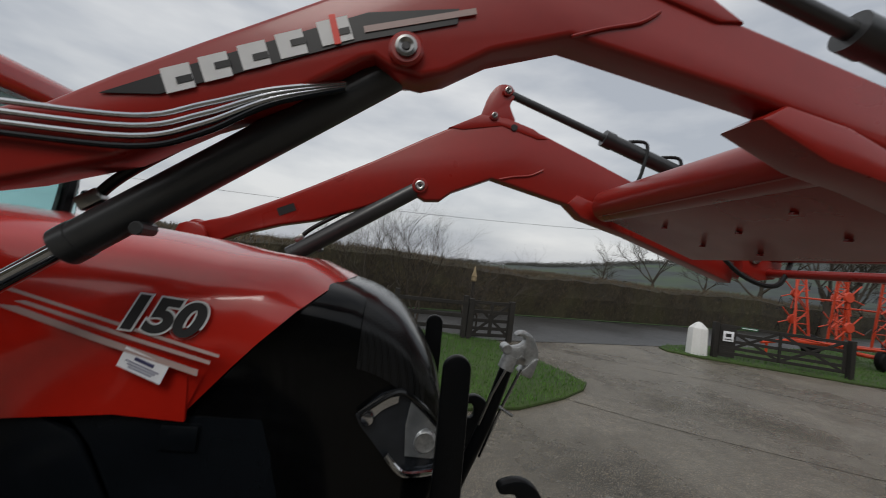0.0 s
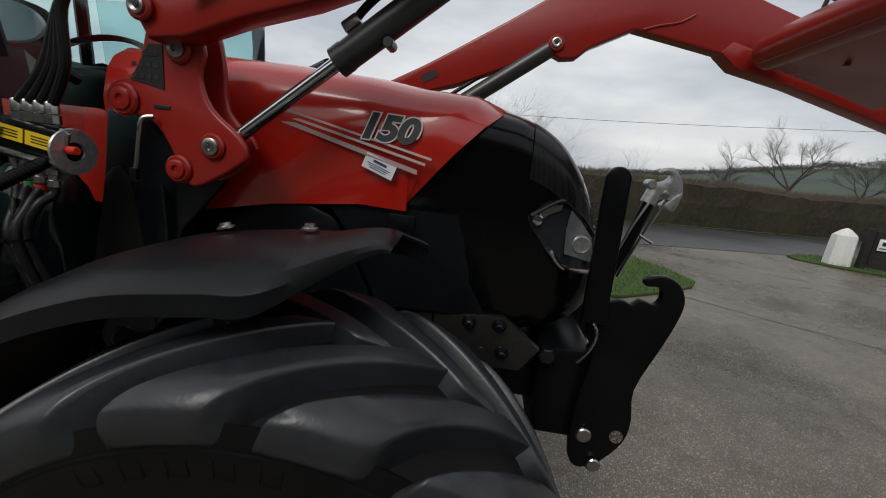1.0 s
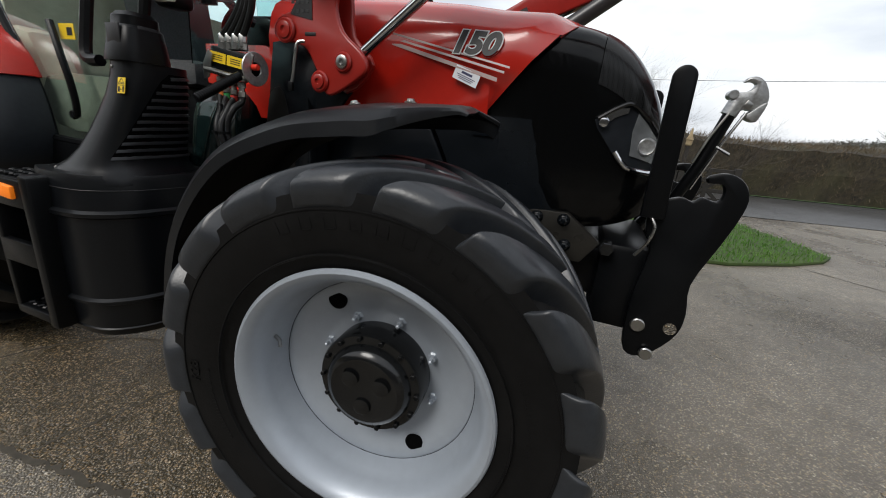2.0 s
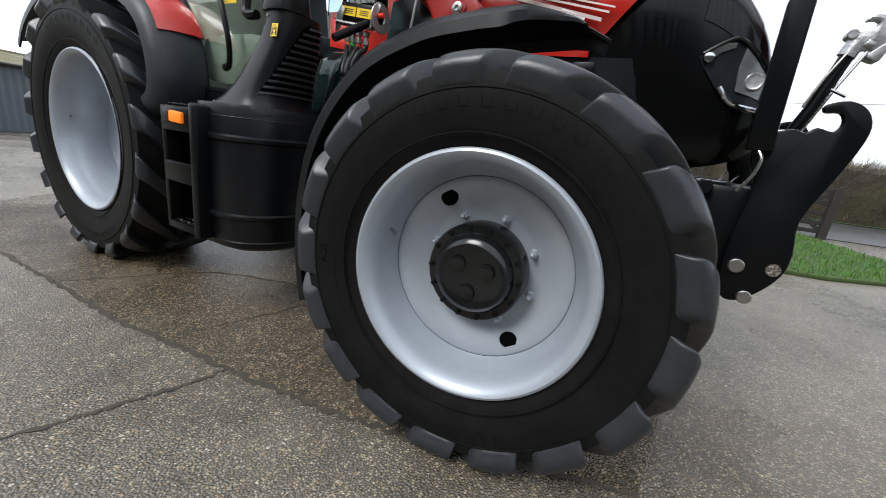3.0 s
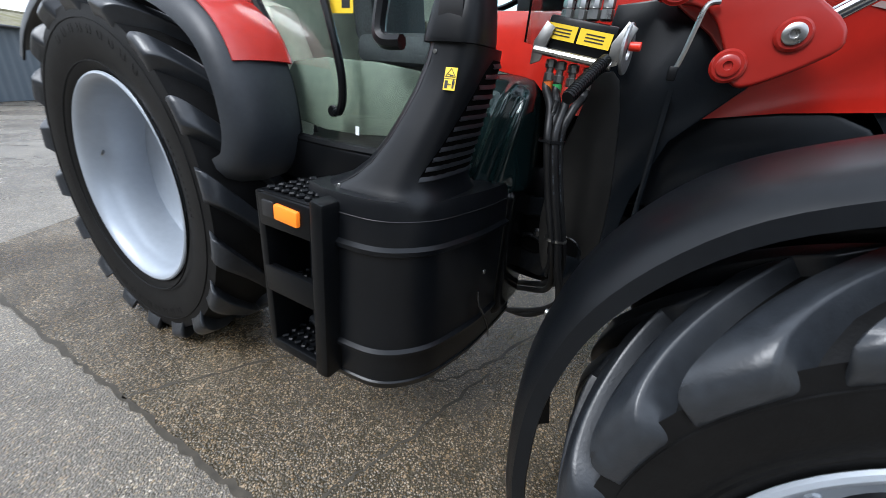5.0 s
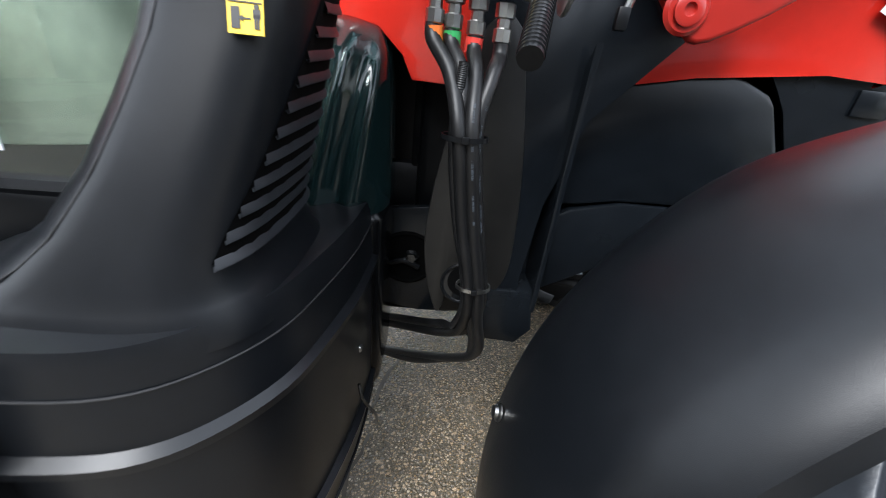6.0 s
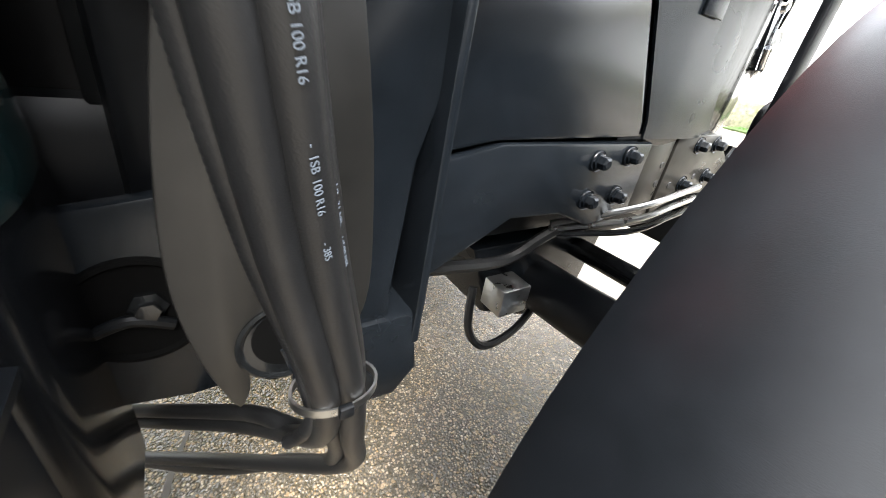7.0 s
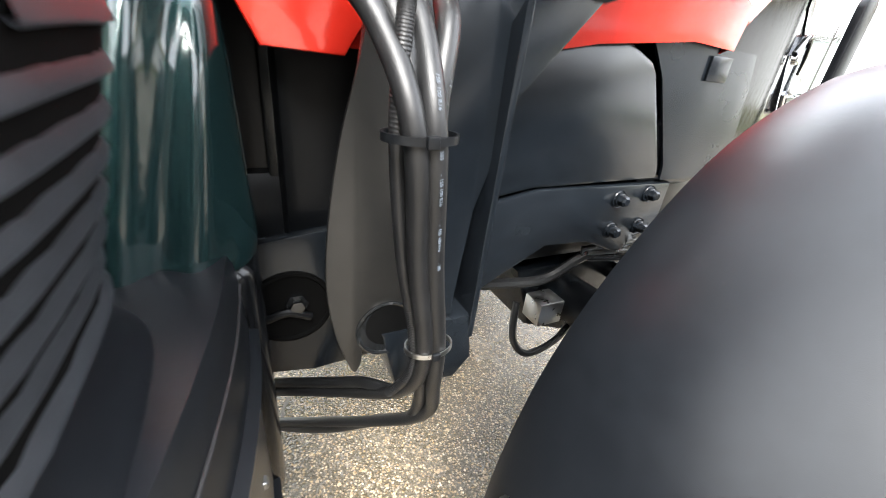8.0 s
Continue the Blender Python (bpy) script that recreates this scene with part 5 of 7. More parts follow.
part("claw_plate", plate([(0.985, 1.560), (1.010, 1.545), (1.022, 1.568), (0.998, 1.584)], -0.025, 0.025, 0.003), STEEL, tl)

# loader valve block, hoses and bands on the tractor's side
vb = part("valve_block", cube((0.19, 0.085, 0.085), (-0.885, -0.715, 1.562), 0.008, turn=(0, 9, 0)), BLACK, tractor, "black quick-coupler block with yellow labels")
for x, wd in ((-0.932, 0.080), (-0.842, 0.088)):
    o = part("coupler_label", plate([(-wd / 2, -0.019), (wd / 2, -0.019), (wd / 2, 0.019), (-wd / 2, 0.019)], -0.001, 0.001, 0.0), YELLOW, vb, "yellow label with a black warning sign")
    o.matrix_local = Matrix.Translation((x, -0.760, 1.566 - (x + 0.885) * 0.158)) @ Euler((0, radians(9), 0)).to_matrix().to_4x4()
    for k in range(3):
        part("print_bar", cube((0.05, 0.001, 0.003), (0, -0.0015, -0.008 + 0.008 * k)), INK, o)
part("coupler_bar", tube([(-1.0, -0.765, 1.530), (-0.785, -0.765, 1.497)], 0.011, 10, smooth_line=False), STEEL, vb, "zinc plated coupling bar")
for x in (-0.995, -0.785):
    part("coupler_side", plate([(x - 0.012, 1.49), (x + 0.015, 1.50), (x + 0.045, 1.585), (x + 0.02, 1.60), (x - 0.01, 1.55)], -0.77, -0.762, 0.002), STEEL, vb)
part("cam_disc", lathe([(0.060, -0.004), (0.062, 0.0), (0.060, 0.004), (0.026, 0.004), (0.026, -0.004)], (0, 0, 0), 28, closed=True), CAST, vb, "grey steel cam disc").matrix_local = Matrix.Translation((-0.758, -0.745, 1.540)) @ Matrix.Rotation(radians(87), 4, "Z")
part("red_knob", pin((0, 0, 0), 0.011, -0.014, 0.014, n=14, axis="x"), RED_PLASTIC, vb, "red release knob").location = (-0.738, -0.765, 1.545)
part("coupler_grip", tube([(-0.798, -0.785, 1.51), (-0.815, -0.86, 1.465), (-0.835, -0.945, 1.412)], 0.016, 14), BLACK, vb, "ribbed black rubber grip")
for k in range(18):
    u = k / 18
    part("grip_rib", lathe([(0.0162, -0.002), (0.0178, -0.0008), (0.0178, 0.0008), (0.0162, 0.002)], (0, 0, 0), 14, axis="z"), BLACK, vb).matrix_local = Matrix.Translation((-0.803 - 0.032 * u, -0.808 - 0.137 * u, 1.496 - 0.084 * u)) @ Euler((radians(-58), radians(10), 0)).to_matrix().to_4x4()
PRINT_GREY = material("pale_hose_print", (0.065, 0.078, 0.095), 0.5)
HOSES = [(-0.955, ORANGE_BAND), (-0.925, GREEN_BAND), (-0.888, RED_BAND), (-0.845, None)]
for k, (x, band) in enumerate(HOSES):
    z0 = 1.500 - (x + 0.885) * 0.158
    y0 = -0.735
    part("hose_fitting", lathe([(0.012, 0), (0.015, 0.002), (0.015, 0.02), (0.011, 0.022), (0.011, 0.034), (0.016, 0.036), (0.016, 0.055), (0.010, 0.058)], (x, y0, z0 - 0.060), 8, axis="z"), STEEL, vb)
    o, f = (-0.010, -0.003, 0.010, 0.019)[k], 0.021 * (k % 2)
    path = [(x - 0.015, y0 + 0.075, z0 - 0.062), (x - 0.015, y0 + 0.070, z0 - 0.092), (x * 0.6 - 0.91 * 0.4, -0.70, 1.37), (-0.905 + o, -0.742 + f, 1.285), (-0.880 + o, -0.717 + f, 1.13), (-0.847 + o, -0.688 + f, 0.975)]
    if k in (1, 2):
        w = 0.014 * (k - 1.5)
        path += [(-0.832 + o, -0.662 + f, 0.87), (-0.812 + o, -0.625 + f, 0.77), (-0.816, -0.57 - w, 0.69 + w), (-0.86, -0.49 - w, 0.61 + w), (-0.935, -0.385, 0.51 + 1.4 * w), (-1.012, -0.282, 0.425 + 1.6 * w), (-1.15, -0.11, 0.30)]
    else:
        w = 0.010 * (k - 1.5)
        path += [(-0.838 + o, -0.645 + f, 0.87), (-0.85 + o * 0.5, -0.56, 0.765), (-0.885, -0.47, 0.70 + w), (-0.925, -0.397, 0.645 + w), (-1.03, -0.27, 0.56 + w), (-1.127, -0.161, 0.488 + w), (-1.25, -0.05, 0.42 + w)]
    part("hydraulic_hose", tube(path, 0.0125, 12, steps=8), HOSE, tractor, "black rubber hydraulic hose")
    if band:
        part("hose_band", tube([(x, y0, z0 - 0.062), (x * 0.95 - 0.91 * 0.05, -0.734, z0 - 0.085)], 0.0145, 12, smooth_line=False), band, vb)
    if k >= 2:
        line = curve_points(path, 40)[100:245]
        words = ("1SB", "100 R16", "-", "385", "-", "1SB", "100 R16", "-", "1SB", "100 R16", "- 385") if k == 2 else ("1/2", "-", "31", "MPa", "(4500 PSI)", "-", "1SB", "100 R16", "-", "1/2", "31 MPa", "(4500 PSI)")
        gone, i = 0.008, 0
        for word in words:
            while i < len(line) - 2 and sum((line[j + 1] - line[j]).length for j in range(i)) < gone:
                i += 1
            if i >= len(line) - 3:
                break
            d = (line[i + 2] - line[i]).normalized()
            n = Vector((0.22 if k == 2 else 0.8, -1, 0)).normalized()
            n = (n - d * n.dot(d)).normalized()
            c = n.cross(d)
            m = Matrix(((d.x, c.x, n.x, 0), (d.y, c.y, n.y, 0), (d.z, c.z, n.z, 0), (0, 0, 0, 1)))
            letters("hose_print", word, 0.0060, Matrix.Translation(line[i] + n * 0.0131 - c * 0.0024) @ m, PRINT_GREY, tractor, "pale printed type on a hose", 0.0002)
            gone += 0.0037 * len(word) + 0.006
for p, r in (((-0.905, -0.733, 1.281), 0.036), ((-0.847, -0.679, 0.974), 0.034)):
    t_ = part("cable_tie", lathe([(r, -0.004), (r + 0.0025, -0.004), (r + 0.0025, 0.004), (r, 0.004)], (0, 0, 0), 28, closed=True, axis="z"), BLACK if p[2] > 1.1 else STEEL, tractor, "cable tie round the hoses")
    t_.location, t_.scale = p, (1, 0.72, 1)
    part("tie_head", cube((0.012, 0.009, 0.012), (0, -r - 0.004, 0), 0.002), BLACK, t_)
part("corrugated_conduit", ribbed_tube([(-0.918, -0.715, 1.39), (-0.923, -0.718, 1.28), (-0.901, -0.696, 1.13), (-0.870, -0.674, 1.0), (-0.858, -0.65, 0.90), (-0.87, -0.59, 0.80)], 0.0080, 0.0087), HOSE, tractor)



# ---- front loader ----
loader = thing("front_loader", "red front loader mounted on the tractor", "loader")
ARM_TOP = [(-0.60, 1.95), (-0.40, 2.02), (-0.16, 2.145), (0.005, 2.24), (0.147, 2.325), (0.29, 2.410), (0.55, 2.575), (0.74, 2.69), (0.86, 2.735), (0.96, 2.74), (1.06, 2.73), (1.22, 2.68), (1.46, 2.60), (1.75, 2.50), (2.10, 2.36), (2.50, 2.20)]
ARM_LOW = [(2.46, 2.03), (2.10, 2.12), (1.75, 2.205), (1.45, 2.27), (1.41, 2.315), (0.93, 2.405), (0.72, 2.300), (0.66, 2.245), (0.58, 2.235), (0.51, 2.265), (0.44, 2.25), (0.288, 2.165), (0.018, 2.05), (-0.15, 2.005), (-0.36, 1.925), (-0.46, 1.87), (-0.55, 1.865)]
NEAR_TOP = [(-0.60, 1.95), (-0.40, 2.02), (-0.24, 2.06), (-0.136, 2.106), (-0.08, 2.119), (0.03, 2.192), (0.16, 2.271), (0.30, 2.354), (0.46, 2.45), (0.61, 2.535), (0.71, 2.575), (0.81, 2.582), (0.96, 2.555), (1.155, 2.516), (1.354, 2.476), (1.60, 2.426), (2.01, 2.33), (2.46, 2.20)]
NEAR_LOW = [(2.42, 2.06), (2.01, 2.18), (1.476, 2.315), (1.287, 2.347), (0.85, 2.407), (0.696, 2.348), (0.61, 2.29), (0.563, 2.272), (0.51, 2.277), (0.47, 2.296), (0.449, 2.288), (0.316, 2.19), (0.178, 2.122), (0.049, 2.038), (-0.119, 1.975), (-0.29, 1.93), (-0.45, 1.875), (-0.55, 1.865)]
for s in (-1, 1):
    near_side = s < 0
    yi, yo = s * 0.600, s * 0.685
    lo, hi = min(yi, yo), max(yi, yo)
    arm = part("loader_arm", plate(NEAR_TOP + NEAR_LOW if near_side else ARM_TOP + ARM_LOW, lo, hi, 0.012, seg=3), LOADER_RED, loader, "red welded loader arm")
    face = s * 0.688
    wx, wz = (-0.13, -0.002) if near_side else (0.0, 0.0)
    part("weld_seam", tube([(0.98 + wx, face, 2.405 + wz), (1.05 + wx, face, 2.435 + wz), (1.12 + wx, face, 2.46 + wz), (1.16 + wx, face, 2.49 + wz)], 0.004, 8), LOADER_RED, arm)
    part("weld_seam", tube([(0.97, -s * 0.0 + s * 0.597, 2.405), (1.05, s * 0.597, 2.43), (1.14, s * 0.597, 2.45), (1.21, s * 0.597, 2.49)], 0.006, 8), LOADER_RED, arm)
    part("arm_step", plate([(1.266, 2.299), (1.331, 2.340), (1.48, 2.317), (1.59, 2.278), (2.42, 2.10), (2.40, 2.0), (1.59, 2.205), (1.44, 2.23)] if near_side else [(1.37, 2.325), (1.42, 2.38), (1.72, 2.30), (2.42, 2.12), (2.40, 2.0), (1.75, 2.19), (1.46, 2.255)], min(s * 0.588, s * 0.70), max(s * 0.588, s * 0.70), 0.012), LOADER_RED, arm)
    drop = -0.165 if near_side else 0.0
    part("knee_lug", plate(rounded([(x, z + drop) for x, z in ((0.84, 2.70), (0.845, 2.80), (0.87, 2.875), (0.91, 2.925), (0.96, 2.935), (1.0, 2.91), (1.005, 2.87), (0.985, 2.82), (1.02, 2.72))]), min(s * 0.60, s * 0.64), max(s * 0.60, s * 0.64), 0.008), LOADER_RED, arm)
    part("knee_plate", plate([(x, z + drop) for x, z in ((0.66, 2.645), (0.83, 2.745), (0.98, 2.745), (1.13, 2.71), (1.22, 2.665), (1.16, 2.655), (0.95, 2.70), (0.74, 2.645))], min(s * 0.594, s * 0.692), max(s * 0.594, s * 0.692), 0.006), LOADER_RED, arm)
    for x, z, r in ((0.529, 2.315, 0.033) if near_side else (0.545, 2.308, 0.042), (0.96, 2.895 + drop, 0.030), (0.90, 2.745 + drop, 0.026), (-0.555, 1.935, 0.034)):
        for f in (-1, 1):
            yy = s * (0.6425 + f * 0.0445)
            d = s * f
            boss = part("pin_boss", pin((x, 0, z), r, yy, yy + d * 0.016, n=28), LOADER_RED, arm)
            part("pin_head", lathe([(r * 0.62, yy + d * 0.016), (r * 0.62, yy + d * 0.022), (r * 0.45, yy + d * 0.024), (r * 0.30, yy + d * 0.020), (0, yy + d * 0.018)], (x, 0, z), 20), STEEL, boss, "zinc plated pin head")
            part("pin_centre", pin((x, 0, z), r * 0.24, yy + d * 0.012, yy + d * 0.0215, n=12), INK, boss)
    # Hole in the knee: its shade is painted as a black disc.
    part("knee_hole", pin((1.02, 0, 2.70 + drop), 0.02, s * 0.5915, s * 0.5995), INK, arm)
    part("name_plate", plate([(-0.045, -0.02), (0.045, -0.02), (0.045, 0.02), (-0.045, 0.02)], -0.001, 0.001, 0.0), INK, arm).matrix_local = Matrix.Translation((-0.12, s * 0.5975, 2.09)) @ Euler((0, radians(-27), 0)).to_matrix().to_4x4()
    # lift cylinder
    a, b = Vector((-0.433, s * 0.600, 1.595)), Vector((0.529 if near_side else 0.56, s * 0.635, 2.318))
    cr = 0.038 if near_side else 0.046
    d = (b - a).normalized()
    cyl = part("lift_cylinder", tube([a + d * 0.47, a + d * 0.475, b - d * 0.08, b - d * 0.03], cr, 28, smooth_line=False), GREY_CYL, loader, "dark grey hydraulic lift cylinder")
    part("cylinder_gland", tube([a + d * 0.44, a + d * 0.475], cr + 0.002, 28, smooth_line=False), GREY_CYL, cyl)
    part("cylinder_eye", pin((b.x, 0, b.z), cr + 0.002, s * 0.605, s * 0.655, n=28), GREY_CYL, cyl)
    part("piston_rod", tube([a, a + d * 0.46], 0.019, 20, smooth_line=False), CHROME, cyl, "chromed piston rod")
    part("rod_eye", pin((a.x, 0, a.z), 0.045, s * 0.572, s * 0.620, n=24), LOADER_RED, cyl)
    part("cylinder_hose", tube([a + d * 0.50 + Vector((-0.01, 0, 0.062)), a + d * 0.60 + Vector((-0.02, 0, 0.075)), a + d * 0.90 + Vector((-0.02, 0, 0.07)), b + Vector((-0.12, 0, 0.0))], 0.011, 10), HOSE, cyl)
    part("hose_elbow", cube((0.05, 0.028, 0.03), a + d * 0.50 + Vector((-0.012, 0, 0.062)), 0.006, turn=(0, -36, 0)), STEEL, cyl)
    part("port_boss", pin((a.x + d.x * 0.62, 0, a.z + d.z * 0.62 - 0.055), 0.014, s * 0.60, s * 0.65, n=10), GREY_CYL, cyl)
    # tilt cylinder
    a2, b2 = Vector((0.97, s * 0.62, 2.895 + drop)), Vector((2.30, s * 0.62, 2.40 if near_side else 2.52))
    d2 = (b2 - a2).normalized()
    tc_ = part("tilt_cylinder", tube([a2 + d2 * 0.62, b2], 0.042, 24, smooth_line=False), GREY_CYL, loader, "dark grey tilt cylinder")
    part("cylinder_gland", tube([a2 + d2 * 0.60, a2 + d2 * 0.66], 0.047, 24, smooth_line=False), GREY_CYL, tc_)
    part("piston_rod", tube([a2, a2 + d2 * 0.62], 0.022, 16, smooth_line=False), GREY_CYL, tc_)
    for k in (0.0, 0.22):
        part("tilt_hose", tube([a2 + d2 * (0.76 + k) + Vector((0, 0, 0.045)), a2 + d2 * (0.86 + k) + Vector((0, -s * 0.03, 0.06)), a2 + d2 * (0.83 + k) + Vector((0, -s * 0.05, -0.12)), a2 + d2 * (0.80 + k * 0.6) + Vector((0, -s * 0.05, -0.26)), a2 + d2 * (1.0 + k) + Vector((0, -s * 0.04, -0.29))], 0.010, 8), HOSE, tc_)
    # mounting bracket
    br = part("mounting_bracket", plate(rounded([(-0.60, 1.965), (-0.545, 1.985), (-0.49, 1.955), (-0.475, 1.90), (-0.455, 1.84), (-0.47, 1.78), (-0.44, 1.70), (-0.36, 1.635), (-0.335, 1.595), (-0.35, 1.555), (-0.475, 1.48), (-0.525, 1.485), (-0.555, 1.55), (-0.62, 1.645), (-0.735, 1.665), (-0.765, 1.70), (-0.74, 1.745), (-0.66, 1.78), (-0.635, 1.86)]), min(s * 0.622, s * 0.645), max(s * 0.622, s * 0.645), 0.01, seg=3), LOADER_RED, loader, "red loader mounting bracket")
    part("bracket_inner", plate(rounded([(-0.60, 1.95), (-0.49, 1.95), (-0.455, 1.84), (-0.44, 1.70), (-0.35, 1.60), (-0.475, 1.49), (-0.60, 1.60), (-0.72, 1.70), (-0.64, 1.80)]), min(s * 0.545, s * 0.57), max(s * 0.545, s * 0.57), 0.008), LOADER_RED, br)
    for x, z, r, mt in ((-0.565, 1.93, 0.024, STEEL), (-0.525, 1.842, 0.024, STEEL), (-0.433, 1.595, 0.024, STEEL), (-0.54, 1.522, 0.026, LOADER_RED), (-0.70, 1.70, 0.03, LOADER_RED)):
        yy = s * 0.645
        bo = part("bracket_boss", pin((x, 0, z), r * 1.55, yy, yy + s * 0.012, n=28), LOADER_RED, br)
        part("bracket_pin", lathe([(r, yy + s * 0.012), (r, yy + s * 0.018), (r * 0.85, yy + s * 0.020), (r * 0.42, yy + s * 0.020), (r * 0.35, yy + s * 0.014), (0, yy + s * 0.013)], (x, 0, z), 24), mt, bo)
    dp = part("data_plate", plate([(-0.675, 1.755), (-0.575, 1.735), (-0.575, 1.85), (-0.615, 1.85)], s * 0.646, s * 0.648, 0.0), INK, br, "black data plate with small print")
    for i in range(4):
        for j in range(3):
            part("plate_mark", cube((0.014, 0.001, 0.012), (-0.595 - 0.022 * (3 - i) * (0.5 + 0.5 * (j < 2)), s * 0.6488, 1.765 + 0.03 * j), 0.0), GREY_CYL, dp)
    part("locking_lever", tube([(-0.60, s * 0.66, 1.66), (-0.625, s * 0.672, 1.65), (-0.635, s * 0.675, 1.60), (-0.645, s * 0.675, 1.54), (-0.655, s * 0.675, 1.50)], 0.0065, 8), STEEL, br, "bent locking lever")
    part("lever_tip", cube((0.022, 0.016, 0.036), (-0.657, s * 0.675, 1.495), 0.004), BLACK, br)
    # Slot shade painted as a thin black bar on the bracket.
    part("bracket_slot", cube((0.05, 0.004, 0.012), (-0.585, s * 0.6455, 1.688), 0.001), INK, br)
    part("support_plate", plate([(-0.855, 1.66), (-0.62, 1.69), (-0.48, 1.60), (-0.46, 1.48), (-0.62, 1.30), (-0.68, 1.10), (-0.70, 0.90), (-0.69, 0.75), (-0.74, 0.70), (-0.80, 0.72), (-0.83, 0.80), (-0.87, 0.84), (-0.91, 0.90), (-0.94, 1.04), (-0.930, 1.14), (-0.895, 1.36), (-0.875, 1.52)], min(s * 0.47, s * 0.49), max(s * 0.47, s * 0.49), 0.006), DARK_STEEL, loader, "dark steel loader support plate")
    part("support_leaf", plate(rounded([(-0.80, 1.46), (-0.75, 1.20), (-0.735, 1.00), (-0.74, 0.90), (-0.77, 0.845), (-0.83, 0.83), (-0.888, 0.84), (-0.895, 0.80), (-0.910, 0.772), (-0.930, 0.82), (-0.946, 0.88), (-0.957, 0.96), (-0.956, 1.04), (-0.945, 1.14), (-0.928, 1.235), (-0.900, 1.34), (-0.87, 1.46)]), min(s * 0.487, s * 0.495), max(s * 0.487, s * 0.495), 0.003), LEAF_REFLECTION, loader, "curved support leaf, brown reflection in its colour")
    hole = part("hose_opening", lathe([(0.062, s * 0.490), (0.062, s * 0.498), (0.058, s * 0.500), (0.054, s * 0.498), (0.052, s * 0.4965), (0.0, s * 0.4962)], (-0.846, 0, 0.868), 40), GLOSS_BLACK, loader, "rimmed hose opening, its shade painted as a black disc")
    # Black disc paints the shade in the throat of the opening.
    part("opening_throat", lathe([(0.046, s * 0.4964), (0.046, s * 0.4972), (0.0, s * 0.4974)], (-0.843, 0, 0.876), 32), SHADE_BLACK, hole)
    part("support_flange", plate([(s * 0.525, 1.45), (s * 0.515, 1.20), (s * 0.50, 0.80), (s * 0.39, 0.80), (s * 0.39, 1.30)], -0.66, -0.645, 0.003, axis="x"), DARK_STEEL, loader)
    part("support_foot", plate([(-0.86, 0.86), (-0.66, 0.86), (-0.64, 0.74), (-0.68, 0.69), (-0.82, 0.70)], min(s * 0.38, s * 0.50), max(s * 0.38, s * 0.50), 0.008), DARK_STEEL, loader)

# lettering band on the arm, as plain shapes
near = [o for o in bpy.data.objects if o.name.startswith("loader_arm")][0]
part("name_band", plate([(0.01, 2.146), (0.107, 2.160), (0.44, 2.318), (0.62, 2.385), (0.62, 2.415), (0.45, 2.375), (0.12, 2.205)], -0.6895, -0.6865, 0.0), INK, near, "black name band with silver blocks")
for k, (x, wd) in enumerate(((0.135, 0.056), (0.195, 0.056), (0.258, 0.056), (0.320, 0.056), (0.394, 0.066))):
    z = 2.193 + (x - 0.135) * 0.52
    o = part("band_block", cube((wd * 0.9, 0.002, 0.046), (x, -0.6905, z), 0.0, turn=(0, -24, 0)), SILVER_INK, near)
    part("band_notch", cube((wd * 0.5, 0.002, 0.012), (x + 0.012, -0.6918, z + 0.006 * (k % 2)), 0.0, turn=(0, -24, 0)), INK, near)
part("band_block", cube((0.012, 0.002, 0.056), (0.394, -0.6922, 2.33), 0.0, turn=(0, -20, 0)), RED_PLASTIC, near)
part("band_stripe", cube((0.22, 0.002, 0.012), (0.55, -0.6905, 2.378), 0.0, turn=(0, -20, 0)), STRIPE, near)
part("yellow_label", plate([(-0.37, 1.965), (-0.275, 2.0), (-0.285, 2.045), (-0.375, 2.015)], -0.688, -0.6865, 0.0), YELLOW, near, "yellow warning label")
part("label_mark", plate([(-0.355, 1.985), (-0.33, 1.993), (-0.345, 2.015)], -0.689, -0.6882, 0.0), INK, near)
for k in range(4):
    dz = -0.018 * k
    part("arm_pipe", tube([(-0.42, -0.71, 2.01 + dz * 0.9), (-0.24, -0.705, 2.095 + dz), (-0.15, -0.70, 2.103 + dz), (0.08, -0.70, 2.112 + dz), (0.19, -0.697, 2.152 + dz), (0.30, -0.69, 2.20 + 0.5 * dz), (0.42, -0.66, 2.245 + 0.2 * dz)], 0.0055, 8), CHROME if k < 3 else DARK_STEEL, near, "bright steel hydraulic pipe")
    part("pipe_nut", tube([(-0.245, -0.705, 2.095 + dz), (-0.20, -0.703, 2.100 + dz)], 0.010, 6, smooth_line=False), STEEL, near)
    part("loader_hose", tube([(-0.25, -0.705, 2.095 + dz), (-0.42, -0.72, 2.10 + dz), (-0.60, -0.73, 2.03 + dz * 0.5), (-0.74, -0.74, 1.92), (-0.83 + 0.02 * k, -0.73, 1.76), (-0.94 + 0.035 * k, -0.72, 1.655)], 0.013, 10), HOSE, loader, "black hydraulic hose to the loader arm")
    part("hose_coupling", lathe([(0.013, 0), (0.018, 0.003), (0.018, 0.025), (0.013, 0.028), (0.016, 0.03), (0.016, 0.055), (0.013, 0.06)], (-0.94 + 0.035 * k, -0.72, 1.605), 8, axis="z"), STEEL, loader)

# cross beam and tool carrier
part("cross_beam", tube([(1.62, -0.60, 2.30), (1.62, 0.60, 2.30)], 0.085, 24, smooth_line=False), LOADER_RED, loader, "red round cross beam between the arms")
part("beam_plate", plate([(1.56, 2.235), (1.64, 2.215), (2.12, 2.07), (2.20, 2.10), (2.18, 2.13), (1.66, 2.27)], -0.57, 0.57, 0.006), LOADER_RED, loader, "red plate under the cross beam")
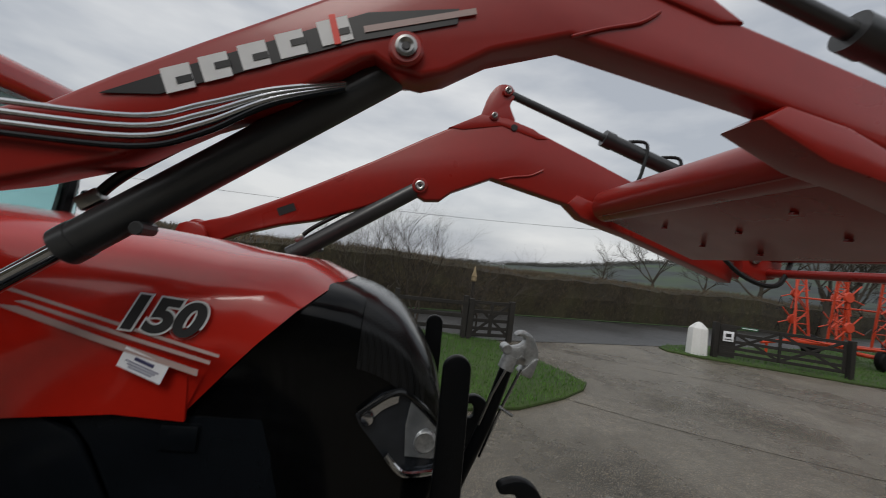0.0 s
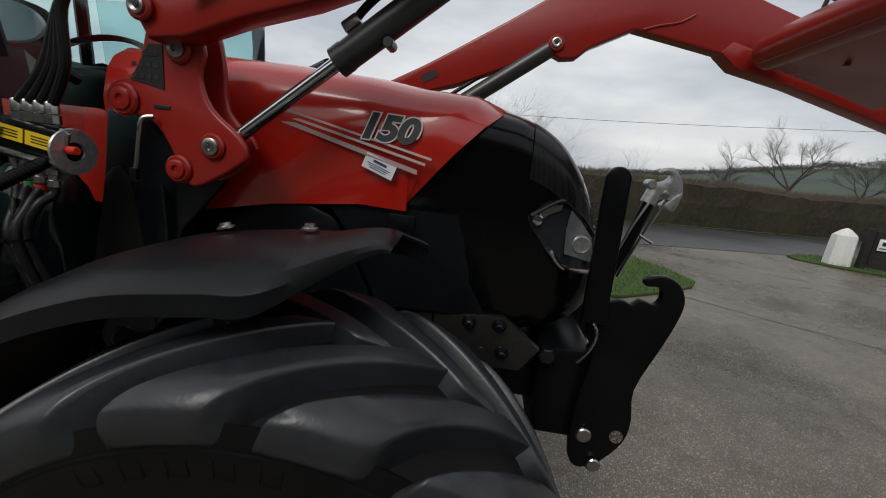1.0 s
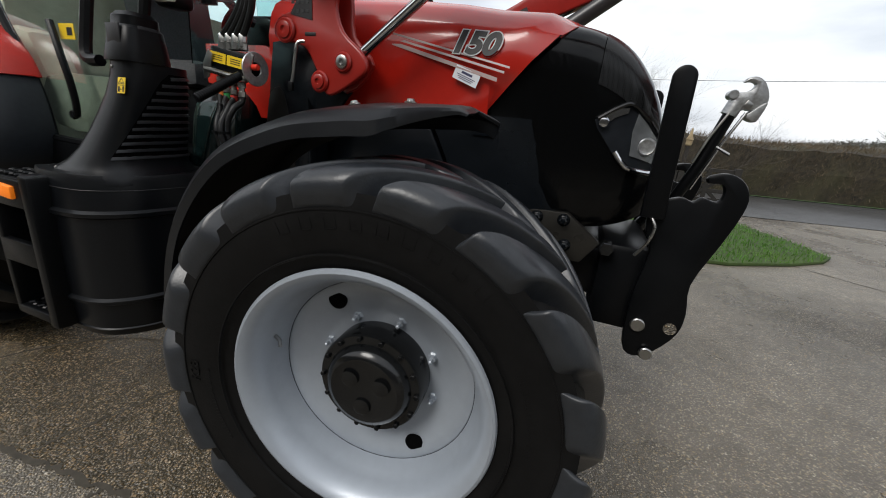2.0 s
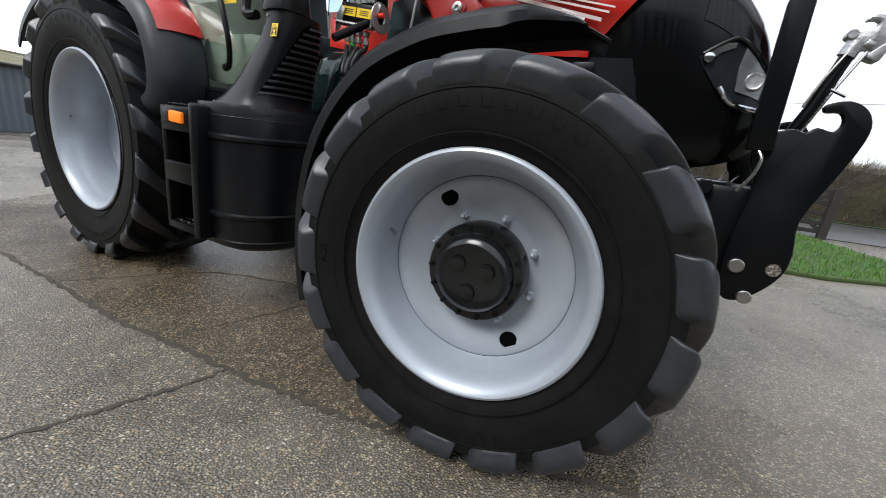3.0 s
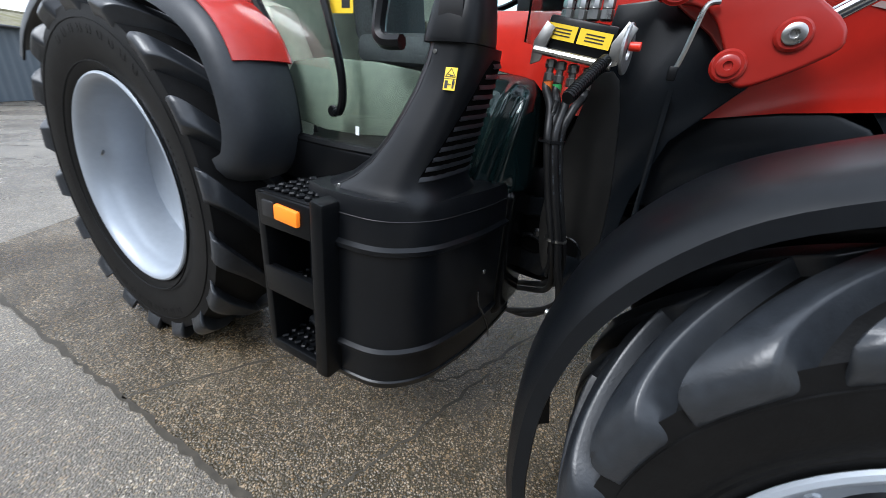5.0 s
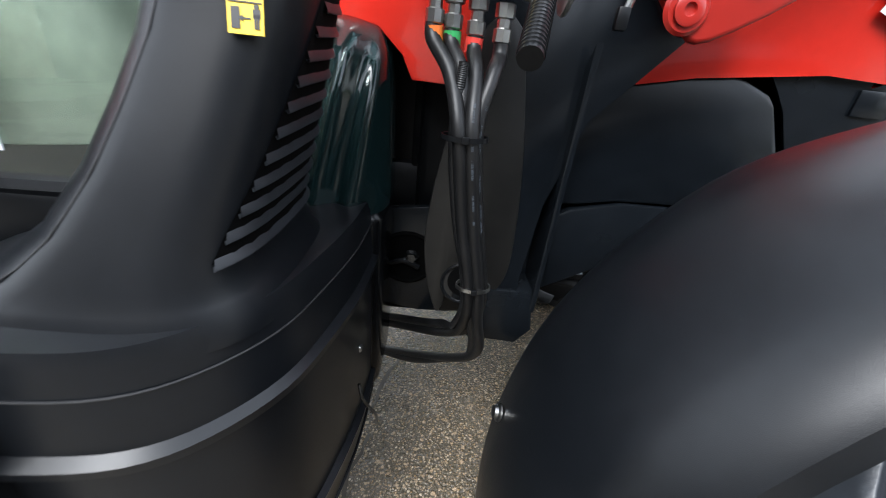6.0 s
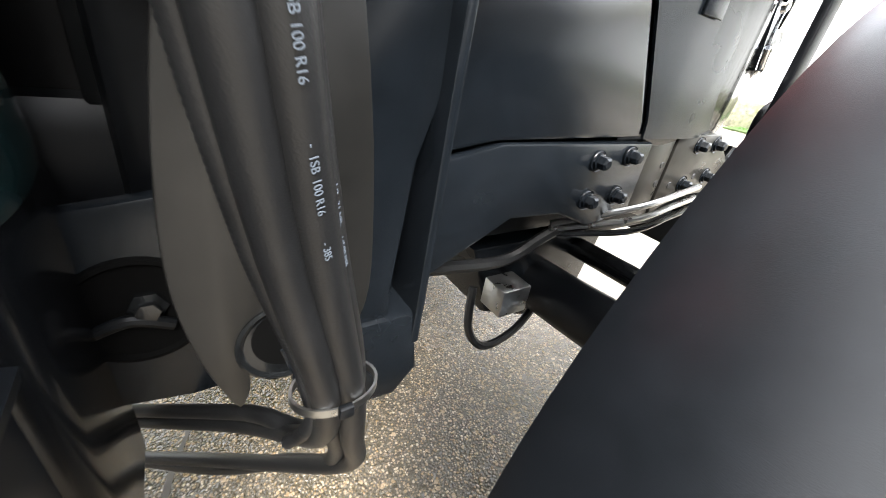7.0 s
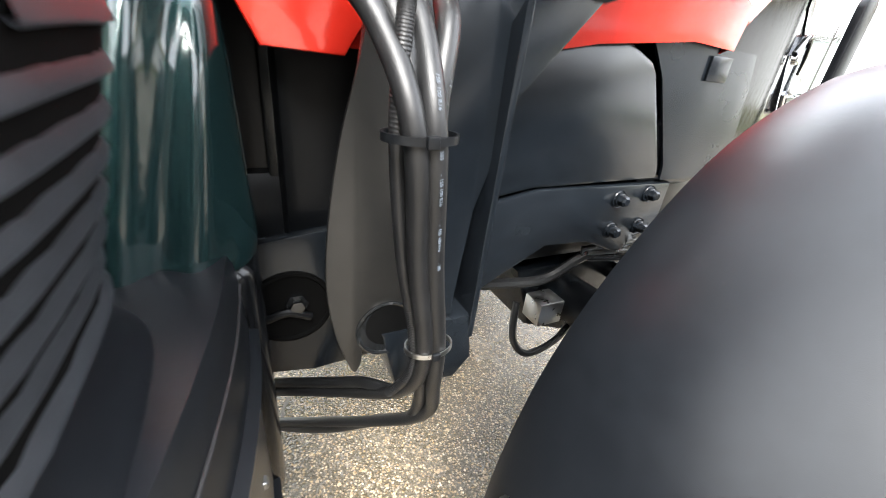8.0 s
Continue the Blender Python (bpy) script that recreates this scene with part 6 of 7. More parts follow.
for x, y in ((1.75, -0.3), (1.75, 0.3), (1.95, -0.3), (1.95, 0.3), (1.85, 0.0), (2.05, 0.1)):
    part("plate_stud", lathe([(0.012, 0), (0.012, -0.008), (0.0, -0.01)], (x, y, 2.215 - (x - 1.64) * 0.302 - 0.001), 10, axis="z"), LOADER_RED, loader)
for s in (-1, 1):
    hd = part("tool_carrier", plate([(2.38, 2.22), (2.50, 2.24), (2.60, 2.19), (2.64, 2.10), (2.60, 2.02), (2.50, 2.00), (2.40, 2.04)], min(s * 0.54, s * 0.60), max(s * 0.54, s * 0.60), 0.01), LOADER_RED, loader, "red tool carrier plate")
    part("carrier_pin", pin((2.46, 0, 2.12), 0.03, s * 0.52, s * 0.62), STEEL, hd)
    part("carrier_link", tube([(2.30, s * 0.62, 2.52), (2.46, s * 0.60, 2.38), (2.62, s * 0.57, 2.10)], 0.03, 10, smooth_line=False), LOADER_RED, hd)
    part("carrier_hose", tube([(2.10, s * 0.5, 2.22), (2.30, s * 0.45, 2.02), (2.48, s * 0.42, 1.98), (2.60, s * 0.46, 2.12)], 0.012, 8), HOSE, hd)
part("carrier_tube", tube([(2.58, -0.60, 2.14), (2.58, 0.60, 2.14)], 0.028, 16, smooth_line=False), LOADER_RED, loader)
part("carrier_tube", tube([(2.56, -0.60, 2.05), (2.56, 0.60, 2.05)], 0.022, 16, smooth_line=False), LOADER_RED, loader)
part("carrier_pipe", tube([(2.62, -0.55, 2.20), (2.62, 0.0, 2.22), (2.62, 0.55, 2.20)], 0.012, 8), CHROME, loader)
# far-side mirror arm seen above the bonnet
part("mirror_arm", tube([(-1.0, 0.68, 2.10), (-0.70, 0.45, 2.06), (-0.40, 0.1, 2.05)], 0.02, 8), BLACK, cab)


# ---- measured places of whole groups ----
def nudge(kinds, dx, dy, dz, side=0):
    """Shifts every part of the given kinds; side picks those on the near (-1) or far (1) side of the tractor."""
    for o in tractor.children + loader.children:
        if o.name.split(".")[0] not in kinds:
            continue
        mid = sum((Vector(c) for c in o.bound_box), Vector()) / 8
        if side == 0 or (o.matrix_local @ mid).y * side > 0:
            o.location = o.location + Vector((dx, dy, dz))


nudge(("hood",), 0.035, 0.0, 0.01)
nudge(("model_number", "pinstripe", "dealer_label", "air_vent"), 0.037, -0.026, 0.007)
nudge(("nose_grille", "nose_front", "mesh_insert", "headlamp"), 0.035, 0.0, 0.014)
nudge(("linkage_frame", "top_link"), 0.028, 0.0, 0.012)
nudge(("mounting_bracket",), 0.0, 0.066, -0.014, -1)
nudge(("loader_arm", "tilt_cylinder"), -0.01, 0.04, -0.03, -1)
nudge(("lift_cylinder",), -0.01, 0.06, -0.025, -1)
nudge(("loader_hose", "hose_coupling"), -0.01, 0.065, -0.012)
nudge(("loader_arm", "lift_cylinder", "tilt_cylinder", "mounting_bracket"), 0.06, 0.08, -0.025, 1)
nudge(("air_duct", "intake_pipe"), -0.03, -0.017, -0.043)
nudge(("work_lamp",), 0.015, 0.055, -0.015)
nudge(("fuel_tank", "tank_seam", "tank_strap", "tank_bolt", "tank_shoulder"), 0.03, -0.055, -0.03)
nudge(("entry_step",), 0.085, -0.06, -0.01)
nudge(("valve_block",), -0.015, 0.075, -0.012)
nudge(("chassis_rail", "frame_bolt", "bolt_washer", "plate_hole", "steel_pipe", "rail_hose", "front_support"), 0.0, 0.015, 0.06, -1)
nudge(("inspection_recess", "firewall_panel"), 0.015, -0.045, -0.014)
nudge(("exhaust_cover",), -0.015, 0.0, 0.0)
nudge(("rear_mudguard",), 0.0, 0.0, -0.08)
nudge(("cab_frame",), 0.01, -0.03, -0.09)
nudge(("mudguard",), 0.03, -0.01, 0.01)
for guard in [o for o in tractor.children if o.name.startswith("mudguard")]:
    pivot = Matrix.Translation((FW[0], math.copysign(FW[1], guard.children[0].matrix_local.translation.y), 0))
    guard.matrix_local = guard.matrix_local @ pivot @ Matrix.Rotation(radians(3), 4, "Z") @ pivot.inverted()


# ---- hedges, trees and fences beyond the yard ----
def twig(verts, faces, a, b, r0, r1, n=4):
    """One tapered twig from a to b, added to the lists."""
    d = (b - a).normalized()
    s = d.cross(Vector((0, 0, 1)) if abs(d.z) < 0.9 else Vector((1, 0, 0))).normalized()
    u = d.cross(s)
    k = len(verts)
    for p, r in ((a, r0), (b, r1)):
        for i in range(n):
            c = 2 * math.pi * i / n
            verts.append(p + r * (math.cos(c) * s + math.sin(c) * u))
    for i in range(n):
        faces.append((k + i, k + (i + 1) % n, k + n + (i + 1) % n, k + n + i))


def grow(verts, faces, r, p, d, length, radius, level, droop):
    """A branch in three bent pieces that forks into thinner ones."""
    for k in range(3):
        d2 = (d + Vector((r.uniform(-1, 1), r.uniform(-1, 1), r.uniform(-0.6, 0.9) - droop)) * 0.22).normalized()
        q = p + d2 * length / 3
        twig(verts, faces, p, q, radius * (1 - 0.2 * k), radius * (0.8 - 0.2 * k), 5 if level > 2 else 3)
        if level > 0 and (k > 0 or level < 3):
            for _ in range(2 if level > 1 else 3):
                side = Vector((r.uniform(-1, 1), r.uniform(-1, 1), r.uniform(-0.3, 0.8))).normalized()
                grow(verts, faces, r, p.lerp(q, r.uniform(0.2, 1.0)), (d2 * 0.75 + side * 0.75).normalized(), length * r.uniform(0.5, 0.75), radius * 0.5 * (1 - 0.15 * k), level - 1, droop)
        p, d = q, d2


def bare_tree(name, at, height, seed, label, category, stems=1, level=4, thick=0.03, droop=0.0, lean=0.35, group=""):
    r = random.Random(seed)
    t = thing(name, label, category, group)
    base = Vector(at)
    tv, tf, cv, cf = [], [], [], []
    for s in range(stems):
        d = Vector((r.uniform(-lean, lean), r.uniform(-lean, lean), 1)).normalized()
        p = base + Vector((r.uniform(-0.3, 0.3), r.uniform(-0.3, 0.3), -0.05)) * (stems > 1)
        top = p + d * height * 0.32
        twig(tv, tf, p, p.lerp(top, 0.5) + Vector((r.uniform(-1, 1), r.uniform(-1, 1), 0)) * height * 0.01, height * thick, height * thick * 0.8, 8)
        twig(tv, tf, p.lerp(top, 0.5), top, height * thick * 0.82, height * thick * 0.6, 8)
        for _ in range(4 if stems == 1 else 2):
            dd = (d + Vector((r.uniform(-1, 1), r.uniform(-1, 1), r.uniform(-0.1, 0.6))) * 0.85).normalized()
            grow(cv, cf, r, p.lerp(top, r.uniform(0.65, 1.0)), dd, height * r.uniform(0.38, 0.55), height * thick * 0.42, level - 1, droop)
    raw("trunk", tv, tf, BARK, t, smooth=True)
    raw("crown", cv, cf, BARK, t)
    return t


def hedge(name, a, b, depth, height, label, seed, count):
    """A clipped winter hedge: a ragged heart painted dark as inner shade, and a coat of bare twigs."""
    r = random.Random(seed)
    t = thing(name, label, "hedge")
    a, b = Vector((*a, 0)), Vector((*b, 0))
    d = (b - a).normalized()
    n = Vector((-d.y, d.x, 0))
    L = (b - a).length
    rows = []
    steps = int(L / 0.5)
    for i in range(steps + 1):
        p = a + d * (L * i / steps)
        h = height * (0.93 + 0.07 * math.sin(i * 0.21 + seed) * math.sin(i * 0.083)) + r.uniform(-0.05, 0.05)
        rows.append([p + n * (o + r.uniform(-0.06, 0.06)) + Vector((0, 0, z)) for o, z in ((0.12, 0), (0.06, h * 0.5), (0.16, h * 0.9), (depth * 0.5, h), (depth - 0.1, h * 0.9), (depth, 0))])
    part("heart", sheet(rows), HEDGE_HEART, t, smooth=0)
    verts, faces = [], []
    for _ in range(count):
        p = a + d * r.uniform(0, L)
        i = (p - a).length / L * steps
        h = height * (0.93 + 0.07 * math.sin(i * 0.21 + seed) * math.sin(i * 0.083))
        if r.random() < 0.68:
            q = p + n * r.uniform(-0.05, 0.2) + Vector((0, 0, r.uniform(0.02, 1.0) ** 0.8 * h))
            out = Vector((r.uniform(-0.8, 0.8), r.uniform(-0.8, 0.8), r.uniform(0.1, 1.2))) - n * 0.5
        else:
            q = p + n * r.uniform(0, depth) + Vector((0, 0, h * r.uniform(0.9, 1.0)))
            out = Vector((r.uniform(-0.6, 0.6), r.uniform(-0.6, 0.6), 1.0))
        e = q + out.normalized() * r.uniform(0.08, 0.34)
        w = d * r.uniform(0.004, 0.010)
        k = len(verts)
        verts += [q - w, q + w, e]
        faces.append((k, k + 1, k + 2))
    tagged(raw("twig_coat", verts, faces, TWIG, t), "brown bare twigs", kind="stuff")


def lane(s, o):
    p = ROAD_A + ROAD_D * s + ROAD_N * o
    return (p.x, p.y)


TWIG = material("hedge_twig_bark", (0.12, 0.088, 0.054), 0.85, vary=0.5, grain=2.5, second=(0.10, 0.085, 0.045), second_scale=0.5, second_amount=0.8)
hedge("roadside_hedge", lane(-12, 2.75), lane(60, 2.75), 1.7, 2.1, "tall clipped brown winter hedge along the lane", 5, 60000)
hedge("field_hedge", (6, 40), (110, 52), 2.0, 2.2, "brown hedge between the fields", 9, 12000)
r_ = random.Random(31)
bare_tree("shrub", (1.15, 10.3, 0), 3.6, 41, "bare branching shrub by the fence", "shrub", 5, 4, 0.010, 0.0, 0.75)
bare_tree("shrub", (2.9, 10.6, 0), 2.8, 42, "low bare shrub in front of the hedge", "shrub", 4, 4, 0.010, 0.0, 0.8)
bare_tree("shrub", (-0.3, 11.0, 0), 3.5, 43, "bare branching shrub by the fence", "shrub", 5, 4, 0.010, 0.0, 0.7)
bare_tree("fruit_tree", (2.75, 8.9, 0.04), 1.75, 44, "small pruned fruit tree with drooping bare twigs", "tree", 1, 4, 0.018, 0.45, 0.1)
for x, y, h, sd in ((37, 51, 8.6, 1), (52, 60, 8.0, 2), (27, 47, 6.0, 3), (31, 29, 8.2, 4), (36, 25, 9.0, 5), (42, 30, 9.0, 6), (28, 21, 8.0, 8), (34, 19, 8.5, 9)):
    bare_tree("bare_tree", (x, y, 0), h, sd + 50, "bare winter tree in the fields beyond the lane", "tree", 1, 5 if h > 7 else 4, 0.034, 0.05, 0.15, "bare trees beyond the lane")

# kerb stone, gates and fences
stone = thing("marker_stone", "white painted stone marker with a peaked top", "marker stone")
bm = bmesh.new()
rings = []
for z, rad in ((0.04, 0.30), (0.10, 0.295), (0.78, 0.275), (0.84, 0.262), (0.99, 0.10), (1.03, 0.02)):
    rings.append([bm.verts.new((9.80 + rad * math.cos(math.pi / 4 * k + 0.39), 9.6 + rad * math.sin(math.pi / 4 * k + 0.39), z)) for k in range(8)])
for p, q in zip(rings, rings[1:]):
    for k in range(8):
        bm.faces.new((p[k], p[(k + 1) % 8], q[(k + 1) % 8], q[k]))
bm.faces.new(rings[0]), bm.faces.new(rings[-1])
part("stone_body", bm, WHITE_PAINT, stone, smooth=25)


def bar_between(a, b, w, h, bevel=0.006):
    """A sawn timber bar from a to b."""
    a, b = Vector(a), Vector(b)
    d = b - a
    bm = cube((d.length, w, h), (0, 0, 0), bevel, seg=1)
    m = Matrix.Translation((a + b) / 2) @ d.to_track_quat("X", "Z").to_matrix().to_4x4()
    bmesh.ops.transform(bm, matrix=m, verts=bm.verts)
    return bm


def field_gate(a, b, base, top, label, braces):
    t = thing("field_gate", label, "gate")
    a, b = Vector((*a, 0)), Vector((*b, 0))
    at = lambda u, z: a.lerp(b, u) + Vector((0, 0, z))
    for u in (0.0, 1.0):
        part("gate_post", bar_between(at(u, 0), at(u, top + 0.08), 0.14, 0.14), WOOD, t)
    for k in range(5):
        z = base + (top - base) * (k / 4) ** 1.15
        part("rail", bar_between(at(0.03, z), at(0.97, z), 0.03, 0.085), WOOD, t)
    for u in (0.045, 0.5, 0.955):
        part("stile", bar_between(at(u, base - 0.03), at(u, top + 0.03), 0.04, 0.09), WOOD, t)
    for u0, u1 in braces:
        part("brace", bar_between(at(u0, base), at(u1, top), 0.024, 0.075), WOOD, t)
    return t, at


gate, at_ = field_gate((10.22, 9.42), (13.1, 8.05), 0.22, 1.02, "dark stained five-bar field gate with diagonal braces", ((0.05, 0.5), (0.5, 0.05), (0.95, 0.5), (0.5, 0.95)))
gm = Matrix.Translation(at_(0.10, 0.72)) @ Matrix.Rotation(math.atan2(8.05 - 9.42, 13.1 - 10.22), 4, "Z") @ Matrix.Translation((0, -0.05, 0))
part("notice", cube((0.27, 0.012, 0.30), (0, 0, 0), 0.004), WHITE, gate, "small white notice with a dark sign").matrix_local = gm
part("notice_mark", cube((0.14, 0.004, 0.10), (0, -0.008, 0.03)), INK, gate).matrix_local = gm
part("notice_line", cube((0.2, 0.004, 0.025), (0, -0.008, -0.09)), INK, gate).matrix_local = gm
part("plate", cube((0.42, 0.012, 0.07), (0.5, -0.01, 0.30), 0.003), material("green_plate", (0.03, 0.12, 0.06), 0.5), gate, "green name plate with a pale edge").matrix_local = gm
part("plate_line", cube((0.36, 0.004, 0.02), (0.5, -0.018, 0.30)), WHITE, gate).matrix_local = gm
part("solid_panel", bar_between(at_(0.02, 0.55), at_(0.165, 0.55), 0.02, 0.9), WOOD, gate)
field_gate((2.45, 8.32), (3.6, 8.62), 0.15, 0.98, "low dark wooden gate with crossed braces", ((0.05, 0.95), (0.95, 0.05)))
fence = thing("rail_fence", "dark wooden post and rail fence beside the lawn", "fence")
for k in range(6):
    x = 2.30 - 1.75 * k
    part("post", bar_between((x, 8.30 - 0.12 * k, 0), (x, 8.30 - 0.12 * k, 1.12), 0.12, 0.12), WOOD, fence)
    if k:
        for z in (0.30, 0.60, 0.92):
            part("rail", bar_between((x, 8.26 - 0.12 * k, z), (x + 1.75, 8.26 - 0.12 * (k - 1), z + 0.01), 0.035, 0.095), WOOD, fence)
lantern = thing("lantern_post", "slim post with a pale pointed lantern top", "lantern")
part("post", bar_between((2.62, 9.3, 0), (2.62, 9.3, 1.45), 0.08, 0.08), WOOD, lantern)
part("lantern", lathe([(0.05, 1.45), (0.075, 1.48), (0.07, 1.58), (0.085, 1.60), (0.045, 1.70), (0.015, 1.86), (0.0, 1.88)], (2.62, 9.3, 0), 12, axis="z"), STONE, lantern)

# folded hay machine behind the gate
ted = thing("hay_tedder", "folded red hay tedder parked behind the gate", "farm machine")
TC = Vector((16.6, 11.0, 0))


def tb(name, pts, r, mat=TEDDER_RED, parent=ted, n=8):
    return part(name, tube([TC + Vector(p) for p in pts], r, n, smooth_line=False), mat, parent)


tb("main_beam", [(-2.2, 0, 0.62), (2.0, 0, 0.62)], 0.09)
tb("axle", [(0.2, -1.2, 0.45), (0.2, 1.2, 0.45)], 0.07)
tb("drawbar", [(-2.2, 0, 0.62), (-3.1, 0.1, 0.45)], 0.06)
tb("stand", [(-2.9, 0.08, 0.5), (-2.9, 0.08, 0.0)], 0.04)
for y in (-1.2, 1.2):
    part("wheel", lathe([(0.14, -0.13), (0.36, -0.13), (0.41, -0.08), (0.41, 0.08), (0.36, 0.13), (0.14, 0.13)], TC + Vector((0.2, y, 0.41)), 24), RUBBER, ted, "black rubber wheel")
for s, lean in ((-1, 0.25), (1, 0.1)):
    for x0 in (-1.0, 0.75):
        foot = Vector((x0, s * 0.55, 0.75))
        top = Vector((x0 + lean * s, s * 0.85, 3.15))
        w = Vector((0.30, 0, 0))
        tb("frame_tube", [foot - w, top - w * 0.6], 0.04)
        tb("frame_tube", [foot + w, top + w * 0.6], 0.04)
        for k in range(5):
            u, v = k / 5, (k + 1) / 5
            p, q = foot.lerp(top, u), foot.lerp(top, v)
            tb("lattice", [p - w * (1 - 0.4 * u), q + w * (1 - 0.4 * v)] if k % 2 else [p + w * (1 - 0.4 * u), q - w * (1 - 0.4 * v)], 0.022, n=6)
            tb("lattice", [q - w * (1 - 0.4 * v), q + w * (1 - 0.4 * v)], 0.022, n=6)
        for zc in (1.35, 2.35):
            c = Vector((x0 + lean * s * (zc - 0.75) / 2.4, s * 0.98, zc))
            hub = part("rotor", lathe([(0.0, -0.05), (0.16, -0.05), (0.19, 0.0), (0.16, 0.05), (0.0, 0.05)], TC + c, 16), TEDDER_RED, ted)
            for i in range(6):
                a = math.pi / 3 * i + 0.3 * s
                e = c + Vector((math.cos(a) * 0.62, 0, math.sin(a) * 0.62))
                tb("tine_arm", [c, e], 0.022, parent=hub, n=6)
                tb("tine", [e, e + Vector((math.cos(a + 1.2) * 0.30, s * 0.06, math.sin(a + 1.2) * 0.30))], 0.010, DARK_STEEL, hub, 5)
                tb("tine", [e, e + Vector((math.cos(a + 1.35) * 0.28, -s * 0.06, math.sin(a + 1.35) * 0.28))], 0.010, DARK_STEEL, hub, 5)
tb("cross_tube", [(-1.0, -0.85, 2.2), (-1.0, 0.85, 2.2)], 0.035)
tb("cross_tube", [(0.75, -0.85, 2.0), (0.75, 0.85, 2.0)], 0.035)
tb("guard_rail", [(-1.9, -1.3, 0.75), (-1.9, 1.3, 0.75)], 0.03)
tb("guard_rail", [(-1.9, -1.3, 0.75), (1.6, -1.35, 0.75)], 0.03)

# far country
def far_height(az):
    return float(np.interp(az, [-180, -120, -90, -45, 0, 10.8, 22, 31, 39, 55, 75, 90, 130, 180], [10, 8, 6, 3, 2.5, 4, 9, 17, 25, 34, 36, 34, 22, 10]))


rows = []
for k in range(181):
    az = -180 + 2 * k
    h = far_height(az) * (1 + 0.04 * math.sin(k * 0.9) + 0.03 * math.sin(k * 2.3))
    rows.append([(math.sin(radians(az)) * rad, math.cos(radians(az)) * rad, h * f - 0.05) for rad, f in ((130, -0.4), (190, 0.13), (250, 0.42), (310, 0.80), (350, 1.0), (390, 1.02), (430, 0.9))])
tagged(part("backdrop_hills", sheet(rows), HILL), "wooded hills and green fields in the distance", "hills", kind="structure")
r_ = random.Random(77)
verts, faces = [], []
for _ in range(900):
    az = r_.uniform(-35, 85)
    kind = r_.random()
    rad = r_.uniform(330, 372) if kind < 0.6 else r_.uniform(60, 120)
    size = r_.uniform(3, 6) if kind < 0.6 else r_.uniform(1.6, 3.2)
    gz = far_height(az) * 0.98 if kind < 0.6 else 0.0
    c = Vector((math.sin(radians(az)) * rad, math.cos(radians(az)) * rad, gz))
    for _ in range(150):
        p = c + Vector((r_.gauss(0, 0.7), r_.gauss(0, 0.7), abs(r_.gauss(0.2, 0.22)))) * size
        k = len(verts)
        verts += [p + Vector((r_.uniform(-1, 1), r_.uniform(-1, 1), r_.uniform(-1, 1))) * size * 0.13 for _ in range(3)]
        faces.append((k, k + 1, k + 2))
tagged(raw("far_woods", verts, faces, FAR_WOOD), "far bare woods along the ridge and the field edges", "woods", kind="stuff")
wire = thing("overhead_wire", "thin overhead wire on wooden poles beyond the hedge", "wire")
part("cable", tube([(-62, 30, 6.6), (-40, 30, 5.7), (-17, 30, 5.3), (2, 30, 5.6), (20, 30, 6.4), (45, 30, 8.1), (72, 30, 10.4)], 0.014, 5), INK, wire)
for x, z in ((-62, 6.8), (72, 10.6)):
    part("pole", tube([(x, 30, 0), (x, 30, z)], 0.12, 8, smooth_line=False), WOOD, wire)

# ---- shed at the rear ----
SA, SD = Vector((-17.45, -5.60, 0)), Vector((-0.50, 0.866, 0)).normalized()
SHED_Z = -0.70
SN = Vector((-SD.y, SD.x, 0))
shed = thing("farm_shed", "long low shed with dark cladding, stone end and mossy roof", "shed")


def sp(s, o, z):
    return SA + SD * s + SN * o + Vector((0, 0, z + SHED_Z))


def corrugated(s0, s1, z0, z1, o=0.0, wave=0.25, deep=0.03):
    pts = []
    k = 0
    n = int((s1 - s0) / wave) * 4
    low, high = [], []
    for i in range(n + 1):
        s = s0 + (s1 - s0) * i / n
        d = -deep if i % 4 in (1, 2) else 0.0
        low.append(sp(s, o + d, z0)), high.append(sp(s, o + d, z1))
    return sheet([low, high], 0.006)


def box_at(s0, s1, o0, o1, z0, z1):
    bm = bmesh.new()
    vs = [bm.verts.new(sp(s, o, z)) for s in (s0, s1) for o in (o0, o1) for z in (z0, z1)]
    for f in ((0, 1, 3, 2), (4, 6, 7, 5), (0, 4, 5, 1), (2, 3, 7, 6), (0, 2, 6, 4), (1, 5, 7, 3)):
        bm.faces.new([vs[i] for i in f])
    return bm


for k in range(18):
    s0 = 6.0 + 1.0 * k
    part("cladding_panel", corrugated(s0, s0 + 0.995, 0.02, 2.6), SHED_SHEET, shed, "dark blue-grey ribbed cladding" if k == 0 else "", smooth=20)
part("stone_wall", box_at(-9, 4.45, 0.0, 0.3, 0.0, 2.6), STONE, shed, "beige rendered stone wall")
part("inner_wall", box_at(5.9, 24, 0.05, 0.2, 0.0, 2.58), WOOD, shed)
door = part("door", box_at(4.5, 5.9, 0.02, 0.08, 0.0, 1.8), WHITE_PAINT, shed, "white painted door with a window")
part("pane", box_at(4.8, 5.6, 0.0, 0.018, 0.95, 1.65), LAMP_DARK, door, "dark door pane")
part("door_handle", box_at(4.62, 4.68, -0.03, 0.02, 1.0, 1.12), STEEL, door)
part("door_head", box_at(4.45, 5.95, 0.0, 0.3, 1.8, 2.6), SHED_SHEET, shed)
win = part("window", box_at(2.0, 3.1, -0.02, 0.0, 1.0, 1.8), WHITE_PAINT, shed, "small white window")
part("pane", box_at(2.1, 2.52, -0.03, -0.022, 1.08, 1.72), LAMP_DARK, win)
part("pane", box_at(2.58, 3.0, -0.03, -0.022, 1.08, 1.72), LAMP_DARK, win)
n = 300
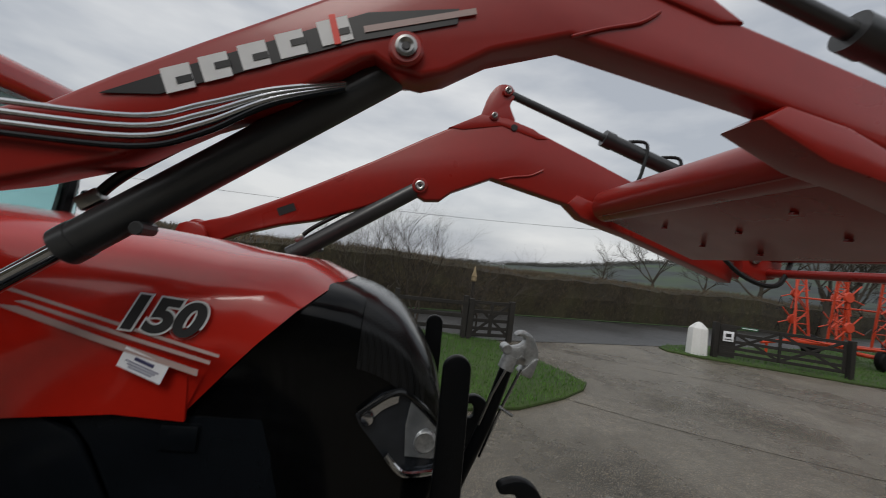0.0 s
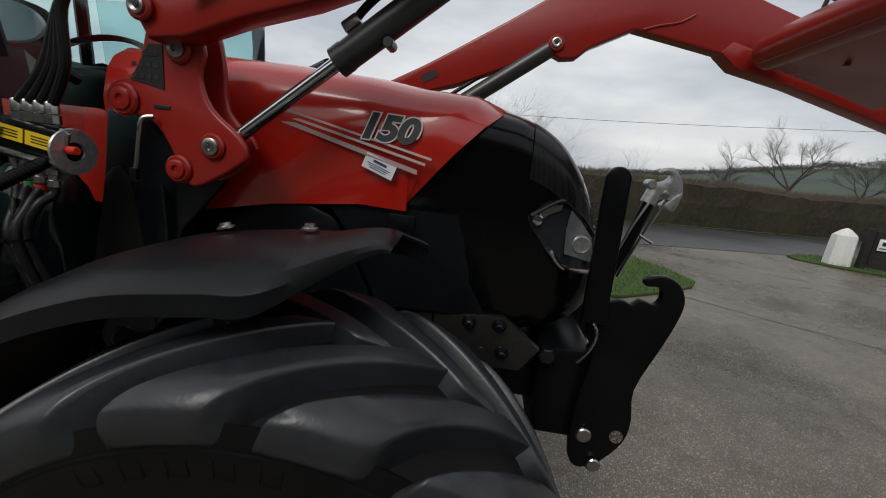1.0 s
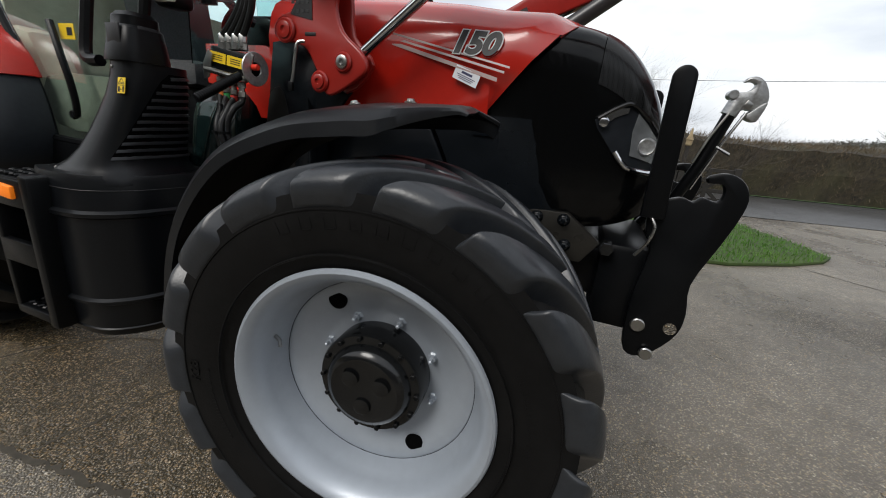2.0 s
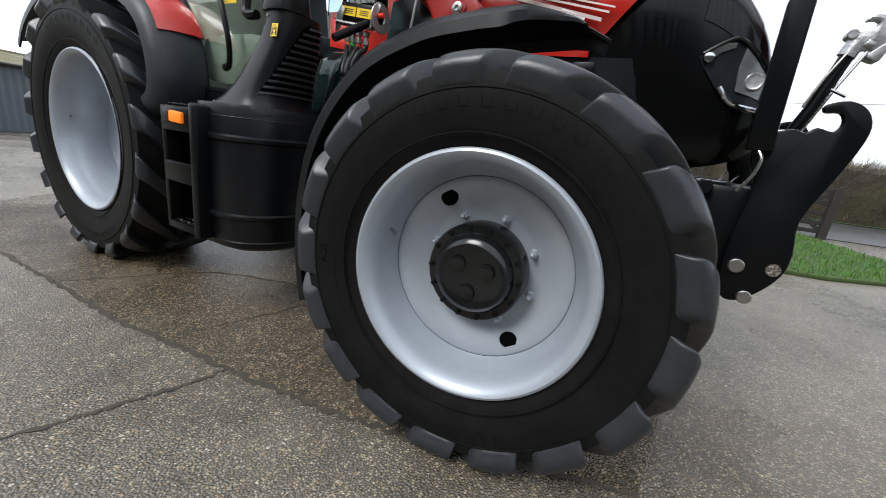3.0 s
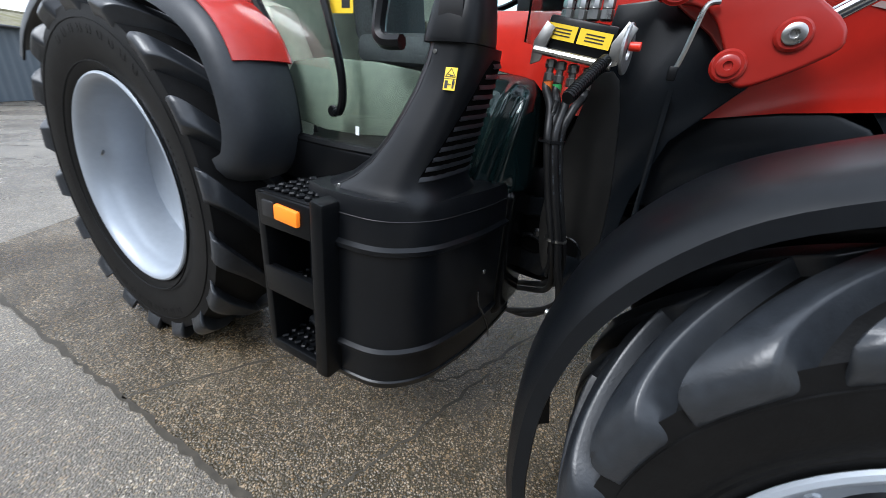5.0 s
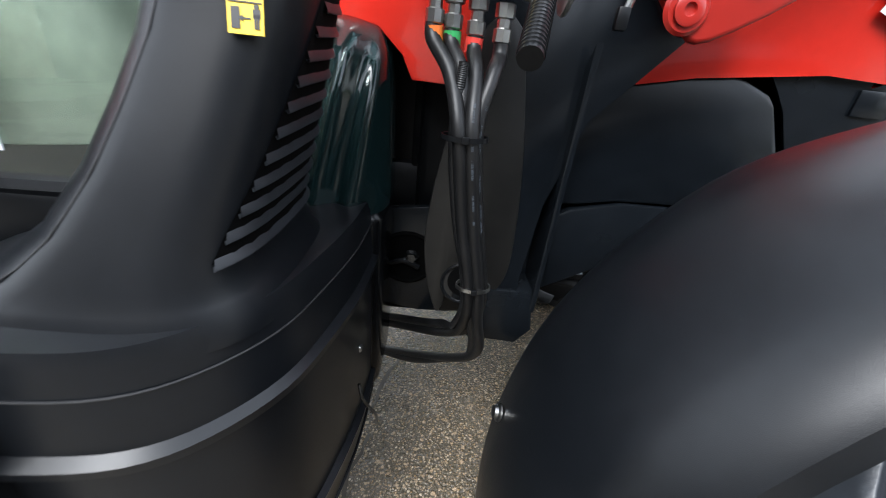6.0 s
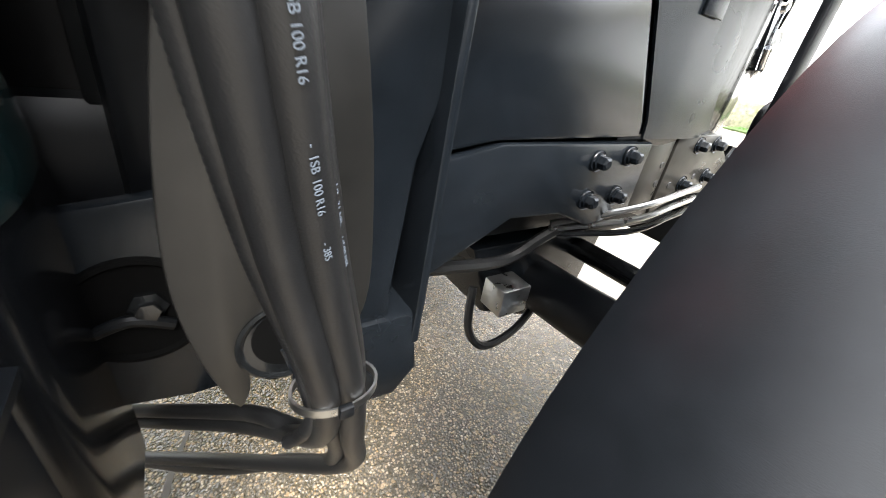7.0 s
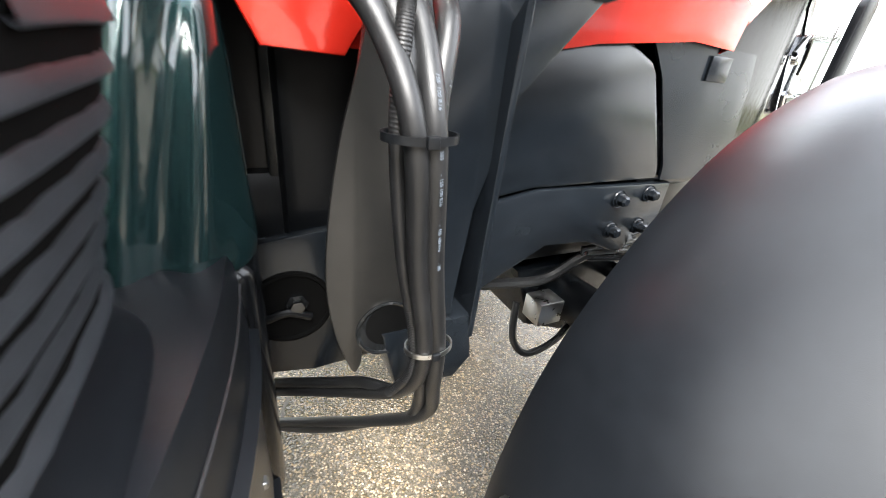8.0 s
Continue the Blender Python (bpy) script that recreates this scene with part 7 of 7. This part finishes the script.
rows = [[sp(-9.3 + 33.6 * i / n, o, z + (0.03 if i % 2 else 0.0)) for i in range(n + 1)] for o, z in ((-0.28, 2.58), (2.0, 2.95), (4.2, 3.3))]
part("roof", sheet(rows, 0.008), ROOF_MOSS, shed, "corrugated roof thick with brown moss", smooth=60)
rows = [[sp(-9.3 + 33.6 * i / 60, o, z) for i in range(61)] for o, z in ((4.2, 3.3), (8.6, 2.58))]
part("roof_back", sheet(rows, 0.02), ROOF_MOSS, shed, smooth=0)
part("ridge", tube([sp(-9.3, 4.2, 3.32), sp(24.3, 4.2, 3.32)], 0.09, 8, smooth_line=False), ROOF_MOSS, shed)
part("gutter", tube([sp(-9.3, -0.30, 2.56), sp(24.3, -0.30, 2.56)], 0.055, 8, smooth_line=False), INK, shed, "dark gutter")
part("back_wall", box_at(-9, 24, 8.2, 8.4, 0.0, 2.6), STONE, shed)
part("end_wall", box_at(-9, -8.8, 0.3, 8.2, 0.0, 2.6), STONE, shed)
part("end_wall", box_at(23.8, 24, 0.2, 8.2, 0.0, 2.6), SHED_SHEET, shed)
drum = thing("plastic_drum", "blue plastic drum beside the shed door", "barrel")
part("drum_body", lathe([(0.27, 0.0), (0.29, 0.03), (0.295, 0.30), (0.305, 0.32), (0.295, 0.34), (0.295, 0.62), (0.305, 0.64), (0.295, 0.66), (0.285, 0.90), (0.24, 0.93), (0.0, 0.93)], sp(6.6, -0.5, 0), 28, axis="z"), BLUE, drum)
bx = thing("storage_box", "small white box against the shed wall", "box")
part("box_body", box_at(3.4, 3.9, -0.5, -0.1, 0.0, 0.45), WHITE_PAINT, bx)
part("lid", box_at(3.38, 3.92, -0.52, -0.08, 0.45, 0.49), WHITE_PAINT, bx)

# ---- white house ahead of the tractor, and an added unseen wall ----
house = thing("white_building", "long white boarded building on a mossy stone plinth", "building")
for k in range(24):
    z = 0.9 + 0.15 * k
    bm = bmesh.new()
    vs = [bm.verts.new(p) for p in ((16.5, -16, z), (16.5, 6.2, z), (16.52, 6.2, z + 0.148), (16.52, -16, z + 0.148), (16.56, -16, z), (16.56, 6.2, z), (16.56, 6.2, z + 0.148), (16.56, -16, z + 0.148))]
    for f in ((0, 1, 2, 3), (4, 7, 6, 5), (0, 4, 5, 1), (3, 2, 6, 7), (0, 3, 7, 4), (1, 5, 6, 2)):
        bm.faces.new([vs[i] for i in f])
    part("weatherboard", bm, WHITE_PAINT, house, smooth=0)
part("wall", cube((0.4, 22.2, 4.5), (16.78, -4.9, 2.25)), WHITE_PAINT, house, smooth=0)
part("plinth", cube((0.3, 22.2, 0.92), (16.55, -4.9, 0.45), 0.02), material("mossy_stone", (0.20, 0.19, 0.13), 0.9, vary=0.4, grain=7, bump=0.5, bump_scale=14, second=(0.10, 0.13, 0.03), second_scale=1.5), house, "mossy stone plinth")
part("end_wall", cube((6.0, 0.3, 4.5), (19.9, 6.05, 2.25)), WHITE_PAINT, house, smooth=0)
part("roof", plate([(16.1, 4.45), (20.0, 6.4), (24.0, 4.45), (24.0, 4.55), (20.0, 6.52), (16.1, 4.57)], -16.2, 6.4, 0.0), ROOF_MOSS, house, "dull mossy roof", smooth=0)
lawn("lawn_by_house", [(14.6, -16), (16.4, -16), (16.4, 5.4), (14.8, 5.4)], "narrow strip of grass along the white building", 6000, 12)
# Unseen wall, added to block low sky and darken reflections on the near side.
UNSEEN_WALL = material("reflection_dark", (0.05, 0.045, 0.038), 0.8, vary=0.3, grain=3, second=(0.07, 0.066, 0.05), second_scale=0.6)
tagged(part("wall_south", cube((60, 0.3, 7.4), (-1, -13.5, 3.0)), UNSEEN_WALL, smooth=0), "unseen dark wall added to darken reflections in the black panels", "wall", kind="structure")
